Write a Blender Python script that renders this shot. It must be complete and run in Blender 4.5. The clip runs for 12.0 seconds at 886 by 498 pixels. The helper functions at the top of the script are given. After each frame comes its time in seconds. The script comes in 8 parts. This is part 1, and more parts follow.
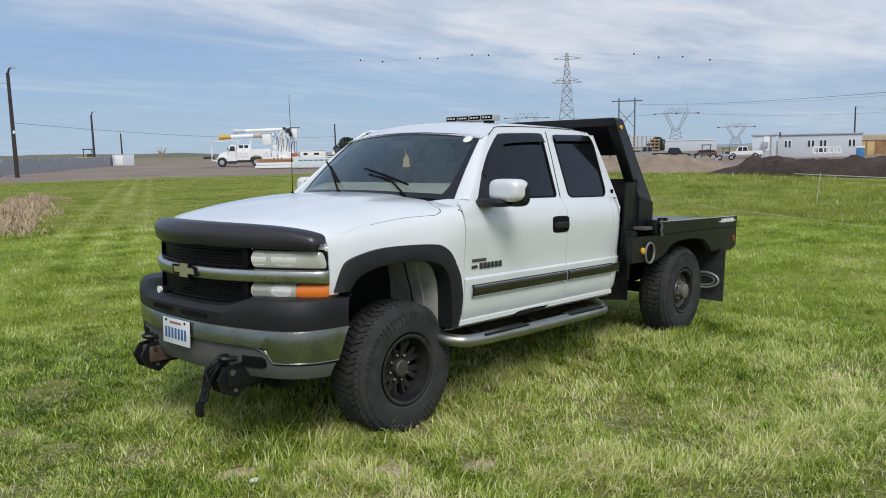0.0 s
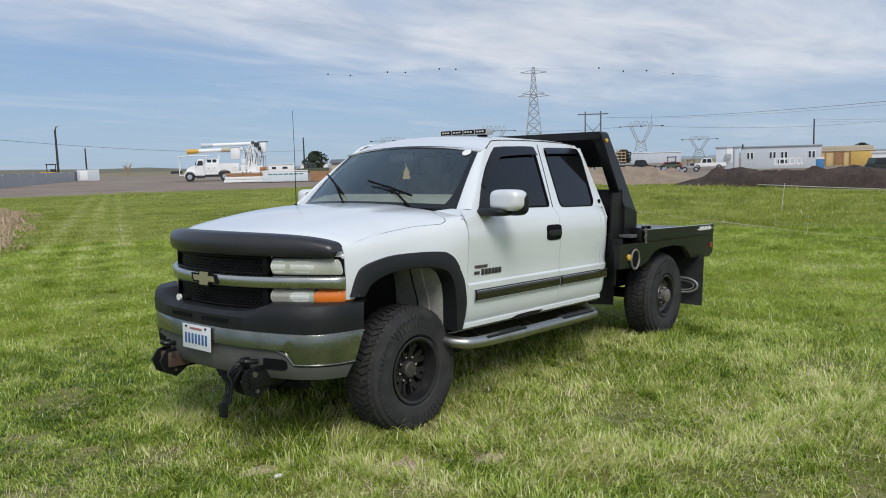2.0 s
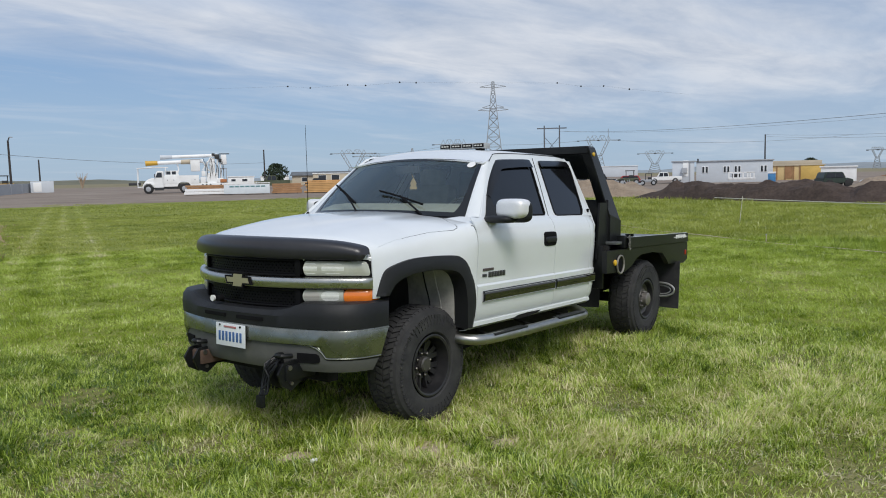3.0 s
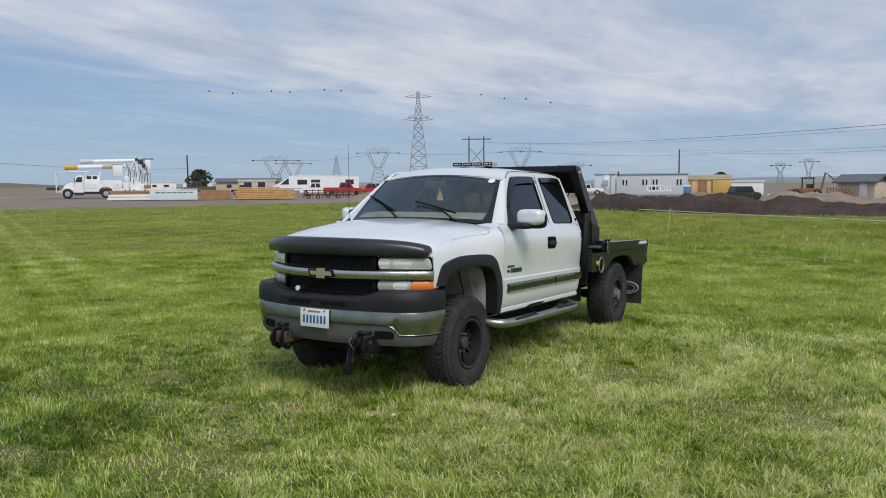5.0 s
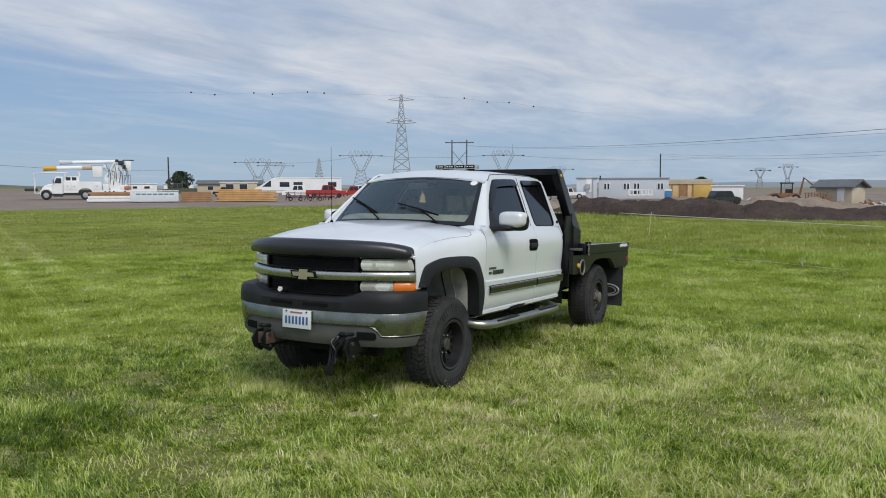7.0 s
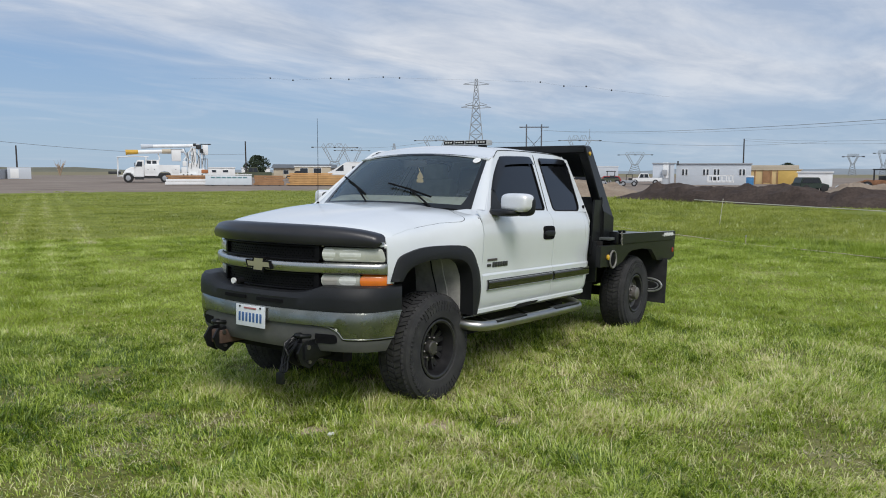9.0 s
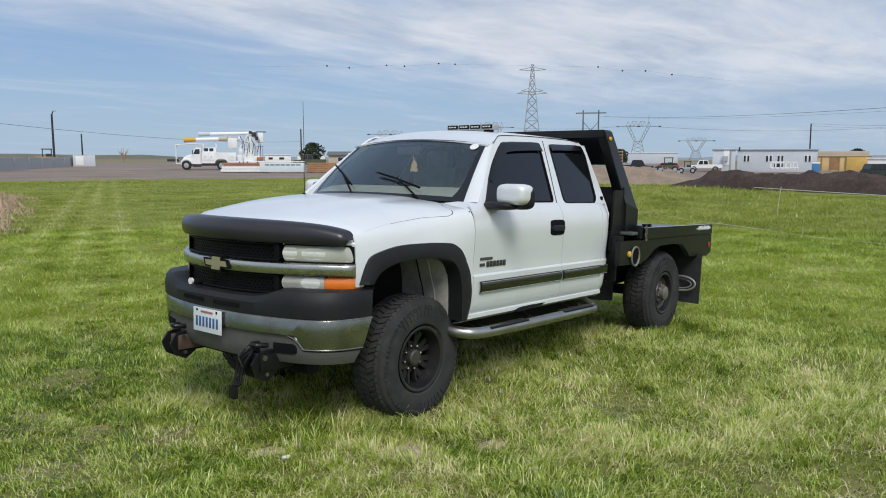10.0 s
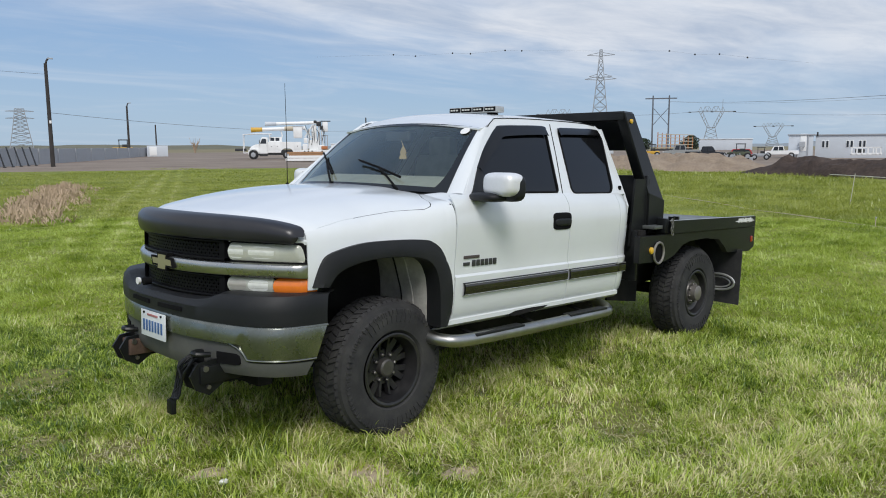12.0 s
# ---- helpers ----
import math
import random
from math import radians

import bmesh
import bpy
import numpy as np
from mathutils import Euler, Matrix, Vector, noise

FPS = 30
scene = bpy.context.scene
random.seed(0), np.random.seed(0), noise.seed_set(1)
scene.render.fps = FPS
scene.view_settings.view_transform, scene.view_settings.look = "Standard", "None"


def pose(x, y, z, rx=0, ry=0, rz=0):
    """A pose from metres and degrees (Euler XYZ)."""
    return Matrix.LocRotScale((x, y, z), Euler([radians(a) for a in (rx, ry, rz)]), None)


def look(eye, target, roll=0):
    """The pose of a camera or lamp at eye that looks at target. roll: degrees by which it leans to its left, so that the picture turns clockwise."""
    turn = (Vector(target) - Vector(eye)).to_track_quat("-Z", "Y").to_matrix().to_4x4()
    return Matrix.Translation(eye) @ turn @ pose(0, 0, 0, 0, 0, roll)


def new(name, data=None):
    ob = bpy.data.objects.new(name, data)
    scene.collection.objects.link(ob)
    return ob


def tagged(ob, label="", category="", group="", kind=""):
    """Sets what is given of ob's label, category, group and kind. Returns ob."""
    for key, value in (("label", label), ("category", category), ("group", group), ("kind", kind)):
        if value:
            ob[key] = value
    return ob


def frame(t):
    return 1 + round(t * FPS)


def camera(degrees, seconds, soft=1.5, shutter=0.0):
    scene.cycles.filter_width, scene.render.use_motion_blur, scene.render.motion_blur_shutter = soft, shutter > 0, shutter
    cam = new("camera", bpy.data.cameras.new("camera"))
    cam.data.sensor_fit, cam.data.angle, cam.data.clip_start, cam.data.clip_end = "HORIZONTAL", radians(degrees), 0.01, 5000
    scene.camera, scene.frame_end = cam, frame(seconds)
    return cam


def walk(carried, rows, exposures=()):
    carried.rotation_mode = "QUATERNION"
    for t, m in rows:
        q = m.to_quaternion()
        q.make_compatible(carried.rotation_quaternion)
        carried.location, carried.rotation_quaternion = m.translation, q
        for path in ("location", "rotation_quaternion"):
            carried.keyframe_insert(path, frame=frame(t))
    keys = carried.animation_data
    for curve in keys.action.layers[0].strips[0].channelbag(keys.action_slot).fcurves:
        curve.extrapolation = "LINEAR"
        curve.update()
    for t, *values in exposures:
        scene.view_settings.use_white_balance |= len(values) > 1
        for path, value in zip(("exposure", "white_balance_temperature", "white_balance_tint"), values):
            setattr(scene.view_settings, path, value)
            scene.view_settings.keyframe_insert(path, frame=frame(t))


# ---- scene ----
cam = camera(60.0, 12.0, 1.0)
PATH = [
    (0, (-3.418, -4.26, 1.805), (-1.94, -2.937, 1.557), -1.1),
    (0.5, (-3.419, -4.272, 1.799), (-1.938, -2.95, 1.557), -1.2),
    (1, (-3.46, -4.265, 1.805), (-1.969, -2.953, 1.568), -1.3),
    (1.5, (-3.603, -4.266, 1.801), (-2.094, -2.973, 1.573), -1.3),
    (2, (-3.797, -4.265, 1.805), (-2.262, -3.001, 1.589), -1.4),
    (2.5, (-4.076, -4.259, 1.803), (-2.509, -3.033, 1.603), -1.5),
    (3, (-4.394, -4.248, 1.799), (-2.792, -3.066, 1.614), -1.2),
    (5, (-6.035, -4.17, 1.858), (-4.319, -3.156, 1.693), -0.4),
    (5.5, (-6.268, -4.184, 1.852), (-4.534, -3.201, 1.688), -0.5),
    (6, (-6.298, -4.18, 1.865), (-4.552, -3.217, 1.704), -0.3),
    (6.5, (-6.256, -4.175, 1.86), (-4.508, -3.215, 1.703), -0.2),
    (7, (-6.065, -4.191, 1.848), (-4.326, -3.216, 1.691), -0.1),
    (9, (-4.789, -4.259, 1.783), (-3.156, -3.121, 1.588), 0.2),
    (9.5, (-4.381, -4.26, 1.785), (-2.79, -3.068, 1.572), 0.1),
    (10, (-3.938, -4.268, 1.793), (-2.395, -3.016, 1.564), 0.1),
    (10.5, (-3.496, -4.294, 1.785), (-2.001, -2.987, 1.544), 0.1),
    (11, (-3.179, -4.309, 1.785), (-1.724, -2.96, 1.534), -0.1),
    (11.5, (-3.089, -4.308, 1.781), (-1.657, -2.936, 1.526), -0.2),
    (12, (-3.091, -4.304, 1.778), (-1.666, -2.924, 1.519), -0.3),
]
walk(cam, [(t, look(eye, target, roll)) for t, eye, target, roll in PATH], [(0.0, 0.04), (3.0, -0.03), (5.0, -0.10), (7.0, -0.10), (9.5, 0.0), (12.0, 0.05)])

# ---- sky, sun ----
SUN_EL, SUN_AZ = radians(48), radians(217)      # azimuth clockwise from +y
sun_dir = Vector((math.sin(SUN_AZ) * math.cos(SUN_EL), math.cos(SUN_AZ) * math.cos(SUN_EL), math.sin(SUN_EL)))
sun = new("sun", bpy.data.lights.new("sun", "SUN"))
sun.data.energy, sun.data.angle, sun.data.color = 2.1, radians(22.0), (1.0, 0.965, 0.92)
sun.matrix_world = look(sun_dir * 50, (0, 0, 0))

world = bpy.data.worlds.new("sky")
scene.world = world
world.use_nodes = True
wn, wl = world.node_tree.nodes, world.node_tree.links
wn.clear()


def wnode(kind, **values):
    n = wn.new(kind)
    for key, value in values.items():
        if key in n.inputs:
            n.inputs[key].default_value = value
    return n


def wmath(op, a, b=None, c=None):
    n = wn.new("ShaderNodeMath")
    n.operation = op
    for i, v in enumerate((a, b, c)):
        if v is None:
            continue
        if isinstance(v, (int, float)):
            n.inputs[i].default_value = v
        else:
            wl.new(v, n.inputs[i])
    return n.outputs[0]


w_out = wn.new("ShaderNodeOutputWorld")
w_bg = wn.new("ShaderNodeBackground")
w_sky = wn.new("ShaderNodeTexSky")
w_sky.sky_type, w_sky.sun_disc = "NISHITA", False
w_sky.sun_elevation, w_sky.sun_rotation = SUN_EL, SUN_AZ
w_sky.air_density, w_sky.dust_density, w_sky.ozone_density = 1.0, 0.6, 1.5
w_co = wn.new("ShaderNodeTexCoord")
w_sep = wn.new("ShaderNodeSeparateXYZ")
wl.new(w_co.outputs["Generated"], w_sep.inputs[0])
# cloud layer seen in perspective: direction divided by its height
w_h = wmath("ADD", wmath("MAXIMUM", w_sep.outputs[2], 0.0), 0.06)
w_pl = wn.new("ShaderNodeCombineXYZ")
wl.new(wmath("DIVIDE", w_sep.outputs[0], w_h), w_pl.inputs[0])
wl.new(wmath("DIVIDE", w_sep.outputs[1], w_h), w_pl.inputs[1])
w_map = wn.new("ShaderNodeMapping")
w_map.inputs["Rotation"].default_value = (0, 0, radians(35))
w_map.inputs["Scale"].default_value = (0.55, 1.1, 1.0)
wl.new(w_pl.outputs[0], w_map.inputs[0])
w_n1 = wnode("ShaderNodeTexNoise", Scale=0.55, Detail=8.0, Roughness=0.55, Distortion=0.25)
w_n2 = wnode("ShaderNodeTexNoise", Scale=1.9, Detail=6.0, Roughness=0.6, Distortion=0.5)
wl.new(w_map.outputs[0], w_n1.inputs["Vector"])
wl.new(w_map.outputs[0], w_n2.inputs["Vector"])
w_n3 = wnode("ShaderNodeTexNoise", Scale=0.95, Detail=9.0, Roughness=0.62, Distortion=0.7)
w_n4 = wnode("ShaderNodeTexNoise", Scale=0.34, Detail=4.0, Roughness=0.5, Distortion=0.3)
wl.new(w_map.outputs[0], w_n3.inputs["Vector"])
wl.new(w_map.outputs[0], w_n4.inputs["Vector"])
# the edge of the cloud sheet: clear towards the low north, closed elsewhere
EDGE = Vector((0.449, 0.881, 0.148)).cross(Vector((0.807, 0.586, 0.077))).normalized()
if EDGE.z < 0:
    EDGE = -EDGE
w_dot = wn.new("ShaderNodeVectorMath")
w_dot.operation = "DOT_PRODUCT"
wl.new(w_co.outputs["Generated"], w_dot.inputs[0])
w_dot.inputs[1].default_value = EDGE
w_raw = wmath("ADD", wmath("MULTIPLY", w_dot.outputs["Value"], 15.0),
              wmath("ADD", wmath("MULTIPLY", wmath("SUBTRACT", w_n1.outputs["Fac"], 0.5), 2.4),
                    wmath("MULTIPLY", wmath("SUBTRACT", w_n2.outputs["Fac"], 0.5), 0.9)))
w_ramp = wn.new("ShaderNodeMapRange")
w_ramp.interpolation_type = "SMOOTHSTEP"
w_ramp.inputs["From Min"].default_value, w_ramp.inputs["From Max"].default_value = -0.45, 0.95
w_ramp.inputs["To Min"].default_value, w_ramp.inputs["To Max"].default_value = 0.02, 0.92
wl.new(w_raw, w_ramp.inputs["Value"])
# thinner cloud towards the horizon
w_low = wn.new("ShaderNodeMapRange")
w_low.inputs["From Min"].default_value, w_low.inputs["From Max"].default_value = 0.01, 0.14
w_low.inputs["To Min"].default_value, w_low.inputs["To Max"].default_value = 0.38, 1.0
wl.new(w_sep.outputs[2], w_low.inputs["Value"])
# thinner windows in the sheet, and faint wisps in the clear part
w_thin = wn.new("ShaderNodeMapRange")
w_thin.interpolation_type = "SMOOTHSTEP"
w_thin.inputs["From Min"].default_value, w_thin.inputs["From Max"].default_value = 0.40, 0.53
w_thin.inputs["To Min"].default_value, w_thin.inputs["To Max"].default_value = 0.50, 1.0
wl.new(w_n4.outputs["Fac"], w_thin.inputs["Value"])
w_wisp = wn.new("ShaderNodeMapRange")
w_wisp.inputs["From Min"].default_value, w_wisp.inputs["From Max"].default_value = 0.46, 0.72
w_wisp.inputs["To Max"].default_value = 0.42
wl.new(w_n3.outputs["Fac"], w_wisp.inputs["Value"])
w_cov = wmath("MAXIMUM", wmath("MULTIPLY", wmath("MULTIPLY", w_ramp.outputs[0], w_thin.outputs[0]), w_low.outputs[0]), wmath("MULTIPLY", w_wisp.outputs[0], w_low.outputs[0]))
w_shade = wn.new("ShaderNodeValToRGB")
w_shade.color_ramp.elements[0].position, w_shade.color_ramp.elements[0].color = 0.425, (4.6, 5.3, 6.5, 1)
w_shade.color_ramp.elements[1].position, w_shade.color_ramp.elements[1].color = 0.60, (7.5, 7.75, 8.25, 1)
wl.new(wmath("ADD", wmath("MULTIPLY", w_n2.outputs["Fac"], 0.35), wmath("ADD", wmath("MULTIPLY", w_n3.outputs["Fac"], 0.45), wmath("MULTIPLY", w_n4.outputs["Fac"], 0.22))), w_shade.inputs["Fac"])
# clear sky: paler and bluer towards the horizon
w_air = wn.new("ShaderNodeValToRGB")
w_air.color_ramp.elements[0].position, w_air.color_ramp.elements[0].color = 0.0, (3.6, 5.0, 6.7, 1)
w_air.color_ramp.elements[1].position, w_air.color_ramp.elements[1].color = 0.28, (1.6, 3.3, 6.5, 1)
wl.new(w_sep.outputs[2], w_air.inputs["Fac"])
w_clear = wn.new("ShaderNodeMix")
w_clear.data_type = "RGBA"
w_clear.inputs["Factor"].default_value = 0.85
wl.new(w_sky.outputs[0], w_clear.inputs["A"])
wl.new(w_air.outputs[0], w_clear.inputs["B"])
w_mix = wn.new("ShaderNodeMix")
w_mix.data_type = "RGBA"
wl.new(w_cov, w_mix.inputs["Factor"])
wl.new(w_clear.outputs["Result"], w_mix.inputs["A"])
wl.new(w_shade.outputs[0], w_mix.inputs["B"])
wl.new(w_mix.outputs["Result"], w_bg.inputs["Color"])
w_bg.inputs["Strength"].default_value = 0.1
wl.new(w_bg.outputs[0], w_out.inputs[0])
scene.view_settings.exposure = 0.0

# ---- materials ----
def mat(name, colour, rough=0.6, metal=0.0, vary=0.12, scale=6.0, bump=0.0, bump_scale=60.0, spec=0.5, coat=0.0, dirt=None, dirt_amt=0.0, dirt_scale=3.0):
    """Two scales of colour variation, optional dirt colour, fine relief."""
    m = bpy.data.materials.new(name)
    m.use_nodes = True
    nt = m.node_tree
    b = nt.nodes["Principled BSDF"]
    b.inputs["Roughness"].default_value, b.inputs["Metallic"].default_value = rough, metal
    b.inputs["Specular IOR Level"].default_value = spec
    b.inputs["Coat Weight"].default_value = coat
    b.inputs["Coat Roughness"].default_value = 0.08
    co = nt.nodes.new("ShaderNodeTexCoord")
    n1 = nt.nodes.new("ShaderNodeTexNoise")
    n1.inputs["Scale"].default_value, n1.inputs["Detail"].default_value = scale, 5.0
    n2 = nt.nodes.new("ShaderNodeTexNoise")
    n2.inputs["Scale"].default_value, n2.inputs["Detail"].default_value = scale * 9.0, 3.0
    nt.links.new(co.outputs["Object"], n1.inputs["Vector"])
    nt.links.new(co.outputs["Object"], n2.inputs["Vector"])
    add = nt.nodes.new("ShaderNodeMath")
    add.operation = "MULTIPLY_ADD"
    nt.links.new(n2.outputs["Fac"], add.inputs[0])
    add.inputs[1].default_value = 0.4
    nt.links.new(n1.outputs["Fac"], add.inputs[2])
    ramp = nt.nodes.new("ShaderNodeValToRGB")
    ramp.color_ramp.elements[0].position, ramp.color_ramp.elements[1].position = 0.4, 1.0
    ramp.color_ramp.elements[0].color = (*[c * (1 - vary) for c in colour], 1)
    ramp.color_ramp.elements[1].color = (*[min(1.0, c * (1 + vary)) for c in colour], 1)
    nt.links.new(add.outputs[0], ramp.inputs["Fac"])
    out = ramp.outputs[0]
    if dirt:
        n3 = nt.nodes.new("ShaderNodeTexNoise")
        n3.inputs["Scale"].default_value, n3.inputs["Detail"].default_value = dirt_scale, 8.0
        n3.inputs["Roughness"].default_value = 0.65
        nt.links.new(co.outputs["Object"], n3.inputs["Vector"])
        mr = nt.nodes.new("ShaderNodeMapRange")
        mr.inputs["From Min"].default_value, mr.inputs["From Max"].default_value = 0.45, 0.75
        mr.inputs["To Max"].default_value = dirt_amt
        nt.links.new(n3.outputs["Fac"], mr.inputs["Value"])
        mx = nt.nodes.new("ShaderNodeMix")
        mx.data_type = "RGBA"
        nt.links.new(mr.outputs[0], mx.inputs["Factor"])
        nt.links.new(out, mx.inputs["A"])
        mx.inputs["B"].default_value = (*dirt, 1)
        out = mx.outputs["Result"]
        rm = nt.nodes.new("ShaderNodeMath")
        rm.operation = "MULTIPLY_ADD"
        nt.links.new(mr.outputs[0], rm.inputs[0])
        rm.inputs[1].default_value, rm.inputs[2].default_value = 0.4, rough
        nt.links.new(rm.outputs[0], b.inputs["Roughness"])
    nt.links.new(out, b.inputs["Base Color"])
    if bump:
        bn = nt.nodes.new("ShaderNodeBump")
        bn.inputs["Strength"].default_value, bn.inputs["Distance"].default_value = bump, 0.01
        n4 = nt.nodes.new("ShaderNodeTexNoise")
        n4.inputs["Scale"].default_value, n4.inputs["Detail"].default_value = bump_scale, 4.0
        nt.links.new(co.outputs["Object"], n4.inputs["Vector"])
        nt.links.new(n4.outputs["Fac"], bn.inputs["Height"])
        nt.links.new(bn.outputs[0], b.inputs["Normal"])
    return m


def thin_glass(name, tint, veil):
    """A thin pane: clear with a tint, and a gloss that grows towards grazing angles."""
    m = bpy.data.materials.new(name)
    m.use_nodes = True
    nt = m.node_tree
    nt.nodes.clear()
    out = nt.nodes.new("ShaderNodeOutputMaterial")
    tr = nt.nodes.new("ShaderNodeBsdfTransparent")
    tr.inputs[0].default_value = (*tint, 1)
    gl = nt.nodes.new("ShaderNodeBsdfGlossy")
    gl.inputs["Roughness"].default_value = 0.03
    fr = nt.nodes.new("ShaderNodeFresnel")
    fr.inputs[0].default_value = 1.85
    gl.inputs[0].default_value = (0.80, 0.92, 0.94, 1)
    mx = nt.nodes.new("ShaderNodeMixShader")
    # a thin pale film whose colour stands in for light on the pane
    du = nt.nodes.new("ShaderNodeBsdfDiffuse")
    du.inputs[0].default_value = (0.50, 0.57, 0.56, 1)
    film = nt.nodes.new("ShaderNodeMixShader")
    film.inputs[0].default_value = veil
    nt.links.new(tr.outputs[0], film.inputs[1])
    nt.links.new(du.outputs[0], film.inputs[2])
    nt.links.new(fr.outputs[0], mx.inputs[0])
    nt.links.new(film.outputs[0], mx.inputs[1])
    nt.links.new(gl.outputs[0], mx.inputs[2])
    nt.links.new(mx.outputs[0], out.inputs[0])
    return m


PAINT = mat("white_paint", (0.715, 0.745, 0.765), 0.28, vary=0.02, scale=2.0, coat=0.9, dirt=(0.50, 0.47, 0.40), dirt_amt=0.10, dirt_scale=1.6)
PLASTIC = mat("black_plastic", (0.011, 0.012, 0.014), 0.5, vary=0.2, scale=5, bump=0.15, bump_scale=300, spec=0.32, dirt=(0.08, 0.076, 0.068), dirt_amt=0.10)
SHIELD = mat("smoked_shield", (0.022, 0.022, 0.027), 0.32, vary=0.15, scale=4, spec=0.5, dirt=(0.10, 0.10, 0.09), dirt_amt=0.10)
CHROME = mat("dull_chrome", (0.50, 0.50, 0.48), 0.26, 1.0, vary=0.08, scale=8, dirt=(0.34, 0.33, 0.28), dirt_amt=0.4, dirt_scale=4)
STEP = mat("dull_step_chrome", (0.40, 0.40, 0.385), 0.36, 1.0, vary=0.15, scale=6, dirt=(0.20, 0.18, 0.15), dirt_amt=0.5, dirt_scale=4)
BUMPER = mat("dusty_chrome", (0.25, 0.262, 0.24), 0.22, 0.95, vary=0.20, scale=6, dirt=(0.17, 0.17, 0.14), dirt_amt=0.5, dirt_scale=5)
VALANCE = mat("grey_valance", (0.085, 0.087, 0.083), 0.6, vary=0.15, scale=5, dirt=(0.2, 0.19, 0.16), dirt_amt=0.35)
BLACK = mat("black_gap", (0.008, 0.008, 0.009), 0.8, vary=0.3, spec=0.1)
GRILLE = mat("grille_black", (0.005, 0.005, 0.006), 0.45, vary=0.2, spec=0.12)
DECK = mat("worn_deck_plate", (0.16, 0.17, 0.165), 0.42, 0.6, vary=0.3, scale=5, dirt=(0.10, 0.095, 0.08), dirt_amt=0.4)
HUB_R = mat("dull_hub_cover", (0.30, 0.28, 0.26), 0.45, 0.7, vary=0.2, scale=12, dirt=(0.14, 0.10, 0.08), dirt_amt=0.4)
MOULD = mat("dark_bright_trim", (0.11, 0.105, 0.105), 0.10, 0.9, vary=0.3, scale=3, dirt=(0.05, 0.045, 0.04), dirt_amt=0.4)
STEEL = mat("black_steel", (0.009, 0.010, 0.011), 0.34, vary=0.25, scale=3, bump=0.1, bump_scale=90, spec=0.25, dirt=(0.07, 0.065, 0.06), dirt_amt=0.12)
RUST = mat("rusty_steel", (0.09, 0.055, 0.04), 0.75, vary=0.4, scale=12, bump=0.3, bump_scale=80)
CHASSIS = mat("chassis_black", (0.012, 0.012, 0.012), 0.85, vary=0.3, spec=0.15, dirt=(0.06, 0.052, 0.045), dirt_amt=0.3)
RUBBER = mat("tyre_rubber", (0.030, 0.030, 0.032), 0.80, vary=0.25, scale=7, bump=0.2, bump_scale=140, spec=0.35, dirt=(0.10, 0.098, 0.09), dirt_amt=0.42, dirt_scale=6)
RIM = mat("black_alloy", (0.022, 0.022, 0.024), 0.35, 0.2, vary=0.2, dirt=(0.12, 0.11, 0.10), dirt_amt=0.2)
NUT = mat("worn_steel", (0.22, 0.21, 0.20), 0.4, 0.9, vary=0.2)
HUBCAP = mat("hub_cap", (0.10, 0.095, 0.09), 0.45, 0.6, vary=0.2, scale=15)
LENS = mat("headlamp_lens", (0.45, 0.465, 0.405), 0.16, vary=0.14, scale=14, coat=0.8, dirt=(0.55, 0.53, 0.40), dirt_amt=0.3, dirt_scale=10)
LAMP_IN = mat("lamp_reflector", (0.66, 0.68, 0.63), 0.14, 0.0, vary=0.12, scale=26, coat=0.8)
LAMP_OLD = mat("park_lamp_cover", (0.37, 0.355, 0.315), 0.3, vary=0.15, scale=20, coat=0.5)
MIRROR_CAP = mat("mirror_chrome", (0.80, 0.81, 0.83), 0.48, 0.35, vary=0.05, scale=8, dirt=(0.5, 0.49, 0.46), dirt_amt=0.3, dirt_scale=6)
AMBER = mat("amber_lens", (0.80, 0.20, 0.02), 0.2, vary=0.1, scale=20, coat=0.8)
RED = mat("red_reflector", (0.35, 0.02, 0.015), 0.2, vary=0.1, coat=0.5)
TINT = mat("tinted_glass", (0.007, 0.0075, 0.009), 0.06, vary=0.1, spec=0.35)
VISOR = mat("smoked_visor", (0.007, 0.007, 0.008), 0.2, vary=0.1, spec=0.35)
CLEAR = thin_glass("windscreen_glass", (0.84, 0.90, 0.87), 0.035)
REAR = thin_glass("rear_glass", (0.35, 0.38, 0.38), 0.03)
FRIT = mat("glass_border", (0.012, 0.013, 0.014), 0.12, vary=0.1)
CABIN = mat("cabin_trim", (0.33, 0.35, 0.31), 0.8, vary=0.15, scale=8, bump=0.2, bump_scale=200)
SEAT = mat("seat_cloth", (0.55, 0.56, 0.50), 0.9, vary=0.2, scale=10, bump=0.3, bump_scale=400)
CABIN_DK = mat("cabin_dark", (0.035, 0.035, 0.035), 0.8, vary=0.2)
PLATE_W = mat("plate_white", (0.72, 0.75, 0.78), 0.35, vary=0.04)
PLATE_B = mat("plate_blue", (0.05, 0.12, 0.30), 0.4, vary=0.1)
PLATE_R = mat("plate_red", (0.40, 0.16, 0.16), 0.5, vary=0.1)
GOLD = mat("gold_badge", (0.50, 0.45, 0.31), 0.35, 0.7, vary=0.08)
WHITE = mat("white_vinyl", (0.78, 0.78, 0.77), 0.5, vary=0.03)
BADGE = mat("badge_grey", (0.075, 0.075, 0.08), 0.35, 0.6, vary=0.15)
LINER = mat("dusty_liner", (0.46, 0.45, 0.42), 0.85, vary=0.25, scale=5, dirt=(0.08, 0.075, 0.07), dirt_amt=0.7, dirt_scale=3)
BADGE_R = mat("badge_red", (0.07, 0.055, 0.055), 0.4, vary=0.15)
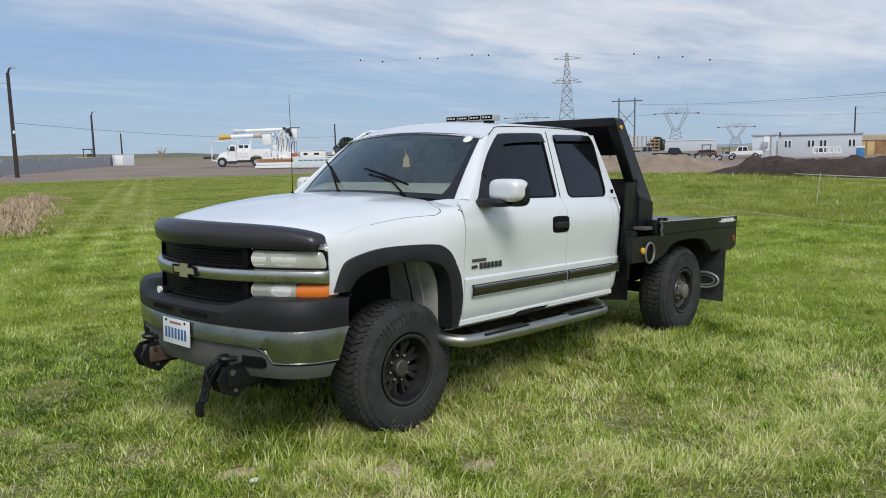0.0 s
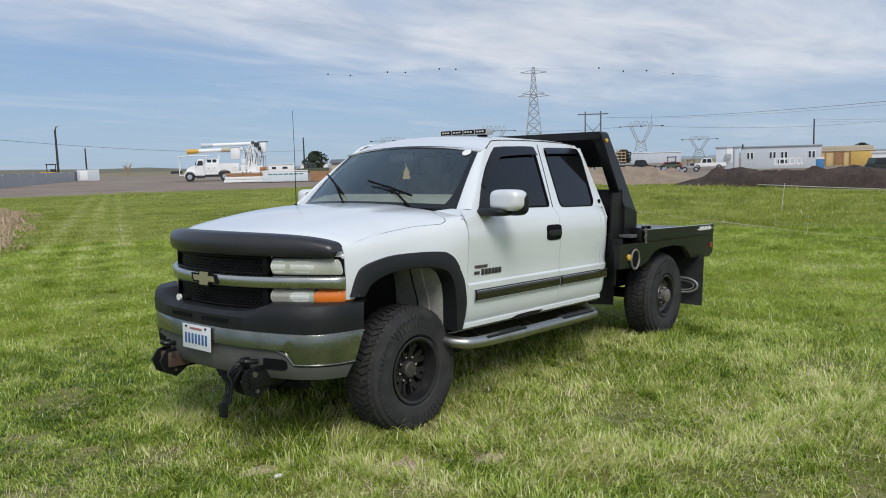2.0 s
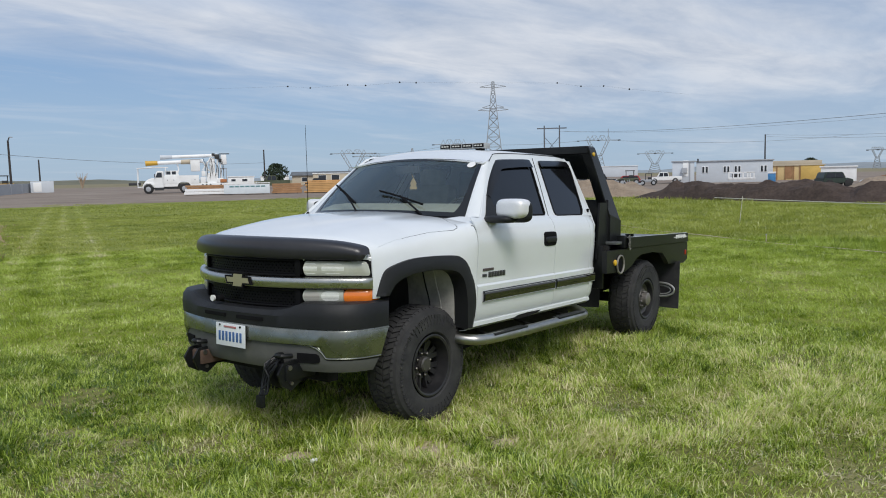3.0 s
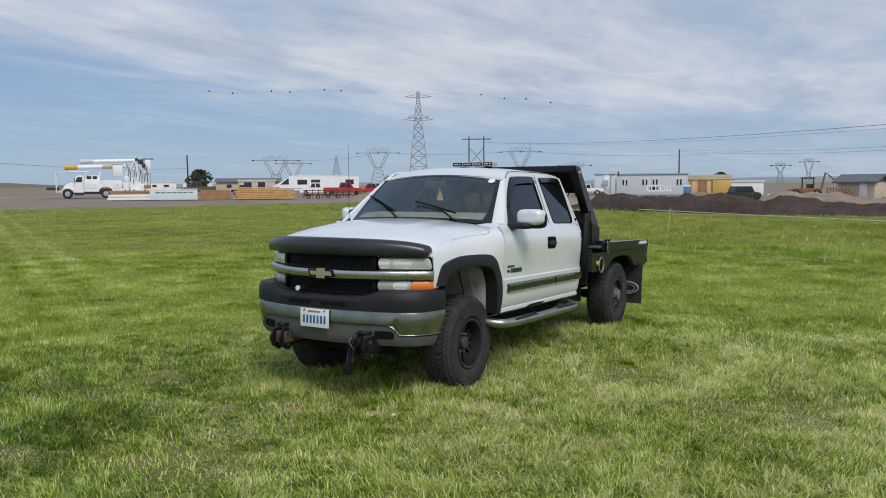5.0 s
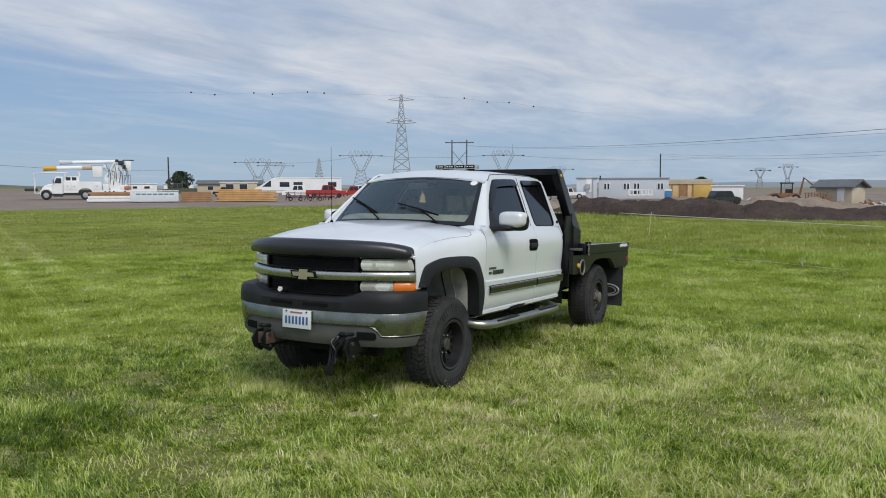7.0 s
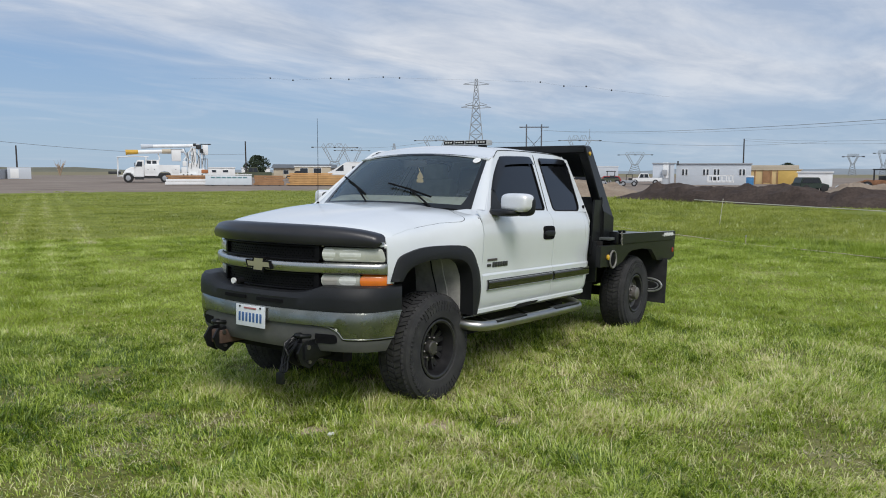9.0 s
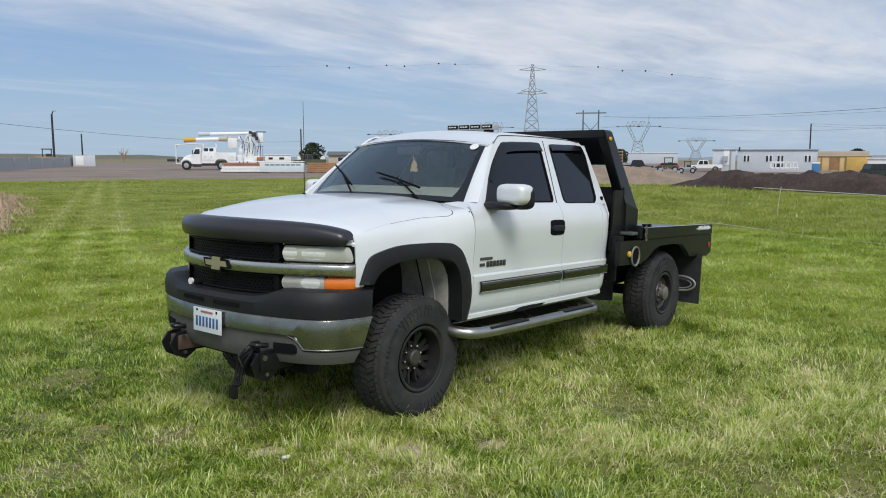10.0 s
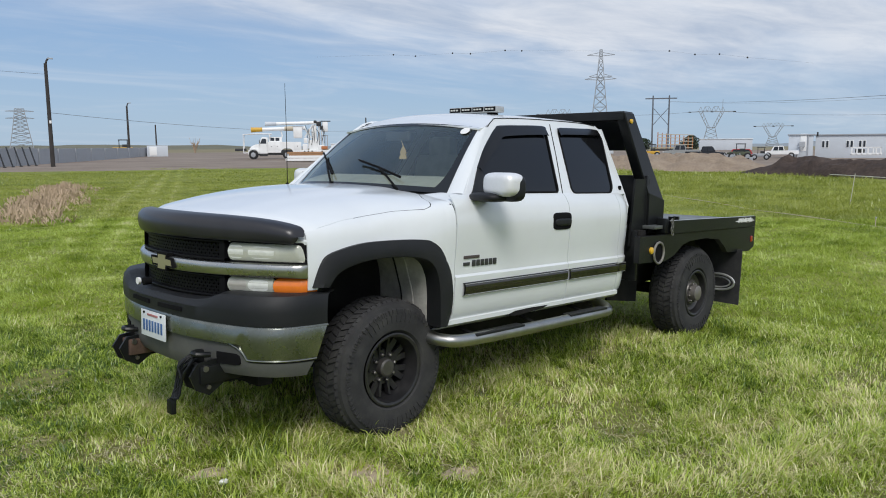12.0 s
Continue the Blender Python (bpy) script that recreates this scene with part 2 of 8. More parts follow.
F_HOOP = mat("weathered_hoop", (0.22, 0.21, 0.19), 0.6, 0.3, vary=0.25, scale=8)
ALLOY_BAR = mat("light_bar_frame", (0.52, 0.53, 0.52), 0.4, 0.6, vary=0.1)
LED = mat("led_window", (0.55, 0.55, 0.50), 0.2, vary=0.15, scale=40)
YELLOW = mat("marker_yellow", (0.70, 0.42, 0.03), 0.3, vary=0.1, coat=0.4)
FRESH = mat("freshener_card", (0.62, 0.45, 0.22), 0.7, vary=0.15)

# ---- building helpers ----
def mesh_of(name, bm, material, sharp=35, matrix=None):
    me = bpy.data.meshes.new(name)
    if matrix is not None:
        bm.transform(matrix)
    bmesh.ops.recalc_face_normals(bm, faces=bm.faces)
    bm.edges.index_update()
    rims = [e.index for e in bm.edges if e.is_boundary]
    bm.to_mesh(me)
    bm.free()
    me.materials.append(material)
    if sharp:
        me.shade_smooth()
        me.set_sharp_from_angle(angle=radians(sharp))
        if rims:
            crease = me.attributes.get("sharp_edge") or me.attributes.new("sharp_edge", "BOOLEAN", "EDGE")
            for k in rims:
                crease.data[k].value = True
    return me


def thing(name, at, rz=0.0, label="", category="", group="", kind=""):
    ob = new(name)
    ob.empty_display_size = 0.2
    ob.matrix_world = pose(at[0], at[1], at[2], 0, 0, rz)
    return tagged(ob, label, category, group, kind)


def part(name, bm, material, parent, label="", sharp=35, matrix=None, solid=0.0):
    ob = new(name, mesh_of(name, bm, material, sharp, matrix))
    ob.parent = parent
    if solid:
        md = ob.modifiers.new("thickness", "SOLIDIFY")
        md.thickness, md.offset = solid, -1.0
    return tagged(ob, label)


def single(name, bm, material, label, category, kind="", group="", at=None, sharp=35):
    ob = new(name, mesh_of(name, bm, material, sharp))
    if at:
        ob.location = at
    return tagged(ob, label, category, group, kind)


def box(bm, c, s, bevel=0.0, rz=0.0, taper=1.0):
    """A box about c with full sizes s; taper narrows its top."""
    g = bmesh.ops.create_cube(bm, size=1.0)
    vs = g["verts"]
    for v in vs:
        k = taper if v.co.z > 0 else 1.0
        v.co = Vector((v.co.x * s[0] * k, v.co.y * s[1] * k, v.co.z * s[2]))
    if rz:
        bmesh.ops.rotate(bm, verts=vs, cent=(0, 0, 0), matrix=Matrix.Rotation(radians(rz), 3, "Z"))
    bmesh.ops.translate(bm, verts=vs, vec=c)
    if bevel:
        es = list({e for v in vs for e in v.link_edges})
        bmesh.ops.bevel(bm, geom=es, offset=bevel, segments=2, profile=0.6, affect="EDGES")
    return bm


def beam(bm, p0, p1, w, h=None):
    """A square bar between two points."""
    p0, p1 = Vector(p0), Vector(p1)
    h = h or w
    d = (p1 - p0).normalized()
    a = d.cross((0, 0, 1)) if abs(d.z) < 0.95 else d.cross((0, 1, 0))
    a.normalize()
    b = d.cross(a)
    vs = [bm.verts.new(p + a * (sx * w / 2) + b * (sy * h / 2)) for p in (p0, p1) for sx, sy in ((-1, -1), (1, -1), (1, 1), (-1, 1))]
    for f in ((0, 1, 2, 3), (4, 5, 6, 7), (0, 1, 5, 4), (1, 2, 6, 5), (2, 3, 7, 6), (3, 0, 4, 7)):
        bm.faces.new([vs[i] for i in f])
    return bm


def tube(bm, pts, r, seg=10, r_end=None, caps=True):
    """A round bar swept along points."""
    pts = [Vector(p) for p in pts]
    rings = []
    up = None
    for i, p in enumerate(pts):
        d = (pts[min(i + 1, len(pts) - 1)] - pts[max(i - 1, 0)]).normalized()
        if up is None:
            up = d.cross((0, 0, 1)) if abs(d.z) < 0.9 else d.cross((1, 0, 0))
        a = (up - d * up.dot(d)).normalized()
        up = a
        b = d.cross(a)
        rr = r if r_end is None else r + (r_end - r) * i / (len(pts) - 1)
        rings.append([bm.verts.new(p + (a * math.cos(t) + b * math.sin(t)) * rr) for t in [2 * math.pi * k / seg for k in range(seg)]])
    for q, s in zip(rings, rings[1:]):
        for k in range(seg):
            bm.faces.new((q[k], q[(k + 1) % seg], s[(k + 1) % seg], s[k]))
    if caps:
        bm.faces.new(rings[0])
        bm.faces.new(rings[-1])
    return bm


def lathe(bm, profile, c, axis="y", seg=32, closed=False):
    """Profile of (along, radius) turned about an axis through c."""
    rings = []
    for along, r in profile:
        ring = []
        for k in range(seg):
            t = 2 * math.pi * k / seg
            u, v = r * math.cos(t), r * math.sin(t)
            o = {"y": (u, along, v), "x": (along, u, v), "z": (u, v, along)}[axis]
            ring.append(bm.verts.new(Vector(c) + Vector(o)))
        rings.append(ring)
    pairs = list(zip(rings, rings[1:])) + ([(rings[-1], rings[0])] if closed else [])
    for q, s in pairs:
        for k in range(seg):
            bm.faces.new((q[k], q[(k + 1) % seg], s[(k + 1) % seg], s[k]))
    if not closed:
        for ring in (rings[0], rings[-1]):
            bm.faces.new(ring)
    return bm


def prism(bm, outline, d0, d1, axis="y"):
    """A flat outline, given in the two other axes, made thick between d0 and d1 along the axis."""
    def at(p, d):
        return {"y": (p[0], d, p[1]), "x": (d, p[0], p[1]), "z": (p[0], p[1], d)}[axis]
    lo = [bm.verts.new(at(p, d0)) for p in outline]
    hi = [bm.verts.new(at(p, d1)) for p in outline]
    bm.faces.new(lo)
    bm.faces.new(hi)
    for i in range(len(outline)):
        j = (i + 1) % len(outline)
        bm.faces.new((lo[i], lo[j], hi[j], hi[i]))
    return bm


def sheet(bm, rows):
    """Quads over rows of points of equal length."""
    vs = [[bm.verts.new(p) for p in row] for row in rows]
    for q, s in zip(vs, vs[1:]):
        for k in range(len(q) - 1):
            bm.faces.new((q[k], q[k + 1], s[k + 1], s[k]))
    return bm


def block_sheet(bm, rows, depth):
    """A curved slab: rows of points and the same rows moved by depth, closed all round."""
    depth = Vector(depth)
    a = [[bm.verts.new(p) for p in row] for row in rows]
    b = [[bm.verts.new(Vector(p) + depth) for p in row] for row in rows]
    m, n = len(rows), len(rows[0])
    for i in range(m - 1):
        for k in range(n - 1):
            bm.faces.new((a[i][k], a[i][k + 1], a[i + 1][k + 1], a[i + 1][k]))
            bm.faces.new((b[i][k], b[i + 1][k], b[i + 1][k + 1], b[i][k + 1]))
    for i in range(m - 1):
        bm.faces.new((a[i][0], a[i + 1][0], b[i + 1][0], b[i][0]))
        bm.faces.new((a[i][n - 1], b[i][n - 1], b[i + 1][n - 1], a[i + 1][n - 1]))
    for k in range(n - 1):
        bm.faces.new((a[0][k], b[0][k], b[0][k + 1], a[0][k + 1]))
        bm.faces.new((a[m - 1][k], a[m - 1][k + 1], b[m - 1][k + 1], b[m - 1][k]))
    return bm


def holed(bm, loops, where):
    """A flat plate with holes: the first loop is its edge, the others are openings; where(u, v) gives the place."""
    edges = []
    for loop in loops:
        vs = [bm.verts.new((u, v, 0)) for u, v in loop]
        edges += [bm.edges.new((vs[i], vs[(i + 1) % len(vs)])) for i in range(len(vs))]
    bmesh.ops.triangle_fill(bm, use_beauty=True, use_dissolve=False, edges=edges)
    for v in bm.verts:
        v.co = Vector(where(v.co.x, v.co.y))
    return bm


def lerp(x, table):
    """A piecewise straight line through (x, value) pairs."""
    xs, ys = zip(*table)
    return float(np.interp(x, xs, ys))


def smooth_line(pts, n):
    """n points on a Catmull-Rom line through pts."""
    pts = [Vector(p) for p in pts]
    ext = [2 * pts[0] - pts[1]] + pts + [2 * pts[-1] - pts[-2]]
    out = []
    m = len(pts) - 1
    for i in range(n):
        t = i / (n - 1) * m
        k = min(int(t), m - 1)
        u = t - k
        a, b, c, d = ext[k:k + 4]
        out.append(0.5 * ((2 * b) + (c - a) * u + (2 * a - 5 * b + 4 * c - d) * u * u + (3 * b - a - 3 * c + d) * u ** 3))
    return out


def smooth_line2(pts, n):
    """The same in two dimensions."""
    return [(p.x, p.y) for p in smooth_line([(a, b, 0.0) for a, b in pts], n)]


def rounded(bm, c, size, power=4.0, rz=0.0):
    """A soft-cornered solid: a ball pushed out towards its box."""
    bmesh.ops.create_uvsphere(bm, u_segments=32, v_segments=20, radius=1.0)
    for v in bm.verts:
        n = (abs(v.co.x) ** power + abs(v.co.y) ** power + abs(v.co.z) ** power) ** (1.0 / power)
        v.co = Vector((v.co.x / n * size[0] / 2, v.co.y / n * size[1] / 2, v.co.z / n * size[2] / 2))
    bm.transform(Matrix.Translation(c) @ Matrix.Rotation(radians(rz), 4, "Z"))
    return bm

# ---- ground ----
C0 = (-4.5, -4.2)          # the middle of the meadow sheet


def gz(x, y):
    """Height of the land: level round the truck, raised towards the yard to fit the camera's view."""
    r = math.hypot(x - C0[0], y - C0[1])
    if r < 40:
        return 0.0
    if r < 150:
        return 0.00007 * (r - 40) ** 2
    return 0.847 + 0.0022 * (min(r, 900) - 150) + 0.0006 * max(0.0, r - 900)


def polar(name, radii, brg0, brg1, n, lift, material, label, edge=None):
    """A sheet on the land between two bearings (clockwise from +y); edge(b) scales its outer radius."""
    bm = bmesh.new()
    rows = []
    for r in radii:
        row = []
        for k in range(n + 1):
            b = radians(brg0 + (brg1 - brg0) * k / n)
            rr = r * (edge(math.degrees(b)) if edge else 1.0)
            x, y = C0[0] + rr * math.sin(b), C0[1] + rr * math.cos(b)
            row.append((x, y, gz(x, y) + lift))
        rows.append(row)
    sheet(bm, rows)
    for f in bm.faces:
        f.normal_update()
    ob = new(name, mesh_of(name, bm, material, 0))
    if ob.data.polygons[0].normal.z < 0:
        ob.data.flip_normals()
    ob.data.shade_smooth()
    return tagged(ob, label, name.replace("_", " "), kind="structure")


def ground_mat(name, ramp, scale, fine, bump=0.3, rough=0.95, stripes=False):
    m = bpy.data.materials.new(name)
    m.use_nodes = True
    nt = m.node_tree
    b = nt.nodes["Principled BSDF"]
    b.inputs["Roughness"].default_value = rough
    b.inputs["Specular IOR Level"].default_value = 0.15
    co = nt.nodes.new("ShaderNodeTexCoord")
    n1 = nt.nodes.new("ShaderNodeTexNoise")
    n1.inputs["Scale"].default_value, n1.inputs["Detail"].default_value, n1.inputs["Roughness"].default_value = scale, 9.0, 0.62
    n2 = nt.nodes.new("ShaderNodeTexNoise")
    n2.inputs["Scale"].default_value, n2.inputs["Detail"].default_value = fine, 4.0
    nt.links.new(co.outputs["Object"], n1.inputs["Vector"])
    nt.links.new(co.outputs["Object"], n2.inputs["Vector"])
    mx = nt.nodes.new("ShaderNodeMath")
    mx.operation = "MULTIPLY_ADD"
    nt.links.new(n2.outputs["Fac"], mx.inputs[0])
    mx.inputs[1].default_value = 0.45
    nt.links.new(n1.outputs["Fac"], mx.inputs[2])
    cr = nt.nodes.new("ShaderNodeValToRGB")
    els = cr.color_ramp.elements
    els[0].position, els[0].color = ramp[0][0], (*ramp[0][1], 1)
    els[1].position, els[1].color = ramp[-1][0], (*ramp[-1][1], 1)
    for pos, col in ramp[1:-1]:
        els.new(pos).color = (*col, 1)
    nt.links.new(mx.outputs[0], cr.inputs["Fac"])
    nt.links.new(cr.outputs[0], b.inputs["Base Color"])
    bn = nt.nodes.new("ShaderNodeBump")
    bn.inputs["Strength"].default_value, bn.inputs["Distance"].default_value = bump, 0.05
    nt.links.new(n2.outputs["Fac"], bn.inputs["Height"])
    nt.links.new(bn.outputs[0], b.inputs["Normal"])
    return m


STEPPE = ground_mat("steppe", [(0.45, (0.16, 0.14, 0.08)), (0.75, (0.24, 0.21, 0.13)), (1.0, (0.20, 0.20, 0.11))], 0.02, 0.4)
GRAVEL = ground_mat("yard_gravel", [(0.45, (0.17, 0.135, 0.11)), (0.75, (0.25, 0.205, 0.17)), (1.0, (0.31, 0.27, 0.225))], 0.12, 5.0)
TURF = ground_mat("turf", [(0.42, (0.075, 0.095, 0.018)), (0.62, (0.155, 0.165, 0.042)), (0.80, (0.21, 0.205, 0.075)), (1.0, (0.36, 0.31, 0.20))], 0.55, 22.0, 1.0)

RAD = [0.0] + [1.5 * 1.19 ** k for k in range(48)]
polar("ground", [r for r in RAD if r < 4800], 0, 360, 144, -0.03, STEPPE, "dry open steppe reaching to the horizon")


def lawn_edge(b):
    return lerp(b % 360, [(0, 1.22), (17, 1.20), (24, 1.18), (33, 1.22), (45, 1.23), (55, 1.20), (63, 1.0), (70, 0.98), (75, 0.86), (82, 0.80), (92, 0.78), (110, 0.85), (180, 1.0), (270, 1.1), (360, 1.35)])


polar("gravel_yard", [30, 40, 50, 60, 70, 80, 90, 105, 120, 140, 160, 185, 210, 240], -8, 118, 96, 0.0, GRAVEL, "bare brown gravel of the storage yard")
FIELD = ground_mat("field_turf", [(0.42, (0.085, 0.115, 0.020)), (0.62, (0.165, 0.20, 0.036)), (0.86, (0.23, 0.25, 0.06)), (1.0, (0.30, 0.28, 0.11))], 0.35, 9.0, 1.0)
polar("lawn", [0, 2, 4, 6.5, 9], 0, 360, 144, 0.03, TURF, "rough mown green grass with straw and bare soil")
polar("field", [6.6, 12, 17, 22, 29, 37, 46, 55, 60], 0, 360, 144, 0.026, FIELD, "rough mown green grass field", lawn_edge)

# grass blades, thinning with distance
rng = np.random.default_rng(7)


def value_noise(x, y, size, seed):
    """Smooth noise in 0..1 on a square lattice."""
    r = np.random.default_rng(seed).random((257, 257))
    u, v = x / size + 64.0, y / size + 64.0
    i, j = np.floor(u).astype(int), np.floor(v).astype(int)
    f, g = u - i, v - j
    f, g = f * f * (3 - 2 * f), g * g * (3 - 2 * g)
    i, j = i % 256, j % 256
    return (r[i, j] * (1 - f) + r[i + 1, j] * f) * (1 - g) + (r[i, j + 1] * (1 - f) + r[i + 1, j + 1] * f) * g


# thin spots in the turf: place and radius
BARE = ((-0.48, -1.27, 0.17), (-0.17, -1.60, 0.15), (-1.15, -0.60, 0.15), (-0.71, -0.88, 0.10), (-2.15, 0.12, 0.22), (-0.25, -3.2, 0.18), (-0.1, -2.3, 0.12), (-1.1, 2.0, 0.25))


def grass_field(name, count, r0, r1, width, tall, material, label, tuft=0, fine=False, brgs=(3, 99)):
    """count blades between two distances from the path's middle and two bearings; tuft: blades that share a root; fine: one triangle a blade."""
    per = max(1, tuft)
    need = int(count * 1.6) // per
    r = np.sqrt(rng.random(need) * (r1 * r1 - r0 * r0) + r0 * r0)
    b = np.radians(rng.uniform(*brgs, need))
    x, y = C0[0] + r * np.sin(b), C0[1] + r * np.cos(b)
    x, y = np.repeat(x, per), np.repeat(y, per)
    # blades of a tuft spread out from its root
    ta, tr = rng.random(need * per) * 2 * np.pi, np.sqrt(rng.random(need * per)) * 0.046
    size = np.repeat(0.45 + 1.1 * rng.random(need) ** 1.4, per)
    if tuft:
        x, y = x + np.cos(ta) * tr * size, y + np.sin(ta) * tr * size
    r = np.hypot(x - C0[0], y - C0[1])
    b = np.arctan2(x - C0[0], y - C0[1])
    lim = np.interp(np.degrees(b) % 360, [0, 17, 24, 33, 45, 55, 63, 70, 75, 82, 92, 110], [73, 72, 77, 79.5, 80, 78, 63.5, 59, 51.5, 48, 47, 51]) - 0.3
    lim = lim * (1.0 - 0.20 * value_noise(x, y, 4.5, 8) ** 2 - 0.08 * value_noise(x, y, 1.5, 9) ** 2)                     # a ragged border
    patch = 0.6 * value_noise(x, y, 0.9, 3) + 0.4 * value_noise(x, y, 0.28, 4)
    broad = value_noise(x, y, 2.6, 6)
    rows_ = np.abs(np.sin((x * 0.90 - y * 0.44) * 1.75))          # wheel and mower lines
    keep = (rng.random(need * per) < np.clip((patch - 0.20) * 4.2, 0.10 if tuft > 10 else 0.42, 1.0)) & (r < lim)
    for sx, sy, sr in BARE:
        keep &= ~((np.hypot(x - sx, (y - sy) * 1.4) < sr * (0.6 + 0.8 * patch)) & (rng.random(need * per) < 0.80))
    under = (x > -0.5) & (x < 4.5) & (np.abs(y) < 0.6)
    keep &= ~(under & (rng.random(need * per) < 0.6))
    for wx, wy in ((0.0, 0.755), (0.0, -0.755), (3.645, 0.945), (3.645, -0.945)):
        keep &= ~((np.abs(x - wx) < 0.15) & (np.abs(y - wy) < 0.14))
    x, y, r, patch, broad, rows_, ta, size = [q[keep][:count] for q in (x, y, r, patch, broad, rows_, ta, size)]
    n = len(x)
    track = np.minimum(np.abs(x * 0.886 - y * 0.463 + 1.78), np.abs(x * 0.886 - y * 0.463 + 0.8))
    h = tall * (0.45 + 0.9 * rng.random(n) ** 1.5) * (0.45 + 0.65 * patch + 0.35 * broad) * (0.86 + 0.14 * rows_) * np.clip(0.6 + track, 0.6, 1.0)
    if tuft:
        h *= 0.55 + 0.62 * size
    for wx, wy in ((0.0, 0.755), (0.0, -0.755), (3.645, 0.945), (3.645, -0.945)):      # longer round the wheels, to hide the tyres' feet from the camera
        h = h * (1.0 + 0.55 * np.exp(-((x - wx) ** 2 + (y - wy) ** 2) / 0.16))
    h = h * (1.0 + 0.75 * np.exp(-((x + 0.62) / 0.42) ** 4 - (y / 0.95) ** 6))      # taller below the bumper, added to lighten its shade and cover the tyre
    uncut = np.clip(((x - 14.6) * 0.818 - (y + 1.0) * 0.575) / 0.5, 0, 1) * (r > 14)      # beyond the lying pipe nobody mows
    h = h * (1.0 + 1.1 * uncut * (0.5 + broad))
    a = rng.random(n) * 2 * np.pi
    lean = h * (0.35 + 1.0 * rng.random(n))
    # grass lies over in swirls, and a tuft's blades part from its middle
    swirl = 2 * np.pi * value_noise(x, y, 1.1, 12) * 2.0
    la = np.where(rng.random(n) < 0.5, swirl + rng.normal(0, 0.7, n), ta + rng.normal(0, 0.6, n) if tuft else rng.random(n) * 2 * np.pi)
    a = np.where(rng.random(n) < 0.7, la + np.pi / 2 + rng.normal(0, 0.5, n), a)
    w = width * (0.6 + 0.8 * rng.random(n))
    z = np.where(r > 40, 0.00007 * (r - 40) ** 2, 0.0) + 0.025
    dx, dy = np.cos(a) * w / 2, np.sin(a) * w / 2
    lx, ly = np.cos(la) * lean, np.sin(la) * lean
    tip = np.stack([x + lx, y + ly, z + h * np.sqrt(np.clip(1 - (lean / h) ** 2 * 0.5, 0.12, 1))], 1)
    k = 3 if fine else 5
    v = np.empty((n, k, 3), np.float32)
    v[:, 0] = np.stack([x - dx, y - dy, z], 1)
    v[:, 1] = np.stack([x + dx, y + dy, z], 1)
    v[:, k - 1] = tip
    base = np.arange(n)[:, None] * k
    if fine:
        loops = (base + np.array([0, 1, 2])).astype(np.int32).ravel()
        starts = np.arange(n) * 3
    else:
        v[:, 2] = np.stack([x + dx * 0.8 + lx * 0.35, y + dy * 0.8 + ly * 0.35, z + h * 0.58], 1)
        v[:, 3] = np.stack([x - dx * 0.8 + lx * 0.35, y - dy * 0.8 + ly * 0.35, z + h * 0.58], 1)
        loops = np.concatenate([base + np.array([0, 1, 2, 3]), base + np.array([3, 2, 4])], 1).astype(np.int32).ravel()
        starts = (np.arange(n)[:, None] * 7 + np.array([0, 4])).ravel()
    me = bpy.data.meshes.new(name)
    me.vertices.add(n * k)
    me.vertices.foreach_set("co", v.ravel())
    me.loops.add(len(loops))
    me.loops.foreach_set("vertex_index", loops)
    me.polygons.add(len(starts))
    me.polygons.foreach_set("loop_start", starts.astype(np.int32))
    me.update(calc_edges=True)
    me.materials.append(material)
    ob = new(name, me)
    return tagged(ob, label, "grass", kind="stuff")


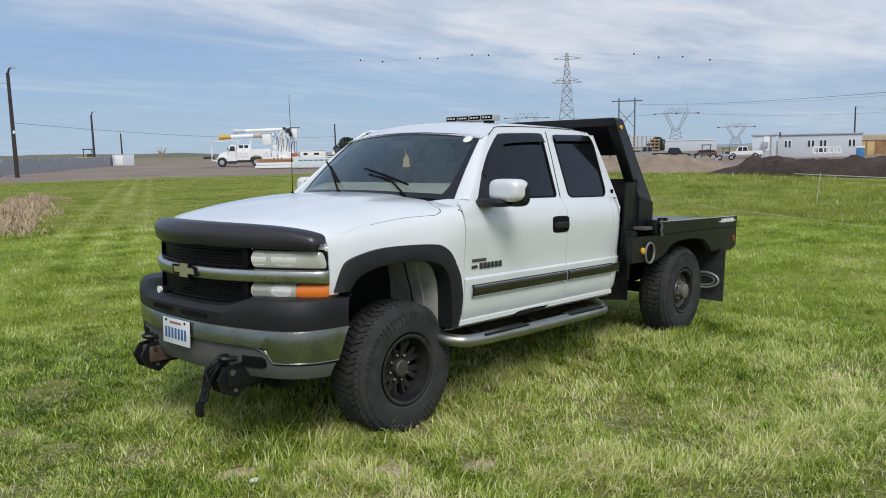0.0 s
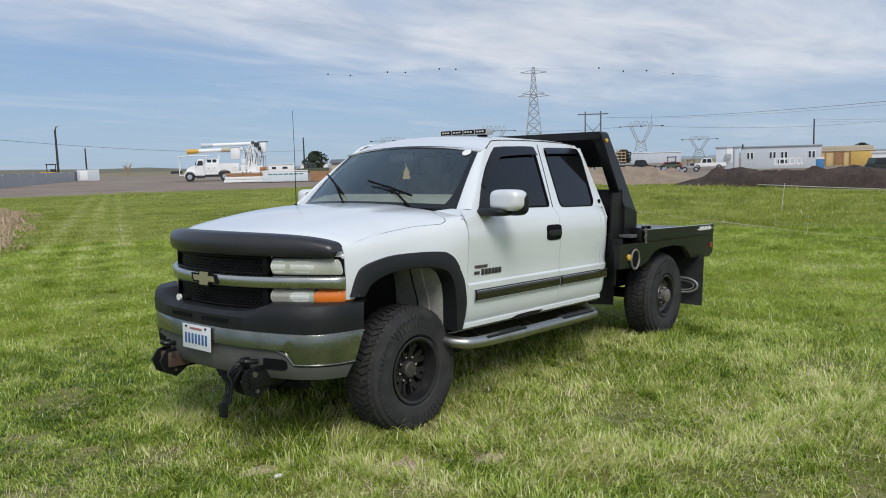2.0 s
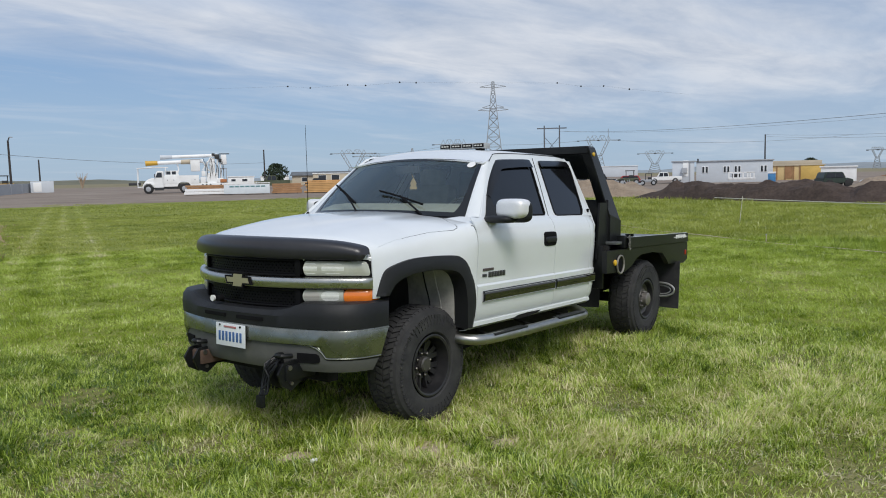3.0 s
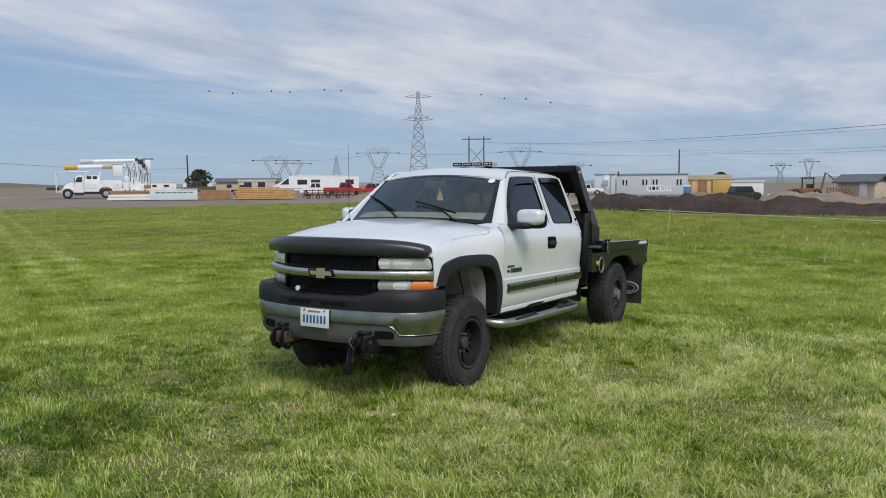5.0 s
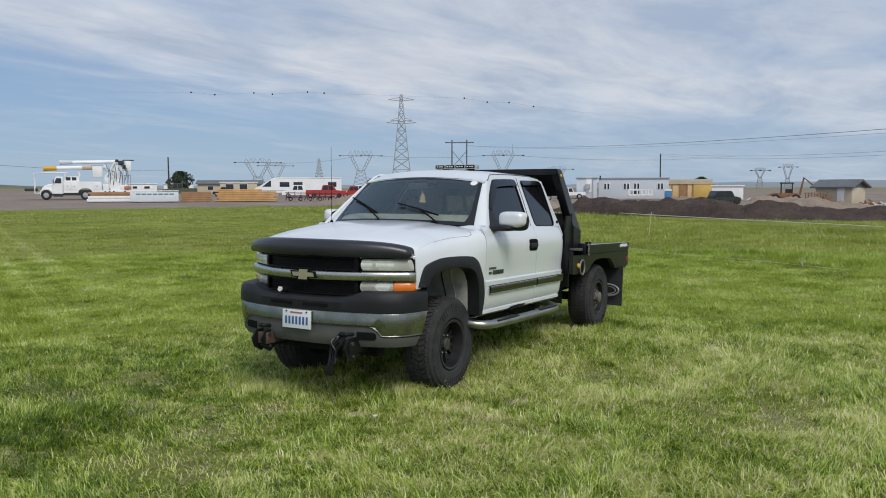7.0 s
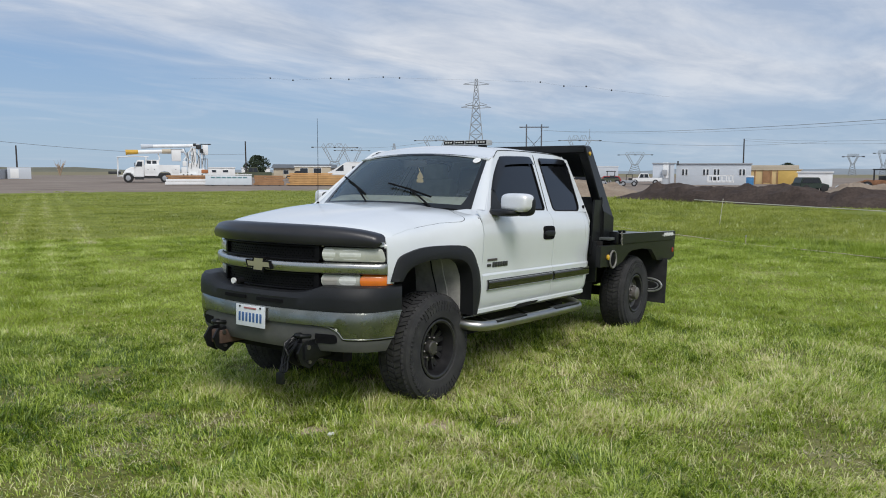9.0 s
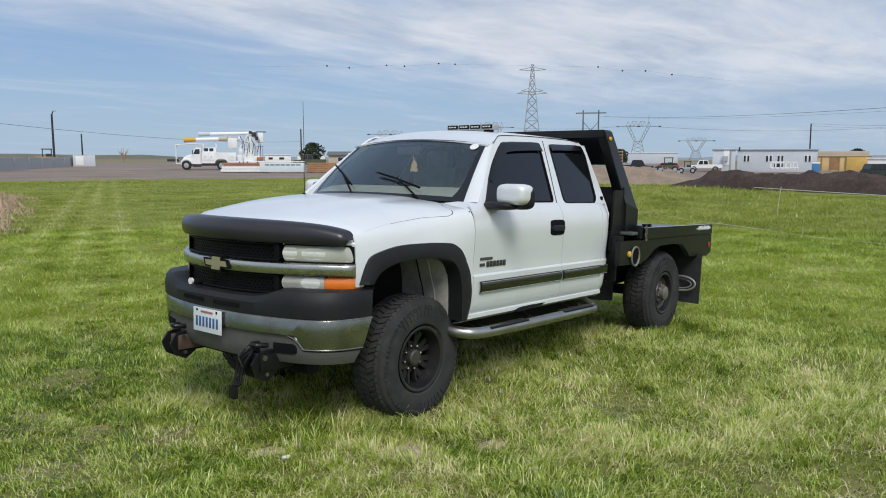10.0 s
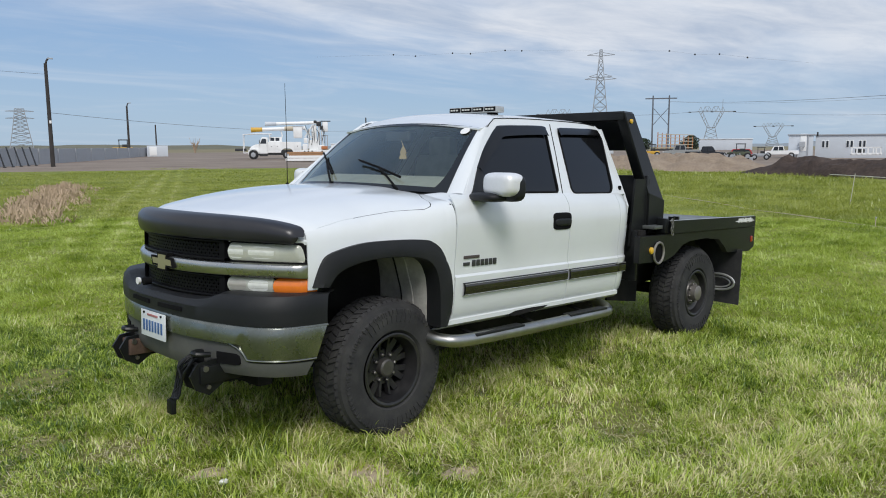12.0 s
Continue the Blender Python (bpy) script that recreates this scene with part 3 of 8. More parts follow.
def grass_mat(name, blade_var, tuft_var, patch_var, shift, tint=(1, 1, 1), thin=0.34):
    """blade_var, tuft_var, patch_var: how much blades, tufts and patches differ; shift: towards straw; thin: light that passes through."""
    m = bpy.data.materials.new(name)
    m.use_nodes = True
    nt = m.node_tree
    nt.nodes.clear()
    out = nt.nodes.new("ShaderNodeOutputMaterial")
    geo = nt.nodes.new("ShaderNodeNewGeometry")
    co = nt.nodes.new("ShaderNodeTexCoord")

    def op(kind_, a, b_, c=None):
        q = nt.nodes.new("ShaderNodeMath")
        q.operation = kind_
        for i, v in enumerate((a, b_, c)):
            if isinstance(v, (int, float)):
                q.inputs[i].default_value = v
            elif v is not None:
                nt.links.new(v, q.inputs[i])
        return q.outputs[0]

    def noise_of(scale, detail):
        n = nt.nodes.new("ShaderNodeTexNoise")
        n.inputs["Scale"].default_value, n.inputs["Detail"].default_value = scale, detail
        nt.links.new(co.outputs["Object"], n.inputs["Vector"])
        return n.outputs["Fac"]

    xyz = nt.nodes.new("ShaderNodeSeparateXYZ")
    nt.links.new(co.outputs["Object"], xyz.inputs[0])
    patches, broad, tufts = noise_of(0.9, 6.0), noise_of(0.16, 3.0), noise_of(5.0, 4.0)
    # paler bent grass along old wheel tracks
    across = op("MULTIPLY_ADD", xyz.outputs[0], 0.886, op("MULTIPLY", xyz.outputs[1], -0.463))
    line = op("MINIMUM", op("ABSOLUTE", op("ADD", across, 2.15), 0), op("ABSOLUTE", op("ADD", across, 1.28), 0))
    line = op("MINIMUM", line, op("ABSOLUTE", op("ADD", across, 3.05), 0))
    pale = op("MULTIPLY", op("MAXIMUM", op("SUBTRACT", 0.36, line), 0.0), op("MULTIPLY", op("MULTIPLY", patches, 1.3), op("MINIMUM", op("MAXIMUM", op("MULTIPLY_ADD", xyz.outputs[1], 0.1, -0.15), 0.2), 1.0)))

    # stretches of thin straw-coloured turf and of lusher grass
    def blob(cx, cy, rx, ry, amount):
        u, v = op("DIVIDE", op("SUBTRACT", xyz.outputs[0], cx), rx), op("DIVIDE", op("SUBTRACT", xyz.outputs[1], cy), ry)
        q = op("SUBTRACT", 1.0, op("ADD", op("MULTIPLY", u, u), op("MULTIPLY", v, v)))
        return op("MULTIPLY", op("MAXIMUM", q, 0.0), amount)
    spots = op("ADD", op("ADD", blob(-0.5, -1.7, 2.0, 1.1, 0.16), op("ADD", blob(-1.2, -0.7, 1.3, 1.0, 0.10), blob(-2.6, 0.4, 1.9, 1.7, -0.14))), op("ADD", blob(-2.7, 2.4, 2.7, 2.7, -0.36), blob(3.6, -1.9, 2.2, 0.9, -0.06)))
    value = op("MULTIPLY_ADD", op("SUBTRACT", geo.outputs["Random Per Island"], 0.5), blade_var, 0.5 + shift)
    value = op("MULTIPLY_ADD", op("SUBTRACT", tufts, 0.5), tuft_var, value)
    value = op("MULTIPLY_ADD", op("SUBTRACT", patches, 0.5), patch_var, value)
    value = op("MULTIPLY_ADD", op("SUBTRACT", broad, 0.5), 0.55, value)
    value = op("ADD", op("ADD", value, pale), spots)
    # the pale upper stops also put the blades' sheen into their colour
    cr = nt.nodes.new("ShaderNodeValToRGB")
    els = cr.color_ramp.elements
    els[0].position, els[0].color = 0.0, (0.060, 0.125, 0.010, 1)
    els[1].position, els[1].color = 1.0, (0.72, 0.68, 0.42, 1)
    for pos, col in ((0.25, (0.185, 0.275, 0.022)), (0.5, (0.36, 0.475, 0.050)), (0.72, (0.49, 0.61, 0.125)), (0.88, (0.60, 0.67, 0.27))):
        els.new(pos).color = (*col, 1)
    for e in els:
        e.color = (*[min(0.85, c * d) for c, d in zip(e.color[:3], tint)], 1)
    nt.links.new(value, cr.inputs["Fac"])
    df = nt.nodes.new("ShaderNodeBsdfDiffuse")
    tl = nt.nodes.new("ShaderNodeBsdfTranslucent")
    gl = nt.nodes.new("ShaderNodeBsdfGlossy")
    gl.inputs["Roughness"].default_value = 0.36
    gl.inputs["Color"].default_value = (0.62, 0.66, 0.60, 1)
    nt.links.new(cr.outputs[0], df.inputs[0])
    nt.links.new(cr.outputs[0], tl.inputs[0])
    m1 = nt.nodes.new("ShaderNodeMixShader")
    m1.inputs[0].default_value = thin
    nt.links.new(df.outputs[0], m1.inputs[1])
    nt.links.new(tl.outputs[0], m1.inputs[2])
    m2 = nt.nodes.new("ShaderNodeMixShader")
    m2.inputs[0].default_value = 0.075
    nt.links.new(m1.outputs[0], m2.inputs[1])
    nt.links.new(gl.outputs[0], m2.inputs[2])
    nt.links.new(m2.outputs[0], out.inputs[0])
    return m


BLADES = grass_mat("grass_blades", 1.02, 1.45, 1.45, 0.040, (1.15, 1.11, 1.02))
LAWN = grass_mat("mown_grass", 0.26, 0.85, 1.25, -0.01, (1.05, 1.00, 1.00), 0.42)
# toned copy of the grass for distance: darker, olive and more even
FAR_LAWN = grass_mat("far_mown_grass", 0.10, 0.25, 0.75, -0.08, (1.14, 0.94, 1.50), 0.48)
STRAW = mat("dry_straw", (0.52, 0.47, 0.30), 0.9, vary=0.3, scale=3)
grass_field("tufted_grass", 350000, 2.4, 8.5, 0.0059, 0.073, BLADES, "mown green grass tufts with straw", 30)
grass_field("near_grass", 170000, 2.4, 9.5, 0.0060, 0.060, BLADES, "mown green grass blades with straw")
grass_field("middle_grass", 560000, 8.0, 22.0, 0.0115, 0.062, LAWN, "mown green grass blades", 6, True)
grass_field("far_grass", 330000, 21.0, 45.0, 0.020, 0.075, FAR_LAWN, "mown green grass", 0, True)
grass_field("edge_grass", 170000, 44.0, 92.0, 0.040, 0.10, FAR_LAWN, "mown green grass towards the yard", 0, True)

# dead straw lying between the tufts
n = 34000
q = np.sqrt(rng.random(n) * (8.5 ** 2 - 2.4 ** 2) + 2.4 ** 2)
b = np.radians(rng.uniform(3, 99, n))
x, y = C0[0] + q * np.sin(b), C0[1] + q * np.cos(b)
ok = value_noise(x, y, 0.7, 21) * 0.6 + value_noise(x, y, 0.2, 22) * 0.4 > 0.50
x, y = x[ok], y[ok]
n = len(x)
a, ln, wd = rng.random(n) * 2 * np.pi, rng.uniform(0.03, 0.10, n), rng.uniform(0.0015, 0.003, n)
v = np.empty((n, 3, 3), np.float32)
z0, z1 = 0.032 + rng.random(n) * 0.02, 0.035 + rng.random(n) * 0.045
v[:, 0] = np.stack([x - np.sin(a) * wd, y + np.cos(a) * wd, z0], 1)
v[:, 1] = np.stack([x + np.sin(a) * wd, y - np.cos(a) * wd, z0], 1)
v[:, 2] = np.stack([x + np.cos(a) * ln, y + np.sin(a) * ln, z1], 1)
me = bpy.data.meshes.new("dead_straw")
me.vertices.add(n * 3)
me.vertices.foreach_set("co", v.ravel())
me.loops.add(n * 3)
me.loops.foreach_set("vertex_index", np.arange(n * 3, dtype=np.int32))
me.polygons.add(n)
me.polygons.foreach_set("loop_start", (np.arange(n) * 3).astype(np.int32))
me.update(calc_edges=True)
me.materials.append(STRAW)
tagged(new("dead_straw", me), "dry straw lying between green grass tufts", "straw", kind="stuff")

# the meadow goes on behind the path
grass_field("path_grass", 14000, 0.2, 2.5, 0.011, 0.055, LAWN, "mown green grass under the path", 6, True)
grass_field("outer_grass", 130000, 0.3, 10.0, 0.015, 0.060, LAWN, "mown green grass beside the path", 6, True, (99, 363))

# pale dry soil in the thin spots, and one white pebble
SOIL = mat("dry_soil", (0.42, 0.335, 0.24), 0.95, vary=0.35, scale=9, bump=0.8, bump_scale=60, dirt=(0.22, 0.19, 0.11), dirt_amt=0.5, dirt_scale=14)
for k, (sx, sy, sr) in enumerate(BARE[:4]):
    bm = bmesh.new()
    rings = []
    for q, f in enumerate((0.12, 0.35, 0.6, 0.8, 0.95)):
        ring = []
        for j in range(28):
            a = 2 * math.pi * j / 28
            wob = 1.0 + 0.9 * noise.noise(Vector((math.cos(a) * 1.4 + 7 * k, math.sin(a) * 1.4, 0.5)))
            px, py = sx + sr * f * wob * math.cos(a), sy + sr * f * wob * math.sin(a) / 1.4
            ring.append((px, py, (0.038, 0.038, 0.036, 0.033, 0.024)[q] + 0.010 * noise.noise(Vector((px * 22, py * 22, 1.0)))))
        rings.append(ring + ring[:1])
    sheet(bm, rings)
    bmesh.ops.remove_doubles(bm, verts=bm.verts, dist=0.0005)
    bmesh.ops.holes_fill(bm, edges=bm.edges, sides=40)
    single("bare_patch", bm, SOIL, "small bare patch of pale dry soil in the grass", "bare soil", "structure", sharp=0)
single("pebble", rounded(bmesh.new(), (0, 0, 0.014), (0.05, 0.035, 0.028), 2.6), WHITE, "small white pebble lying in the grass", "pebble", at=(-1.15, -0.82, 0.045))

# ---- the pickup: nose towards -x, driver's side towards -y, front axle above the origin ----
truck = thing("pickup_truck", (0, 0, 0), 0, "white extended-cab pickup with black flatbed and headache rack, parked on grass", "pickup truck")
RAKE = Matrix.Rotation(math.asin(0.038), 4, "Y")     # the body stands nose-up


def body(name, bm, material, label="", sharp=35, solid=0.0, parent=None):
    return part(name, bm, material, parent or truck, label, sharp, RAKE, solid)


def front_x(y):
    return -1.035 + 0.345 * (abs(y) / 0.858) ** 2.2


BUMPER_PLAN = [(-0.575, 0.945), (-0.70, 0.935), (-0.80, 0.91), (-0.88, 0.865), (-0.945, 0.79), (-0.995, 0.70),
               (-1.045, 0.55), (-1.085, 0.38), (-1.108, 0.2), (-1.115, 0.0)]
half = [Vector((x, y, 0)) for x, y in BUMPER_PLAN]
BUMPER_LINE = smooth_line(half + [Vector((p.x, -p.y, 0)) for p in half[-2::-1]], 61)

# hood and wings
SEAM = [(-0.74, 0.845), (-0.4, 0.858), (0.0, 0.862), (0.20, 0.858), (0.31, 0.845)]


def hood_z(x, y):
    t = min(max((x + 0.98) / 1.36, 0), 1)
    centre = 1.374 + 0.175 * (1 - (1 - t) ** 2.5)
    a = abs(y) / 0.86
    front = min(1.0, (1 - t) / 0.45)
    edge = 0.022 + 0.080 * front
    bulge = 0.016 / (1.0 + math.exp((0.475 - abs(y)) / 0.013)) * math.exp(-max(0.0, abs(y) - 0.475) / 0.20) * min(1.0, t * 1.4)
    return centre - 0.048 * a ** 2 - edge * a ** (7 - 2.4 * front) - bulge


def cowl_x(y):
    return 0.235 + 0.13 * (abs(y) / 0.80) ** 2


ARCH_OUT = [(-0.640, 1.0), (-0.622, 1.06), (-0.592, 1.13), (-0.552, 1.175), (-0.455, 1.206), (-0.32, 1.231), (-0.17, 1.239), (0.02, 1.239), (0.155, 1.230),
            (0.235, 1.205), (0.278, 1.155), (0.312, 1.08), (0.344, 1.0), (0.357, 0.913), (0.350, 0.80), (0.318, 0.68)]
ARCH_IN = [(-0.558, 1.0), (-0.545, 1.02), (-0.522, 1.05), (-0.496, 1.073), (-0.43, 1.104), (-0.32, 1.130), (-0.19, 1.143), (-0.05, 1.143), (0.07, 1.130),
           (0.145, 1.106), (0.190, 1.068), (0.217, 1.015), (0.232, 0.95), (0.240, 0.88), (0.243, 0.79), (0.245, 0.68)]


def wing_y(x):
    return lerp(x, [(-0.74, 0.868), (-0.55, 0.905), (-0.2, 0.935), (0.1, 0.968), (0.36, 1.005)])


def wing_profile(x, n=18):
    """From the hood seam out over the shoulder and down to the wheel opening; towards the door it takes the door's section."""
    ys = lerp(x, SEAM) + 0.006
    zs = hood_z(x, ys)
    yo = wing_y(x)
    zb = lerp(x, ARCH_IN) + 0.03 if -0.6 < x < 0.19 else (0.985 if x <= -0.6 else lerp(x, [(0.19, 1.095), (0.25, 1.06), (0.28, 0.98), (0.295, 0.85), (0.30, 0.69)]))
    line = [Vector((x, ys, zs)), Vector((x, ys + (yo - ys) * 0.40, zs - 0.022)), Vector((x, ys + (yo - ys) * 0.75, zs - 0.07)),
            Vector((x, yo, zs - 0.17)), Vector((x, yo + 0.006, zs - 0.30 if zs - 0.30 > zb + 0.06 else zb + 0.06)), Vector((x, yo, zb))]
    out = smooth_line(line, n)
    w = min(max((x + 0.05) / 0.40, 0.0), 1.0) ** 2
    if w:
        for k, p in enumerate(out):
            yd = door_y(min(p.z, 1.5)) if p.z < 1.47 else ys + (0.985 - ys) * min(1.0, (k / n) / 0.25)
            p.y += (yd - p.y) * w * (1.0 if k > 2 else k / 3)
    return out


SEAM_Z = [(-0.98, 1.24), (-0.74, 1.285), (-0.60, 1.318), (-0.405, 1.360), (-0.04, 1.405), (0.17, 1.417), (0.215, 1.432), (0.25, 1.456), (0.28, 1.482), (0.32, 1.50), (0.37, 1.50)]


SECTIONS = {}


def section(x):
    """Half of the body's section over hood, shoulder and wing, softened at the shoulder, cut at the hood's seam."""
    if x in SECTIONS:
        return SECTIONS[x]
    ys = lerp(x, SEAM) + 0.006
    pts = [Vector((x, ys * k / 40, hood_z(x, ys * k / 40))) for k in range(40)] + wing_profile(x, 40)
    yz = np.array([(p.y, p.z) for p in pts])
    arc = np.concatenate([[0], np.cumsum(np.hypot(*np.diff(yz, axis=0).T))])
    u = np.linspace(0, arc[-1], 170)
    yz = np.stack([np.interp(u, arc, yz[:, 0]), np.interp(u, arc, yz[:, 1])], 1)
    for _ in range(45):
        yz[1:-1] = 0.25 * yz[:-2] + 0.5 * yz[1:-1] + 0.25 * yz[2:]
    line = [Vector((x, y, z)) for y, z in yz]
    zs = lerp(x, SEAM_Z)
    cut_at = 120
    for k in range(1, len(line)):
        if line[k].y > 0.70 and line[k].z < zs:
            cut_at = k
            break
    p, q = line[cut_at - 1], line[cut_at]
    w = min(max((p.z - zs) / max(p.z - q.z, 1e-6), 0.0), 1.0)
    cut = p.lerp(q, w)
    SECTIONS[x] = (line[:cut_at] + [cut], [cut] + line[cut_at:])
    return SECTIONS[x]


def along(line, v):
    """The point at the fraction v of a line's length."""
    steps = [(b - a).length for a, b in zip(line, line[1:])]
    left = v * sum(steps)
    for k, d in enumerate(steps):
        if left <= d and d > 0:
            return line[k].lerp(line[k + 1], left / d)
        left -= d
    return line[-1].copy()


def door_y(z):
    return lerp(z, [(0.66, 0.93), (0.70, 0.985), (0.75, 1.008), (0.86, 1.022), (0.955, 1.028), (0.982, 1.029), (0.997, 1.018), (1.05, 1.017), (1.2, 1.030), (1.32, 1.034), (1.42, 1.016), (1.475, 0.985), (1.505, 0.955)])


def glass_y(z):
    return 0.955 - 0.5 * (z - 1.5)


WIN_F = [(0.62, 1.515), (0.74, 1.68), (0.87, 1.80), (0.99, 1.89), (1.07, 1.945), (1.16, 1.975), (1.62, 2.005), (1.67, 1.985), (1.668, 1.93), (1.56, 1.53), (1.54, 1.515)]
WIN_R = [(1.735, 1.53), (1.84, 1.975), (1.875, 2.005), (2.35, 2.02), (2.415, 2.00), (2.445, 1.95), (2.325, 1.55), (2.27, 1.505), (1.76, 1.505)]

def softened(loop, cut=0.035, n=4):
    """A closed outline with its corners rounded."""
    out = []
    m = len(loop)
    for i in range(m):
        p, q, r = [Vector((*loop[(i + k) % m], 0)) for k in (-1, 0, 1)]
        c = min(cut, (p - q).length * 0.45, (r - q).length * 0.45)
        a, b = q + (p - q).normalized() * c, q + (r - q).normalized() * c
        for k in range(n + 1):
            t = k / n
            w = a * (1 - t) ** 2 + q * (2 * t * (1 - t)) + b * t * t
            out.append((w.x, w.y))
    return out


SOFT_F, SOFT_R = softened(WIN_F, 0.03), softened(WIN_R, 0.055)


def screen(u, v, out=0.0):
    """u across -1..1, v up 0..1."""
    y = u * (0.835 - 0.135 * v)
    x = 0.255 + 0.215 * abs(u) ** 2.2 + (0.60 - 0.145 * abs(u) ** 2.2) * v
    z = 1.525 - 0.02 * u * u + (0.475 - 0.02 * u * u) * v + 0.018 * math.sin(math.pi * v)
    n = Vector((-0.62, 0.10 * u, 0.78))
    return Vector((x, y, z)) + n * out


rows = []
for i in range(61):
    v = -1 + 2 * i / 60
    v = math.copysign(1 - (1 - abs(v)) ** 1.7, v)
    row = []
    for j in range(41):
        t = j / 40
        yy = abs(v) * 0.875
        x0, x1 = front_x(min(yy, 0.865)) + 0.005, min(cowl_x(yy) + 0.03, 0.322)
        x = x0 + (x1 - x0) * t
        p = along(section(x)[0], abs(v) * 0.9985)
        nose = max(0.0, 1 - t * 9)
        row.append((x, math.copysign(p.y, v), p.z - 0.05 * nose ** 2))
    rows.append(row)
body("hood", sheet(bmesh.new(), rows), PAINT, "white painted hood with a raised centre", sharp=60, solid=0.012)

for s in (-1, 1):
    side = (lambda p: Vector((p[0], s * p[1], p[2])))
    # front wing
    xs = [-0.665 + 1.027 * i / 70 for i in range(71)]
    body("front_fender", sheet(bmesh.new(), [[side(along(section(x)[1], (0.008 if x > -0.3 else 0.0) + (0.992 if x > -0.3 else 1.0) * (k / 32) ** 1.4)) for k in range(33)] for x in xs]), PAINT, "white front fender", sharp=60, solid=0.010)
    # black wheel-arch flare with a rolled lip
    outer = smooth_line([(x, z, 0) for x, z in ARCH_OUT], 41)
    inner = smooth_line([(x, z, 0) for x, z in ARCH_IN], 41)
    rows = []
    for o, i_ in zip(outer, inner):
        yo, yi = wing_y(o.x), wing_y(i_.x)
        m = (o + i_) / 2
        rows.append([side((o.x, yo - 0.01, o.y)), side((o.x, yo + 0.018, o.y)), side((m.x, (yo + yi) / 2 + 0.042, m.y)), side((i_.x, yi + 0.036, i_.y)),
                     side((i_.x, yi + 0.020, i_.y - 0.006)), side((i_.x, yi - 0.09, i_.y))])
    body("wheel_arch_flare", sheet(bmesh.new(), rows), PLASTIC, "black plastic wheel-arch flare", solid=0.006)
    # wheel well
    rows = [[side((c.x, yy, c.y + 0.015)) for yy in (0.90, 0.75, 0.60, 0.45)] for c in inner]
    body("wheel_well", sheet(bmesh.new(), rows), LINER, "dusty grey wheel well liner", solid=0.004)
    for yy, r_, m, lab in ((0.76, 0.007, LINER, "raised seam of the wheel well liner"), (0.655, 0.006, CHASSIS, "dark fold of the wheel well liner")):
        body("liner_seam", tube(bmesh.new(), [side((c.x - 0.004, yy + 0.02 * math.sin(k * 0.35), c.y + 0.008)) for k, c in enumerate(inner[16:39])], r_, 6), m, lab)
    bm = bmesh.new()
    prism(bm, [(-0.62, 0.60)] + [(c.x, c.y + 0.01) for c in inner] + [(0.27, 0.60)], s * 0.44, s * 0.46)
    body("inner_panel", bm, CHASSIS)
    # doors and cab corner: skins with shut lines between them
    zz = [0.69, 0.70, 0.72, 0.75, 0.80, 0.86, 0.92, 0.955, 0.975, 0.982, 0.989, 0.997, 1.01, 1.05, 1.12, 1.2, 1.26, 1.32, 1.37, 1.42, 1.45, 1.475, 1.49, 1.505]
    for name, x0, x1, bot in (("front_door", 0.369, 1.599, 0.70), ("rear_door", 1.605, 2.301, 0.70), ("cab_corner", 2.306, 2.47, 0.70)):
        rows = []
        n = 12
        for k in range(n + 1):
            x = x0 + (x1 - x0) * k / n
            tuck = 0.0
            if name == "cab_corner":
                tuck = 0.035 * (k / n) ** 3
            lean = 0.10 * max(0.0, (x - 2.2)) if name != "front_door" else 0
            rows.append([side((x + (0.10 * (1.0 - z) * (k / n) if name == "cab_corner" and z < 1.0 else 0) * -1, door_y(z) - tuck, max(z, bot))) for z in zz])
        ob = body(name, sheet(bmesh.new(), rows), PAINT, "white %s" % name.replace("_", " "), solid=0.010)
        if name == "front_door":
            door_ob = ob
        elif name == "rear_door":
            rear_ob = ob
    bm = bmesh.new()
    rows = [[side((x, door_y(z) - 0.018, z)) for z in zz[:-3]] for x in (0.345, 0.6, 1.0, 1.6, 2.0, 2.38)]
    body("shut_line", sheet(bm, rows), BLACK)
    # rocker
    bm = bmesh.new()
    rows = [[side((x, y, z)) for y, z in ((0.975, 0.712), (0.998, 0.704), (0.998, 0.676), (0.965, 0.652), (0.88, 0.635), (0.80, 0.64))] for x in (0.30, 0.9, 1.5, 2.1, 2.36)]
    body("rocker", sheet(bm, rows), PAINT, "white rocker panel with grime", solid=0.006)
    scuff = prism(bmesh.new(), [(0.92, 0.668), (1.02, 0.655), (1.34, 0.672), (1.40, 0.690), (1.18, 0.694), (1.02, 0.690)], s * 0.985, s * 1.0005)
    body("rocker_scuff", scuff, CHASSIS, "dark worn patch on the rocker")
    # upper cab side with the window openings
    rows = []
    for k in range(17):
        v = k / 16
        p = screen(s * 1.0, v)
        q = Vector((lerp(p.z, [(1.485, 0.50), (1.70, 0.705), (1.85, 0.862), (1.965, 1.005), (2.0, 1.06)]), s * (glass_y(p.z) + 0.001), p.z + 0.004))
        m = (p + q) / 2 + Vector((-0.008, s * 0.009, 0.004))
        rows.append([p, p.lerp(m, 0.5) + Vector((-0.004, s * 0.003, 0.002)), m, m.lerp(q, 0.5) + Vector((-0.003, s * 0.004, 0.002)), q])
    body("pillar", sheet(bmesh.new(), rows), PAINT, "white windscreen pillar", sharp=60, solid=0.012)
    lip = [p for p in section(0.3619)[1] if p.z > 1.44]
    rows = []
    for k in range(6):
        row = []
        for q in range(9):
            v = q / 8
            back = Vector((0.445 + 0.060 * v, 0.80 + 0.158 * v, 1.513 - 0.012 * v * v))
            row.append(side(along(lip, v).lerp(back, k / 5)))
        rows.append(row)
    body("cowl_corner", sheet(bmesh.new(), rows), PAINT, "white cowl corner", solid=0.008)
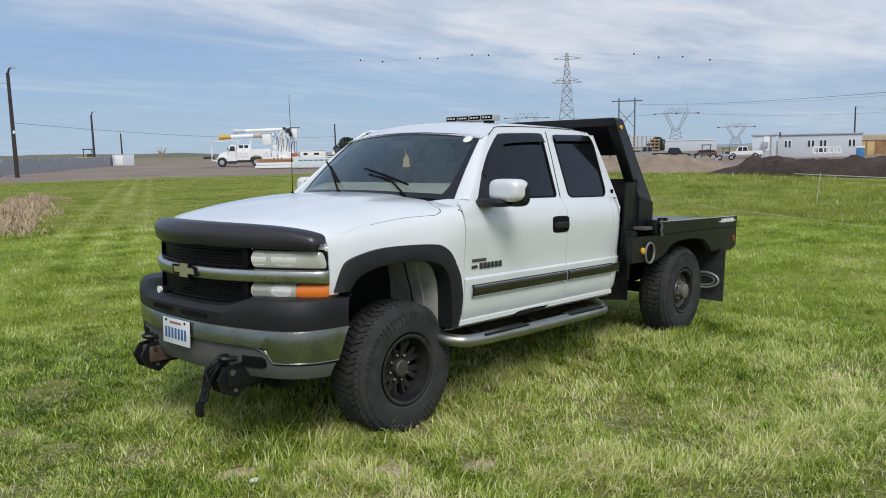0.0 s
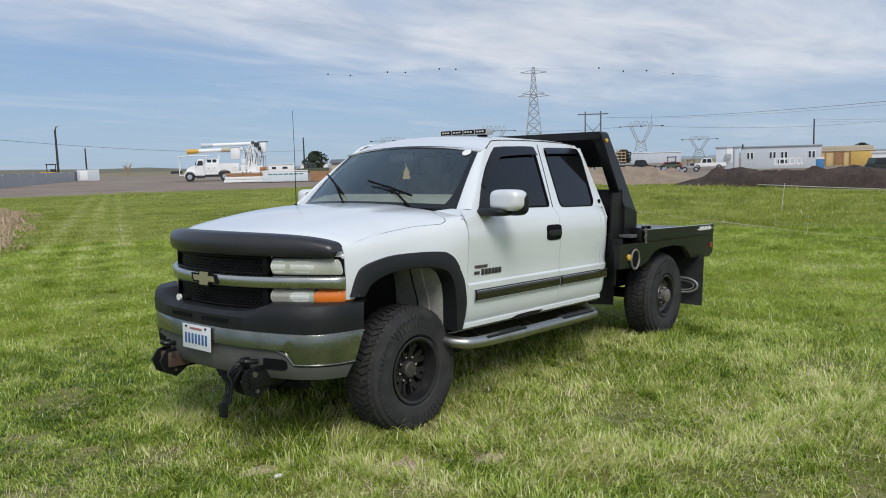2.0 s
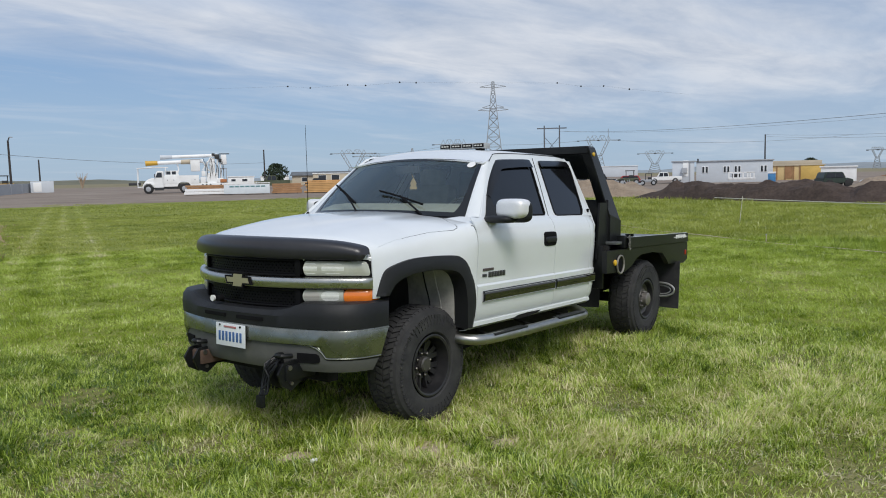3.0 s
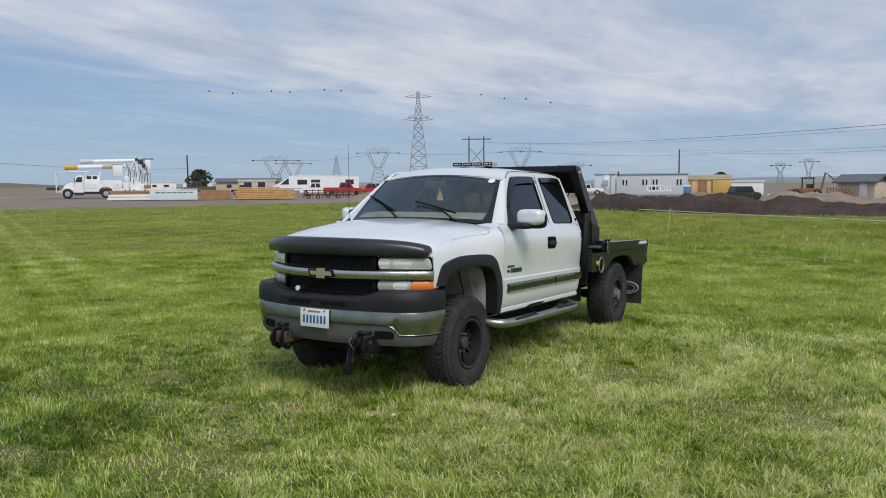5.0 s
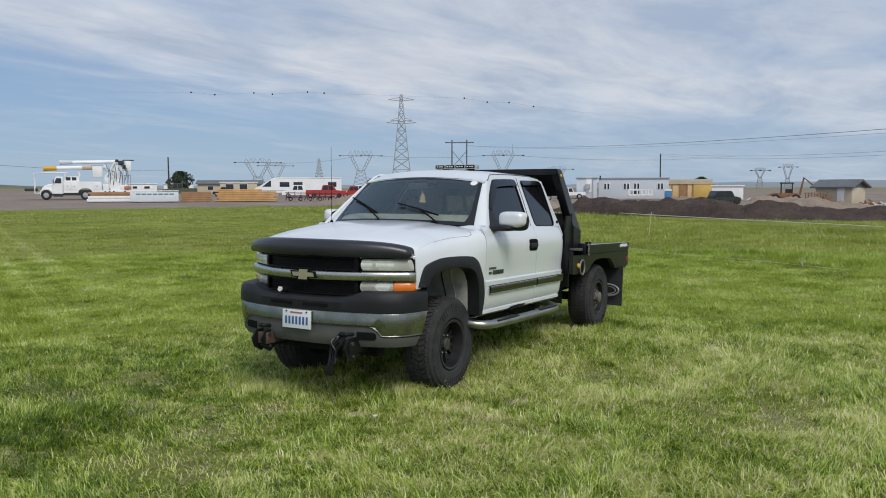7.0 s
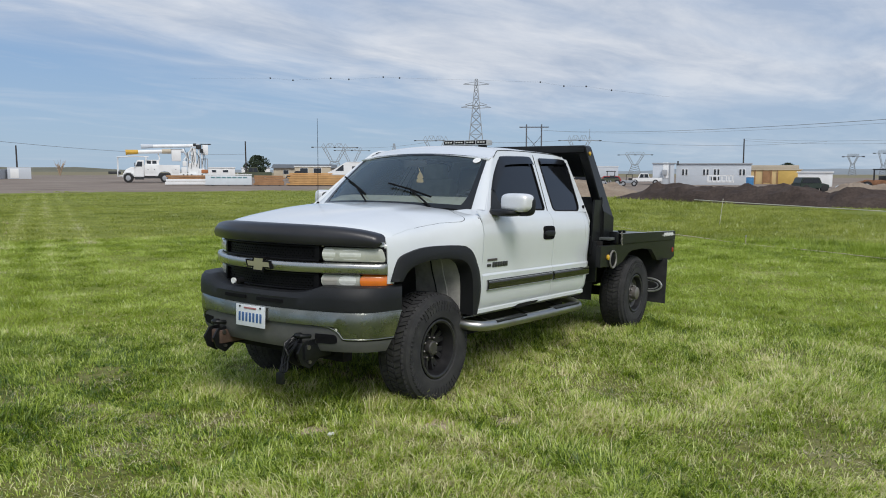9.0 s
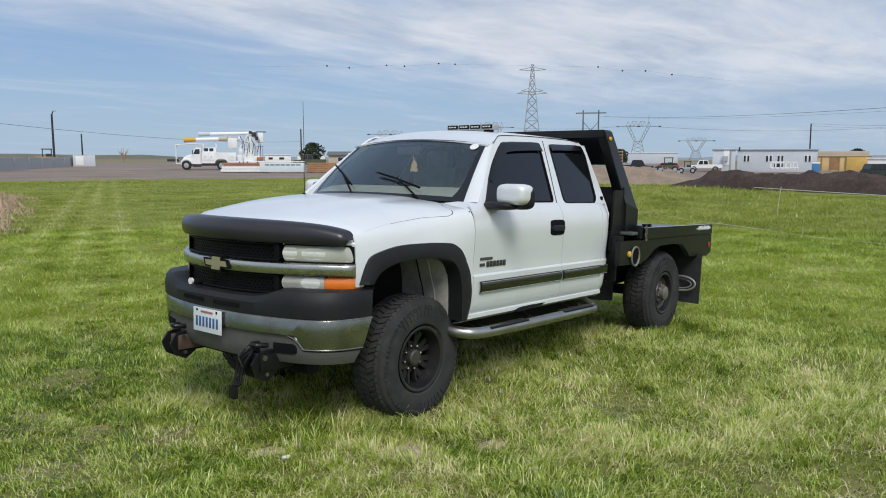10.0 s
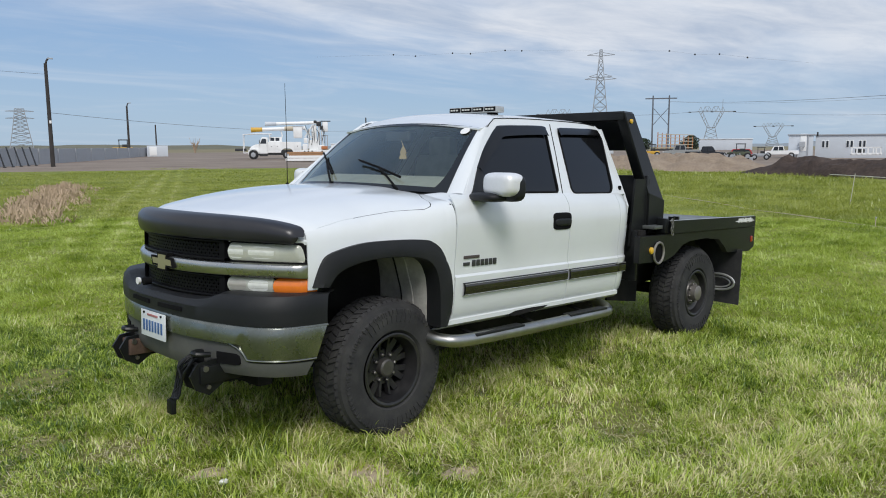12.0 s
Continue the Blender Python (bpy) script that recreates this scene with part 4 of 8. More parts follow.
    edge = [(0.49, 1.495), (0.695, 1.70), (0.852, 1.85), (0.992, 1.968), (1.06, 2.018), (1.15, 2.045), (1.6, 2.065), (2.2, 2.072), (2.42, 2.055), (2.485, 2.01), (2.505, 1.95), (2.475, 1.495)]
    bm = holed(bmesh.new(), [edge, SOFT_F, SOFT_R], lambda u, v: (u, s * glass_y(v), v))
    body("cab_side", bm, PAINT, "white cab side with pillars", sharp=0, solid=0.03)
    for name, loop, owner in (("front_door_glass", SOFT_F, door_ob), ("rear_door_glass", SOFT_R, rear_ob)):
        cx, cz = sum(p[0] for p in loop) / len(loop), sum(p[1] for p in loop) / len(loop)
        grown = [(cx + (x - cx) * 1.03, cz + (z - cz) * 1.04) for x, z in loop]
        bm = bmesh.new()
        holed(bm, [grown], lambda u, v: (u, s * (glass_y(v) - 0.005), v))
        body(name, bm, TINT, "dark tinted window glass", sharp=0, parent=truck)
        # rubber seal round the opening
        bm = bmesh.new()
        ring = [(x, s * (glass_y(z) + 0.001), z) for x, z in loop]
        tube(bm, ring + [ring[0]], 0.0075, 6, caps=False)
        body("window_seal", bm, BLACK)
    # shut line of the doors above the belt, and along the pillar
    bm = bmesh.new()
    tube(bm, [(1.602, s * (glass_y(1.505) + 0.001), 1.505), (1.70, s * (glass_y(1.80) + 0.001), 1.80), (1.765, s * (glass_y(2.03) + 0.001), 2.03)], 0.004, 6)
    body("door_gap", bm, BLACK)
    bm = bmesh.new()
    tube(bm, [(x, s * (glass_y(z) + 0.002), z) for x, z in smooth_line2([(0.985, 1.966), (1.06, 2.014), (1.15, 2.040), (1.6, 2.060), (2.2, 2.066), (2.40, 2.052)], 24)], 0.0032, 6)
    body("roof_ditch", bm, BLACK, "thin dark roof seam")
    # smoked rain visors over the windows
    for loop, base in ((WIN_F[1:8], 0.062), (WIN_R[1:5], 0.050)):
        up = smooth_line([(x, z, 0) for x, z in loop], 21)
        rows = []
        for k, p in enumerate(up):
            e = math.sin(math.pi * k / 20) ** 0.4 if 0 < k < 20 else 0.0
            if loop[0] == WIN_F[1]:
                e = min(1.0, k / 6) * (1.0 if k < 19 else 0.7)
            inward = Vector((0.35, -1.0, 0)).normalized() if k < 9 and loop[0] == WIN_F[1] else Vector((0, -1, 0))
            q = p + inward * (base * (0.35 + 0.65 * e))
            out_ = (p - Vector((1.15, 1.72, 0))).normalized() * 0.016
            rows.append([(p.x + out_.x, s * (glass_y(p.y + out_.y) + 0.002), p.y + out_.y), (p.x + out_.x * 0.6, s * (glass_y(p.y) + 0.012), p.y + out_.y * 0.6), (p.x, s * (glass_y(p.y) + 0.017), p.y),
                         (q.x, s * (glass_y(q.y) + 0.024), q.y)])
        body("rain_visor", sheet(bmesh.new(), rows), VISOR, "smoked plastic rain visor", solid=0.003)
    # body-side moulding
    for x0, x1 in ((0.44, 1.590), (1.612, 2.298), (2.312, 2.43)):
        tuck = 0.012 if x0 > 2.3 else 0.0
        bm = bmesh.new()
        rows = [[side((x, door_y(z) + d - tuck, z)) for z, d in ((0.857, 0.001), (0.862, 0.014), (0.90, 0.017), (0.938, 0.014), (0.943, 0.001))] for x in (x0, x0 + 0.01, x1 - 0.01, x1)]
        body("side_moulding", sheet(bm, rows), PLASTIC, "black side moulding with bright insert", solid=0.002)
        bm = bmesh.new()
        rows = [[side((x, door_y(z) + d - tuck, z)) for z, d in ((0.866, 0.0165), (0.885, 0.0195), (0.908, 0.0200), (0.925, 0.0180), (0.932, 0.0150))] for x in (x0 + 0.008, x1 - 0.008)]
        body("bright_strip", sheet(bm, rows), MOULD, "dark chrome insert")
        for z, d in ((0.8645, 0.0165), (0.9345, 0.0150)):
            body("trim_line", tube(bmesh.new(), [side((x, door_y(z) + d - tuck, z)) for x in (x0 + 0.006, (x0 + x1) / 2, x1 - 0.006)], 0.0024, 6), ALLOY_BAR, "thin bright edge line")
    # door handle in its recess
    bm = bmesh.new()
    rounded(bm, (1.500, s * 1.028, 1.306), (0.225, 0.030, 0.125), 5.0)
    body("handle_plate", bm, BLACK, parent=truck)
    bm = bmesh.new()
    rounded(bm, (1.500, s * 1.042, 1.300), (0.195, 0.030, 0.052), 4.0)
    body("door_handle", bm, PLASTIC, "black paddle door handle")
    # latch buffer on the cab corner
    bm = bmesh.new()
    rounded(bm, (2.425, s * 0.940, 1.545), (0.030, 0.02, 0.034), 4.0)
    body("latch_buffer", bm, BLACK, "small black rubber buffer")
    # badge shapes on the door
    bm = bmesh.new()
    box(bm, (0.52, s * (door_y(1.1) + 0.003), 1.106), (0.15, 0.006, 0.020), 0.002)
    body("badge", bm, BADGE_R, "small red-grey badge")
    bm = bmesh.new()
    box(bm, (0.475, s * (door_y(1.065) + 0.003), 1.062), (0.060, 0.006, 0.022), 0.002)
    for k in range(6):
        box(bm, (0.545 + k * 0.042, s * (door_y(1.066) + 0.003), 1.064), (0.034, 0.006, 0.042), 0.003)
    body("badge", bm, BADGE, "grey raised badge")
    # door mirror: bright shell, black arm
    bm = holed(bmesh.new(), [[(0.545, 1.487), (0.83, 1.497), (0.80, 1.54), (0.765, 1.60), (0.765, 1.69), (0.735, 1.688), (0.70, 1.648), (0.605, 1.535)]], lambda u, v: (u, s * (glass_y(v) + 0.010), v))
    body("mirror_sail", bm, PLASTIC, "black mirror corner plate", sharp=0, solid=0.012)
    fold = 1.0 if s < 0 else 0.0          # the passenger's mirror is folded in
    for name, c, size, power, m, lab in (("mirror_arm", (0.615, 1.075, 1.492), (0.20, 0.27, 0.062), 3.0, PLASTIC, "black mirror arm"),
                                         ("mirror_housing", (0.672, 1.180, 1.556), (0.10, 0.284, 0.178), 4.0, PLASTIC, "black mirror housing"),
                                         ("mirror_shell", (0.632, 1.178, 1.576), (0.165, 0.272, 0.152), 4.0, MIRROR_CAP, "bright chrome mirror shell"),
                                         ("mirror_glass", (0.716, 1.185, 1.560), (0.02, 0.235, 0.140), 6.0, TINT, "dark mirror glass")):
        bm = rounded(bmesh.new(), c, size, power, 9)
        if not fold and name != "mirror_arm":
            bm.transform(Matrix.Translation((0.66, 1.02, 0)) @ Matrix.Rotation(radians(-72), 4, "Z") @ Matrix.Translation((-0.66, -1.06, 0)))
        elif not fold:
            bm.transform(Matrix.Translation((0, 0.96, 0)) @ Matrix.Diagonal((1, 0.45, 1, 1)) @ Matrix.Translation((0, -0.96, 0)))
        if s < 0:
            bm.transform(Matrix.Diagonal((1, -1, 1, 1)))
        body(name, bm, m, lab, sharp=80)
    # head lamp, turn lamp
    for name, y0, y1, z0, z1, m, lab in (("headlamp", 0.512, 0.863, 1.134, 1.238, LENS, "hazy headlamp lens"),
                                         ("turn_lamp", 0.506, 0.738, 0.958, 1.048, LENS, "clear park lamp lens"),
                                         ("turn_lamp", 0.741, 0.878, 0.957, 1.047, AMBER, "amber turn lamp")):
        def outer(z, y1=y1, z0=z0, z1=z1, m=m):
            return y1 + ((0.009 if m is LENS else 0.004) * (1 - 2 * (z - z0) / (z1 - z0)) if y1 > 0.8 else 0.0)

        rows = []
        for j, z in enumerate((z0, z0 + 0.004, z0 + 0.012, z0 + 0.03, (z0 + z1) / 2, z1 - 0.03, z1 - 0.012, z1 - 0.004, z1)):
            off = (0.0, 0.014, 0.022, 0.028, 0.030, 0.028, 0.022, 0.014, 0.0)[j]
            cut = (0.014, 0.008, 0.003, 0.0, 0.0, 0.0, 0.003, 0.008, 0.014)[j]
            far_cut = (0.010, 0.006, 0.002, 0.0, 0.0, 0.001, 0.004, 0.009, 0.018)[j] if y1 > 0.8 and m is LENS else (0.034, 0.020, 0.010, 0.003, 0.0, 0.0, 0.001, 0.003, 0.006)[j] if m is AMBER else cut
            ya, yb = y0 + cut, outer(z) - far_cut
            rows.append([(front_x(yy) - off * min(1.0, 0.35 + (yb - yy) / 0.02 if y1 > 0.8 else 1.0) + 0.02, s * yy, z) for yy in [ya + (yb - ya) * math.sin(k / 20 * math.pi / 2) for k in range(21)]])
        bm = block_sheet(bmesh.new(), rows, (0.07, 0, 0))
        lamp = body(name, bm, m, lab)
        gap = [[(front_x(yy) + 0.010, s * yy, z) for yy in [y0 - 0.007 + (outer(z) - y0 + (0.011 if y1 > 0.8 else 0.004)) * k / 14 for k in range(15)]] for z in (z0 - 0.007, (z0 + z1) / 2, z1 + 0.007)]
        if m is not AMBER:
            body("lamp_gasket", block_sheet(bmesh.new(), gap, (0.05, 0, 0)), BLACK)
        if name == "headlamp":
            bowls = ((0.552, 0.042, 1.187, 0.037, "bright reflector bowl"), (0.682, 0.062, 1.187, 0.035, "bright reflector bowl"))
        elif m is LENS:
            bowls = ((0.560, 0.048, 1.004, 0.030, "dull park lamp bulb cover"), (0.668, 0.050, 1.004, 0.032, "bright reflector bowl"))
        else:
            bowls = ()
        for yc, wide, zc, tall, lab in bowls:
            rows = []
            for j in range(13):
                v = -1 + j / 6
                wj = wide * max(0.12, (1 - abs(v) ** 3.2)) ** (1 / 3.2)
                z = zc + tall * v
                off = lerp(z, [(z0, 0.0), (z0 + 0.012, 0.022), ((z0 + z1) / 2, 0.030), (z1 - 0.012, 0.022), (z1, 0.0)])
                rows.append([(front_x(yy) - off + 0.0185, s * yy, z) for yy in [yc + wj * (-1 + k / 5) for k in range(11)]])
            body("reflector", block_sheet(bmesh.new(), rows, (0.004, 0, 0)), LAMP_OLD if "dull" in lab else LAMP_IN, lab, parent=lamp)

# roof
RAIL = [(0.86, 1.946), (0.93, 1.962), (0.992, 1.981), (1.06, 2.021), (1.15, 2.048), (1.6, 2.068), (2.2, 2.075), (2.40, 2.062), (2.47, 2.03), (2.50, 1.98)]
rows = []
for i in range(25):
    y = -1 + 2 * i / 24
    row = []
    for j in range(27):
        t = j / 26
        x = 0.895 + (2.50 - 0.895) * t - 0.055 * (1 - y * y) * (1 - t) ** 2
        zr = lerp(x, RAIL)
        row.append((x, y * (glass_y(zr) + 0.003), zr - 0.004 + 0.050 * (1 - abs(y) ** 2.6)))
    rows.append(row)
body("roof", sheet(bmesh.new(), rows), PAINT, "white cab roof", solid=0.012)

# back wall of the cab
bm = holed(bmesh.new(), [[(-0.93, 0.70), (0.93, 0.70), (0.99, 1.40), (0.95, 1.50), (0.70, 2.03), (0.40, 2.06), (-0.40, 2.06), (-0.70, 2.03), (-0.95, 1.50), (-0.99, 1.40)],
                         [(-0.66, 1.52), (0.66, 1.52), (0.56, 1.93), (-0.56, 1.93)]], lambda u, v: (2.474, u, v))
body("cab_back", bm, PAINT, sharp=0, solid=0.02)
bm = bmesh.new()
prism(bm, [(-0.69, 1.50), (0.69, 1.50), (0.59, 1.95), (-0.59, 1.95)], 2.445, 2.452, "x")
ob = body("rear_glass", bm, REAR, "tinted rear window")
ob.visible_shadow = False

N = 24
rows = [[screen(-0.97 + 1.94 * i / N, 0.02 + 0.955 * j / 12) for i in range(N + 1)] for j in range(13)]
ob = body("windscreen", sheet(bmesh.new(), rows), CLEAR, "raked windscreen glass", sharp=0)
ob.visible_shadow = False
def border(u0, u1, v0, v1, n):
    return sheet(bmesh.new(), [[screen(u0 + (u1 - u0) * i / n, v, 0.003) for i in range(n + 1)] for v in [v0 + (v1 - v0) * j / n for j in range(n + 1)]])


for sg in (-1, 1):
    rows = [[screen(sg * (1.0 - (0.050 + 0.085 * (1 - j / 24) ** 7) * i / 4), j / 24, 0.003) for i in range(5)] for j in range(25)]
    body("screen_border", sheet(bmesh.new(), rows), FRIT, "black windscreen border", sharp=0, solid=0.004)
for u0, u1, v0, v1 in ((-0.925, 0.925, 0.955, 1.0), (-0.90, 0.90, 0.0, 0.065)):
    body("screen_border", border(u0, u1, v0, v1, 16), FRIT, "black windscreen border", sharp=0, solid=0.004)
# cowl and wipers
rows = [[(cowl_x(y) - 0.05, y, 1.496 - 0.02 * (y / 0.8) ** 2), (cowl_x(y) + 0.02, y, 1.508 - 0.02 * (y / 0.8) ** 2), (cowl_x(y) + 0.11, y, 1.53 - 0.02 * (y / 0.8) ** 2)] for y in [-0.74 + 1.48 * k / 20 for k in range(21)]]
body("cowl", sheet(bmesh.new(), rows), PLASTIC, "black cowl panel", solid=0.01)
for (a, b, pivot) in (((0.01, 0.325), (-0.60, 0.125), (-0.63, -0.01)), ((0.95, 0.50), (0.22, 0.13), (0.10, -0.01))):
    p, q = screen(a[0], a[1], 0.03), screen(b[0], b[1], 0.03)
    bm = bmesh.new()
    tube(bm, [p, (p + q) / 2 + Vector((-0.004, 0, 0.006)), q], 0.0085, 6)
    body("wiper", bm, BLACK, "black wiper blade")
    bm = bmesh.new()
    mid = (p + q) / 2
    tube(bm, [screen(pivot[0], pivot[1], 0.02), (screen(pivot[0], pivot[1], 0.05) + mid) / 2, mid + Vector((-0.01, 0, 0.012))], 0.008, 6)
    body("wiper_arm", bm, BLACK)
bm = bmesh.new()
lathe(bm, [(0.0, 0.0375), (0.003, 0.036)], (0, 0, 0), "z", 20)
nrm = Vector((-0.62, -0.08, 0.78)).normalized()
bm.transform(Matrix.Translation(screen(-0.885, 0.905, 0.006)) @ nrm.to_track_quat("Z", "Y").to_matrix().to_4x4())
body("sticker", bm, WHITE, "round white windscreen sticker")

# cabin seen through the glass
bm = bmesh.new()
rows = [[(max(x, 0.30 + 0.215 * (abs(y) / 0.835) ** 2.2), y, z) for x, z in ((0.36, 1.50), (0.50, 1.55), (0.68, 1.60), (0.86, 1.612), (0.94, 1.55), (0.95, 1.25))] for y in (-0.79, -0.6, -0.4, 0.0, 0.4, 0.6, 0.79)]
sheet(bm, rows)
body("dashboard", bm, CABIN, "tan-grey dashboard top", solid=0.02)
bm = bmesh.new()
prism(bm, [(0.38, 0.75), (2.44, 0.75), (2.44, 0.80), (0.38, 0.80)], -0.9, 0.9)
body("cabin_floor", bm, CABIN_DK)
rows = [[(x, y, lerp(x, RAIL) - 0.035 + 0.035 * (1 - (y / 0.68) ** 2)) for y in (-0.68, -0.35, 0, 0.35, 0.68)] for x in (0.95, 1.2, 1.8, 2.44)]
body("headliner", sheet(bmesh.new(), rows), CABIN, "grey headliner")
for sy in (-0.43, 0.43):
    bm = bmesh.new()
    box(bm, (1.42, sy, 1.10), (0.52, 0.52, 0.20), 0.05)
    body("seat", bm, SEAT, "grey cloth front seat")
    bm = bmesh.new()
    box(bm, (0, 0, 0), (0.16, 0.52, 0.66), 0.06)
    bm.transform(pose(1.66, sy, 1.47, 0, 14, 0))
    body("backrest", bm, SEAT)
    bm = bmesh.new()
    box(bm, (1.735, sy, 1.86), (0.11, 0.27, 0.18), 0.04)
    body("headrest", bm, SEAT)
bm = bmesh.new()
box(bm, (2.30, 0, 1.35), (0.16, 1.5, 0.6), 0.05)
body("rear_bench", bm, SEAT)
bm = bmesh.new()
ring = [Vector((0.19 * math.cos(t), 0.19 * math.sin(t), 0)) for t in [2 * math.pi * k / 24 for k in range(25)]]
tube(bm, ring, 0.016, 8, caps=False)
tube(bm, [(-0.19, 0, 0), (0.19, 0, 0)], 0.014, 6)
tube(bm, [(0, 0, 0), (0, -0.19, 0)], 0.014, 6)
bm.transform(pose(1.02, -0.42, 1.50, 0, -62, 0))
body("steering_wheel", bm, CABIN_DK, "dark steering wheel")
bm = bmesh.new()
box(bm, (0.80, 0, 1.905), (0.03, 0.25, 0.065), 0.012)
body("inside_mirror", bm, CABIN_DK)
bm = bmesh.new()
prism(bm, [(-0.045, 0), (0.045, 0), (0.05, 0.02), (0.03, 0.05), (0.045, 0.06), (0.025, 0.10), (0.0, 0.135), (-0.025, 0.10), (-0.045, 0.06), (-0.03, 0.05), (-0.05, 0.02)], -0.002, 0.002, "x")
bm.transform(pose(0.80, -0.06, 1.735) @ Matrix.Diagonal((1, 0.8, 0.75, 1)))
tube(bm, [(0.80, -0.06, 1.83), (0.80, -0.03, 1.89)], 0.003, 5)
body("air_freshener", bm, FRESH, "tan cardboard air freshener")

# grille, bright bar, badge
def wrap(y0, y1, z0, z1, off0, off1, depth, n=28):
    levels = [(z0 + (z1 - z0) * f, off0 + (off1 - off0) * math.sqrt(1 - (2 * f - 1) ** 2)) for f in (0.0, 0.08, 0.25, 0.5, 0.75, 0.92, 1.0)]
    rows = [[(front_x(y) - off, y, z) for y in [y0 + (y1 - y0) * k / n for k in range(n + 1)]] for z, off in levels]
    return block_sheet(bmesh.new(), rows, (depth, 0, 0))


body("grille_back", wrap(-0.86, 0.86, 0.93, 1.27, -0.075, -0.075, 0.03), BLACK)
rows = [[(front_x(y) - off, y, z) for y in [-0.884 + 1.768 * k / 44 for k in range(45)]]
        for z, off in ((1.052, 0.022), (1.0535, 0.033), (1.060, 0.038), (1.090, 0.043), (1.108, 0.043), (1.119, 0.038), (1.126, 0.029), (1.128, 0.018))]
body("chrome_bar", block_sheet(bmesh.new(), rows, (0.07, 0, 0)), CHROME, "dull chrome grille bar", sharp=60)
for z0, z1, yw in ((1.132, 1.245, 0.492), (0.925, 1.048, 0.492)):
    for (ya, yb, za, zb_) in ((-yw, yw, z1 - 0.014, z1), (-yw, yw, z0, z0 + 0.014)):
        body("grille_surround", wrap(ya, yb, za, zb_, 0.012, 0.014, 0.06), GRILLE, "black grille surround")
    for sg in (-1, 1):
        ya, yb = sorted((sg * yw, sg * (yw - 0.03)))
        body("grille_surround", wrap(ya, yb, z0, z1, 0.012, 0.014, 0.06, 4), GRILLE)
    bm = bmesh.new()
    pitch = 0.030
    cols = int(2 * yw / pitch)
    for r_ in range(int((z1 - z0) / 0.019)):
        for c_ in range(cols):
            ya = -yw + 0.03 + (c_ + 0.5 * (r_ % 2)) * pitch
            zc = z0 + 0.014 + r_ * 0.019
            yb = ya + pitch * 0.5
            if yb + pitch * 0.5 > yw - 0.03 or zc + 0.019 > z1 - 0.01:
                continue
            for y1_, y2_ in ((ya, yb), (ya + pitch, yb)):
                beam(bm, (front_x(y1_) + 0.012, y1_, zc), (front_x(y2_) + 0.012, y2_, zc + 0.019), 0.005, 0.014)
    body("grille_mesh", bm, GRILLE, "black honeycomb grille mesh", sharp=0)
bm = bmesh.new()
prism(bm, [(-0.148, -0.034), (-0.062, -0.034), (-0.054, -0.066), (0.072, -0.066), (0.064, -0.034), (0.128, -0.034), (0.148, 0.034), (0.062, 0.034), (0.054, 0.064), (-0.072, 0.064), (-0.064, 0.034), (-0.128, 0.034)], -1.0825, -1.045, "x")
bm.transform(Matrix.Translation((0, -0.022, 1.092)) @ Matrix.Diagonal((1, 0.94, 0.82, 1)))
body("badge_rim", bm, BLACK, "dark rim of the grille badge")
bm = bmesh.new()
prism(bm, [(-0.126, -0.021), (-0.050, -0.021), (-0.043, -0.052), (0.054, -0.052), (0.047, -0.021), (0.114, -0.021), (0.126, 0.021), (0.050, 0.021), (0.043, 0.050), (-0.054, 0.050), (-0.047, 0.021), (-0.114, 0.021)], -1.0845, -1.060, "x")
bm.transform(Matrix.Translation((0, -0.022, 1.092)) @ Matrix.Diagonal((1, 0.94, 0.82, 1)))
body("grille_badge", bm, GOLD, "pale gold badge shape")
# white header panel between the lamps and the hood
rows = []
for k in range(41):
    y = -0.872 + 1.744 * k / 40
    x = front_x(y) + 0.012
    top = hood_z(x + 0.01, min(abs(y), 0.855)) - 0.05
    rows.append([(x + 0.004, y, 1.236), (x, y, 1.25), (x, y, (1.25 + top) / 2), (x + 0.012, y, top)])
body("header_panel", sheet(bmesh.new(), rows), PAINT, "white header panel", sharp=60, solid=0.008)
# bug shield over the nose of the hood
rows = []
for off, h in ((0.022, 0.0), (0.038, 0.02), (0.049, 0.18), (0.055, 0.45), (0.049, 0.72), (0.026, 0.92), (-0.008, 0.99), (-0.045, 1.0)):
    row = []
    for k in range(141):
        u = -1 + 2 * k / 140
        a = abs(u)
        y = 0.874 * (0.30 * math.sin(u * math.pi / 2) + 0.70 * u)
        e = max(0.0, (a - 0.935) / 0.065)
        close = math.sqrt(max(0.0, 1 - e ** 2.4))
        top, low = 1.392 - 0.022 * a ** 2 - 0.048 * a ** 5, 1.248 - 0.008 * a ** 4
        mid = 1.279
        z = mid + (low + (top - low) * h - mid) * (0.06 + 0.94 * close)
        row.append((front_x(min(abs(y), 0.90)) - off * (0.55 + 0.45 * close) - 0.034 * a ** 6, y, z))
    rows.append(row)
body("bug_shield", sheet(bmesh.new(), rows), SHIELD, "dark smoked bug shield", sharp=70, solid=0.008)
# shut lines of the hood
for s in (-1, 1):
    bm = bmesh.new()
    cut = [section(x)[1][0] for x in [-0.32 + 0.63 * k / 40 for k in range(41)]]
    tube(bm, [(p.x, s * (p.y - 0.001), p.z - 0.0022) for p in cut], 0.0032, 6, caps=True)
    body("hood_gap", bm, BLACK)

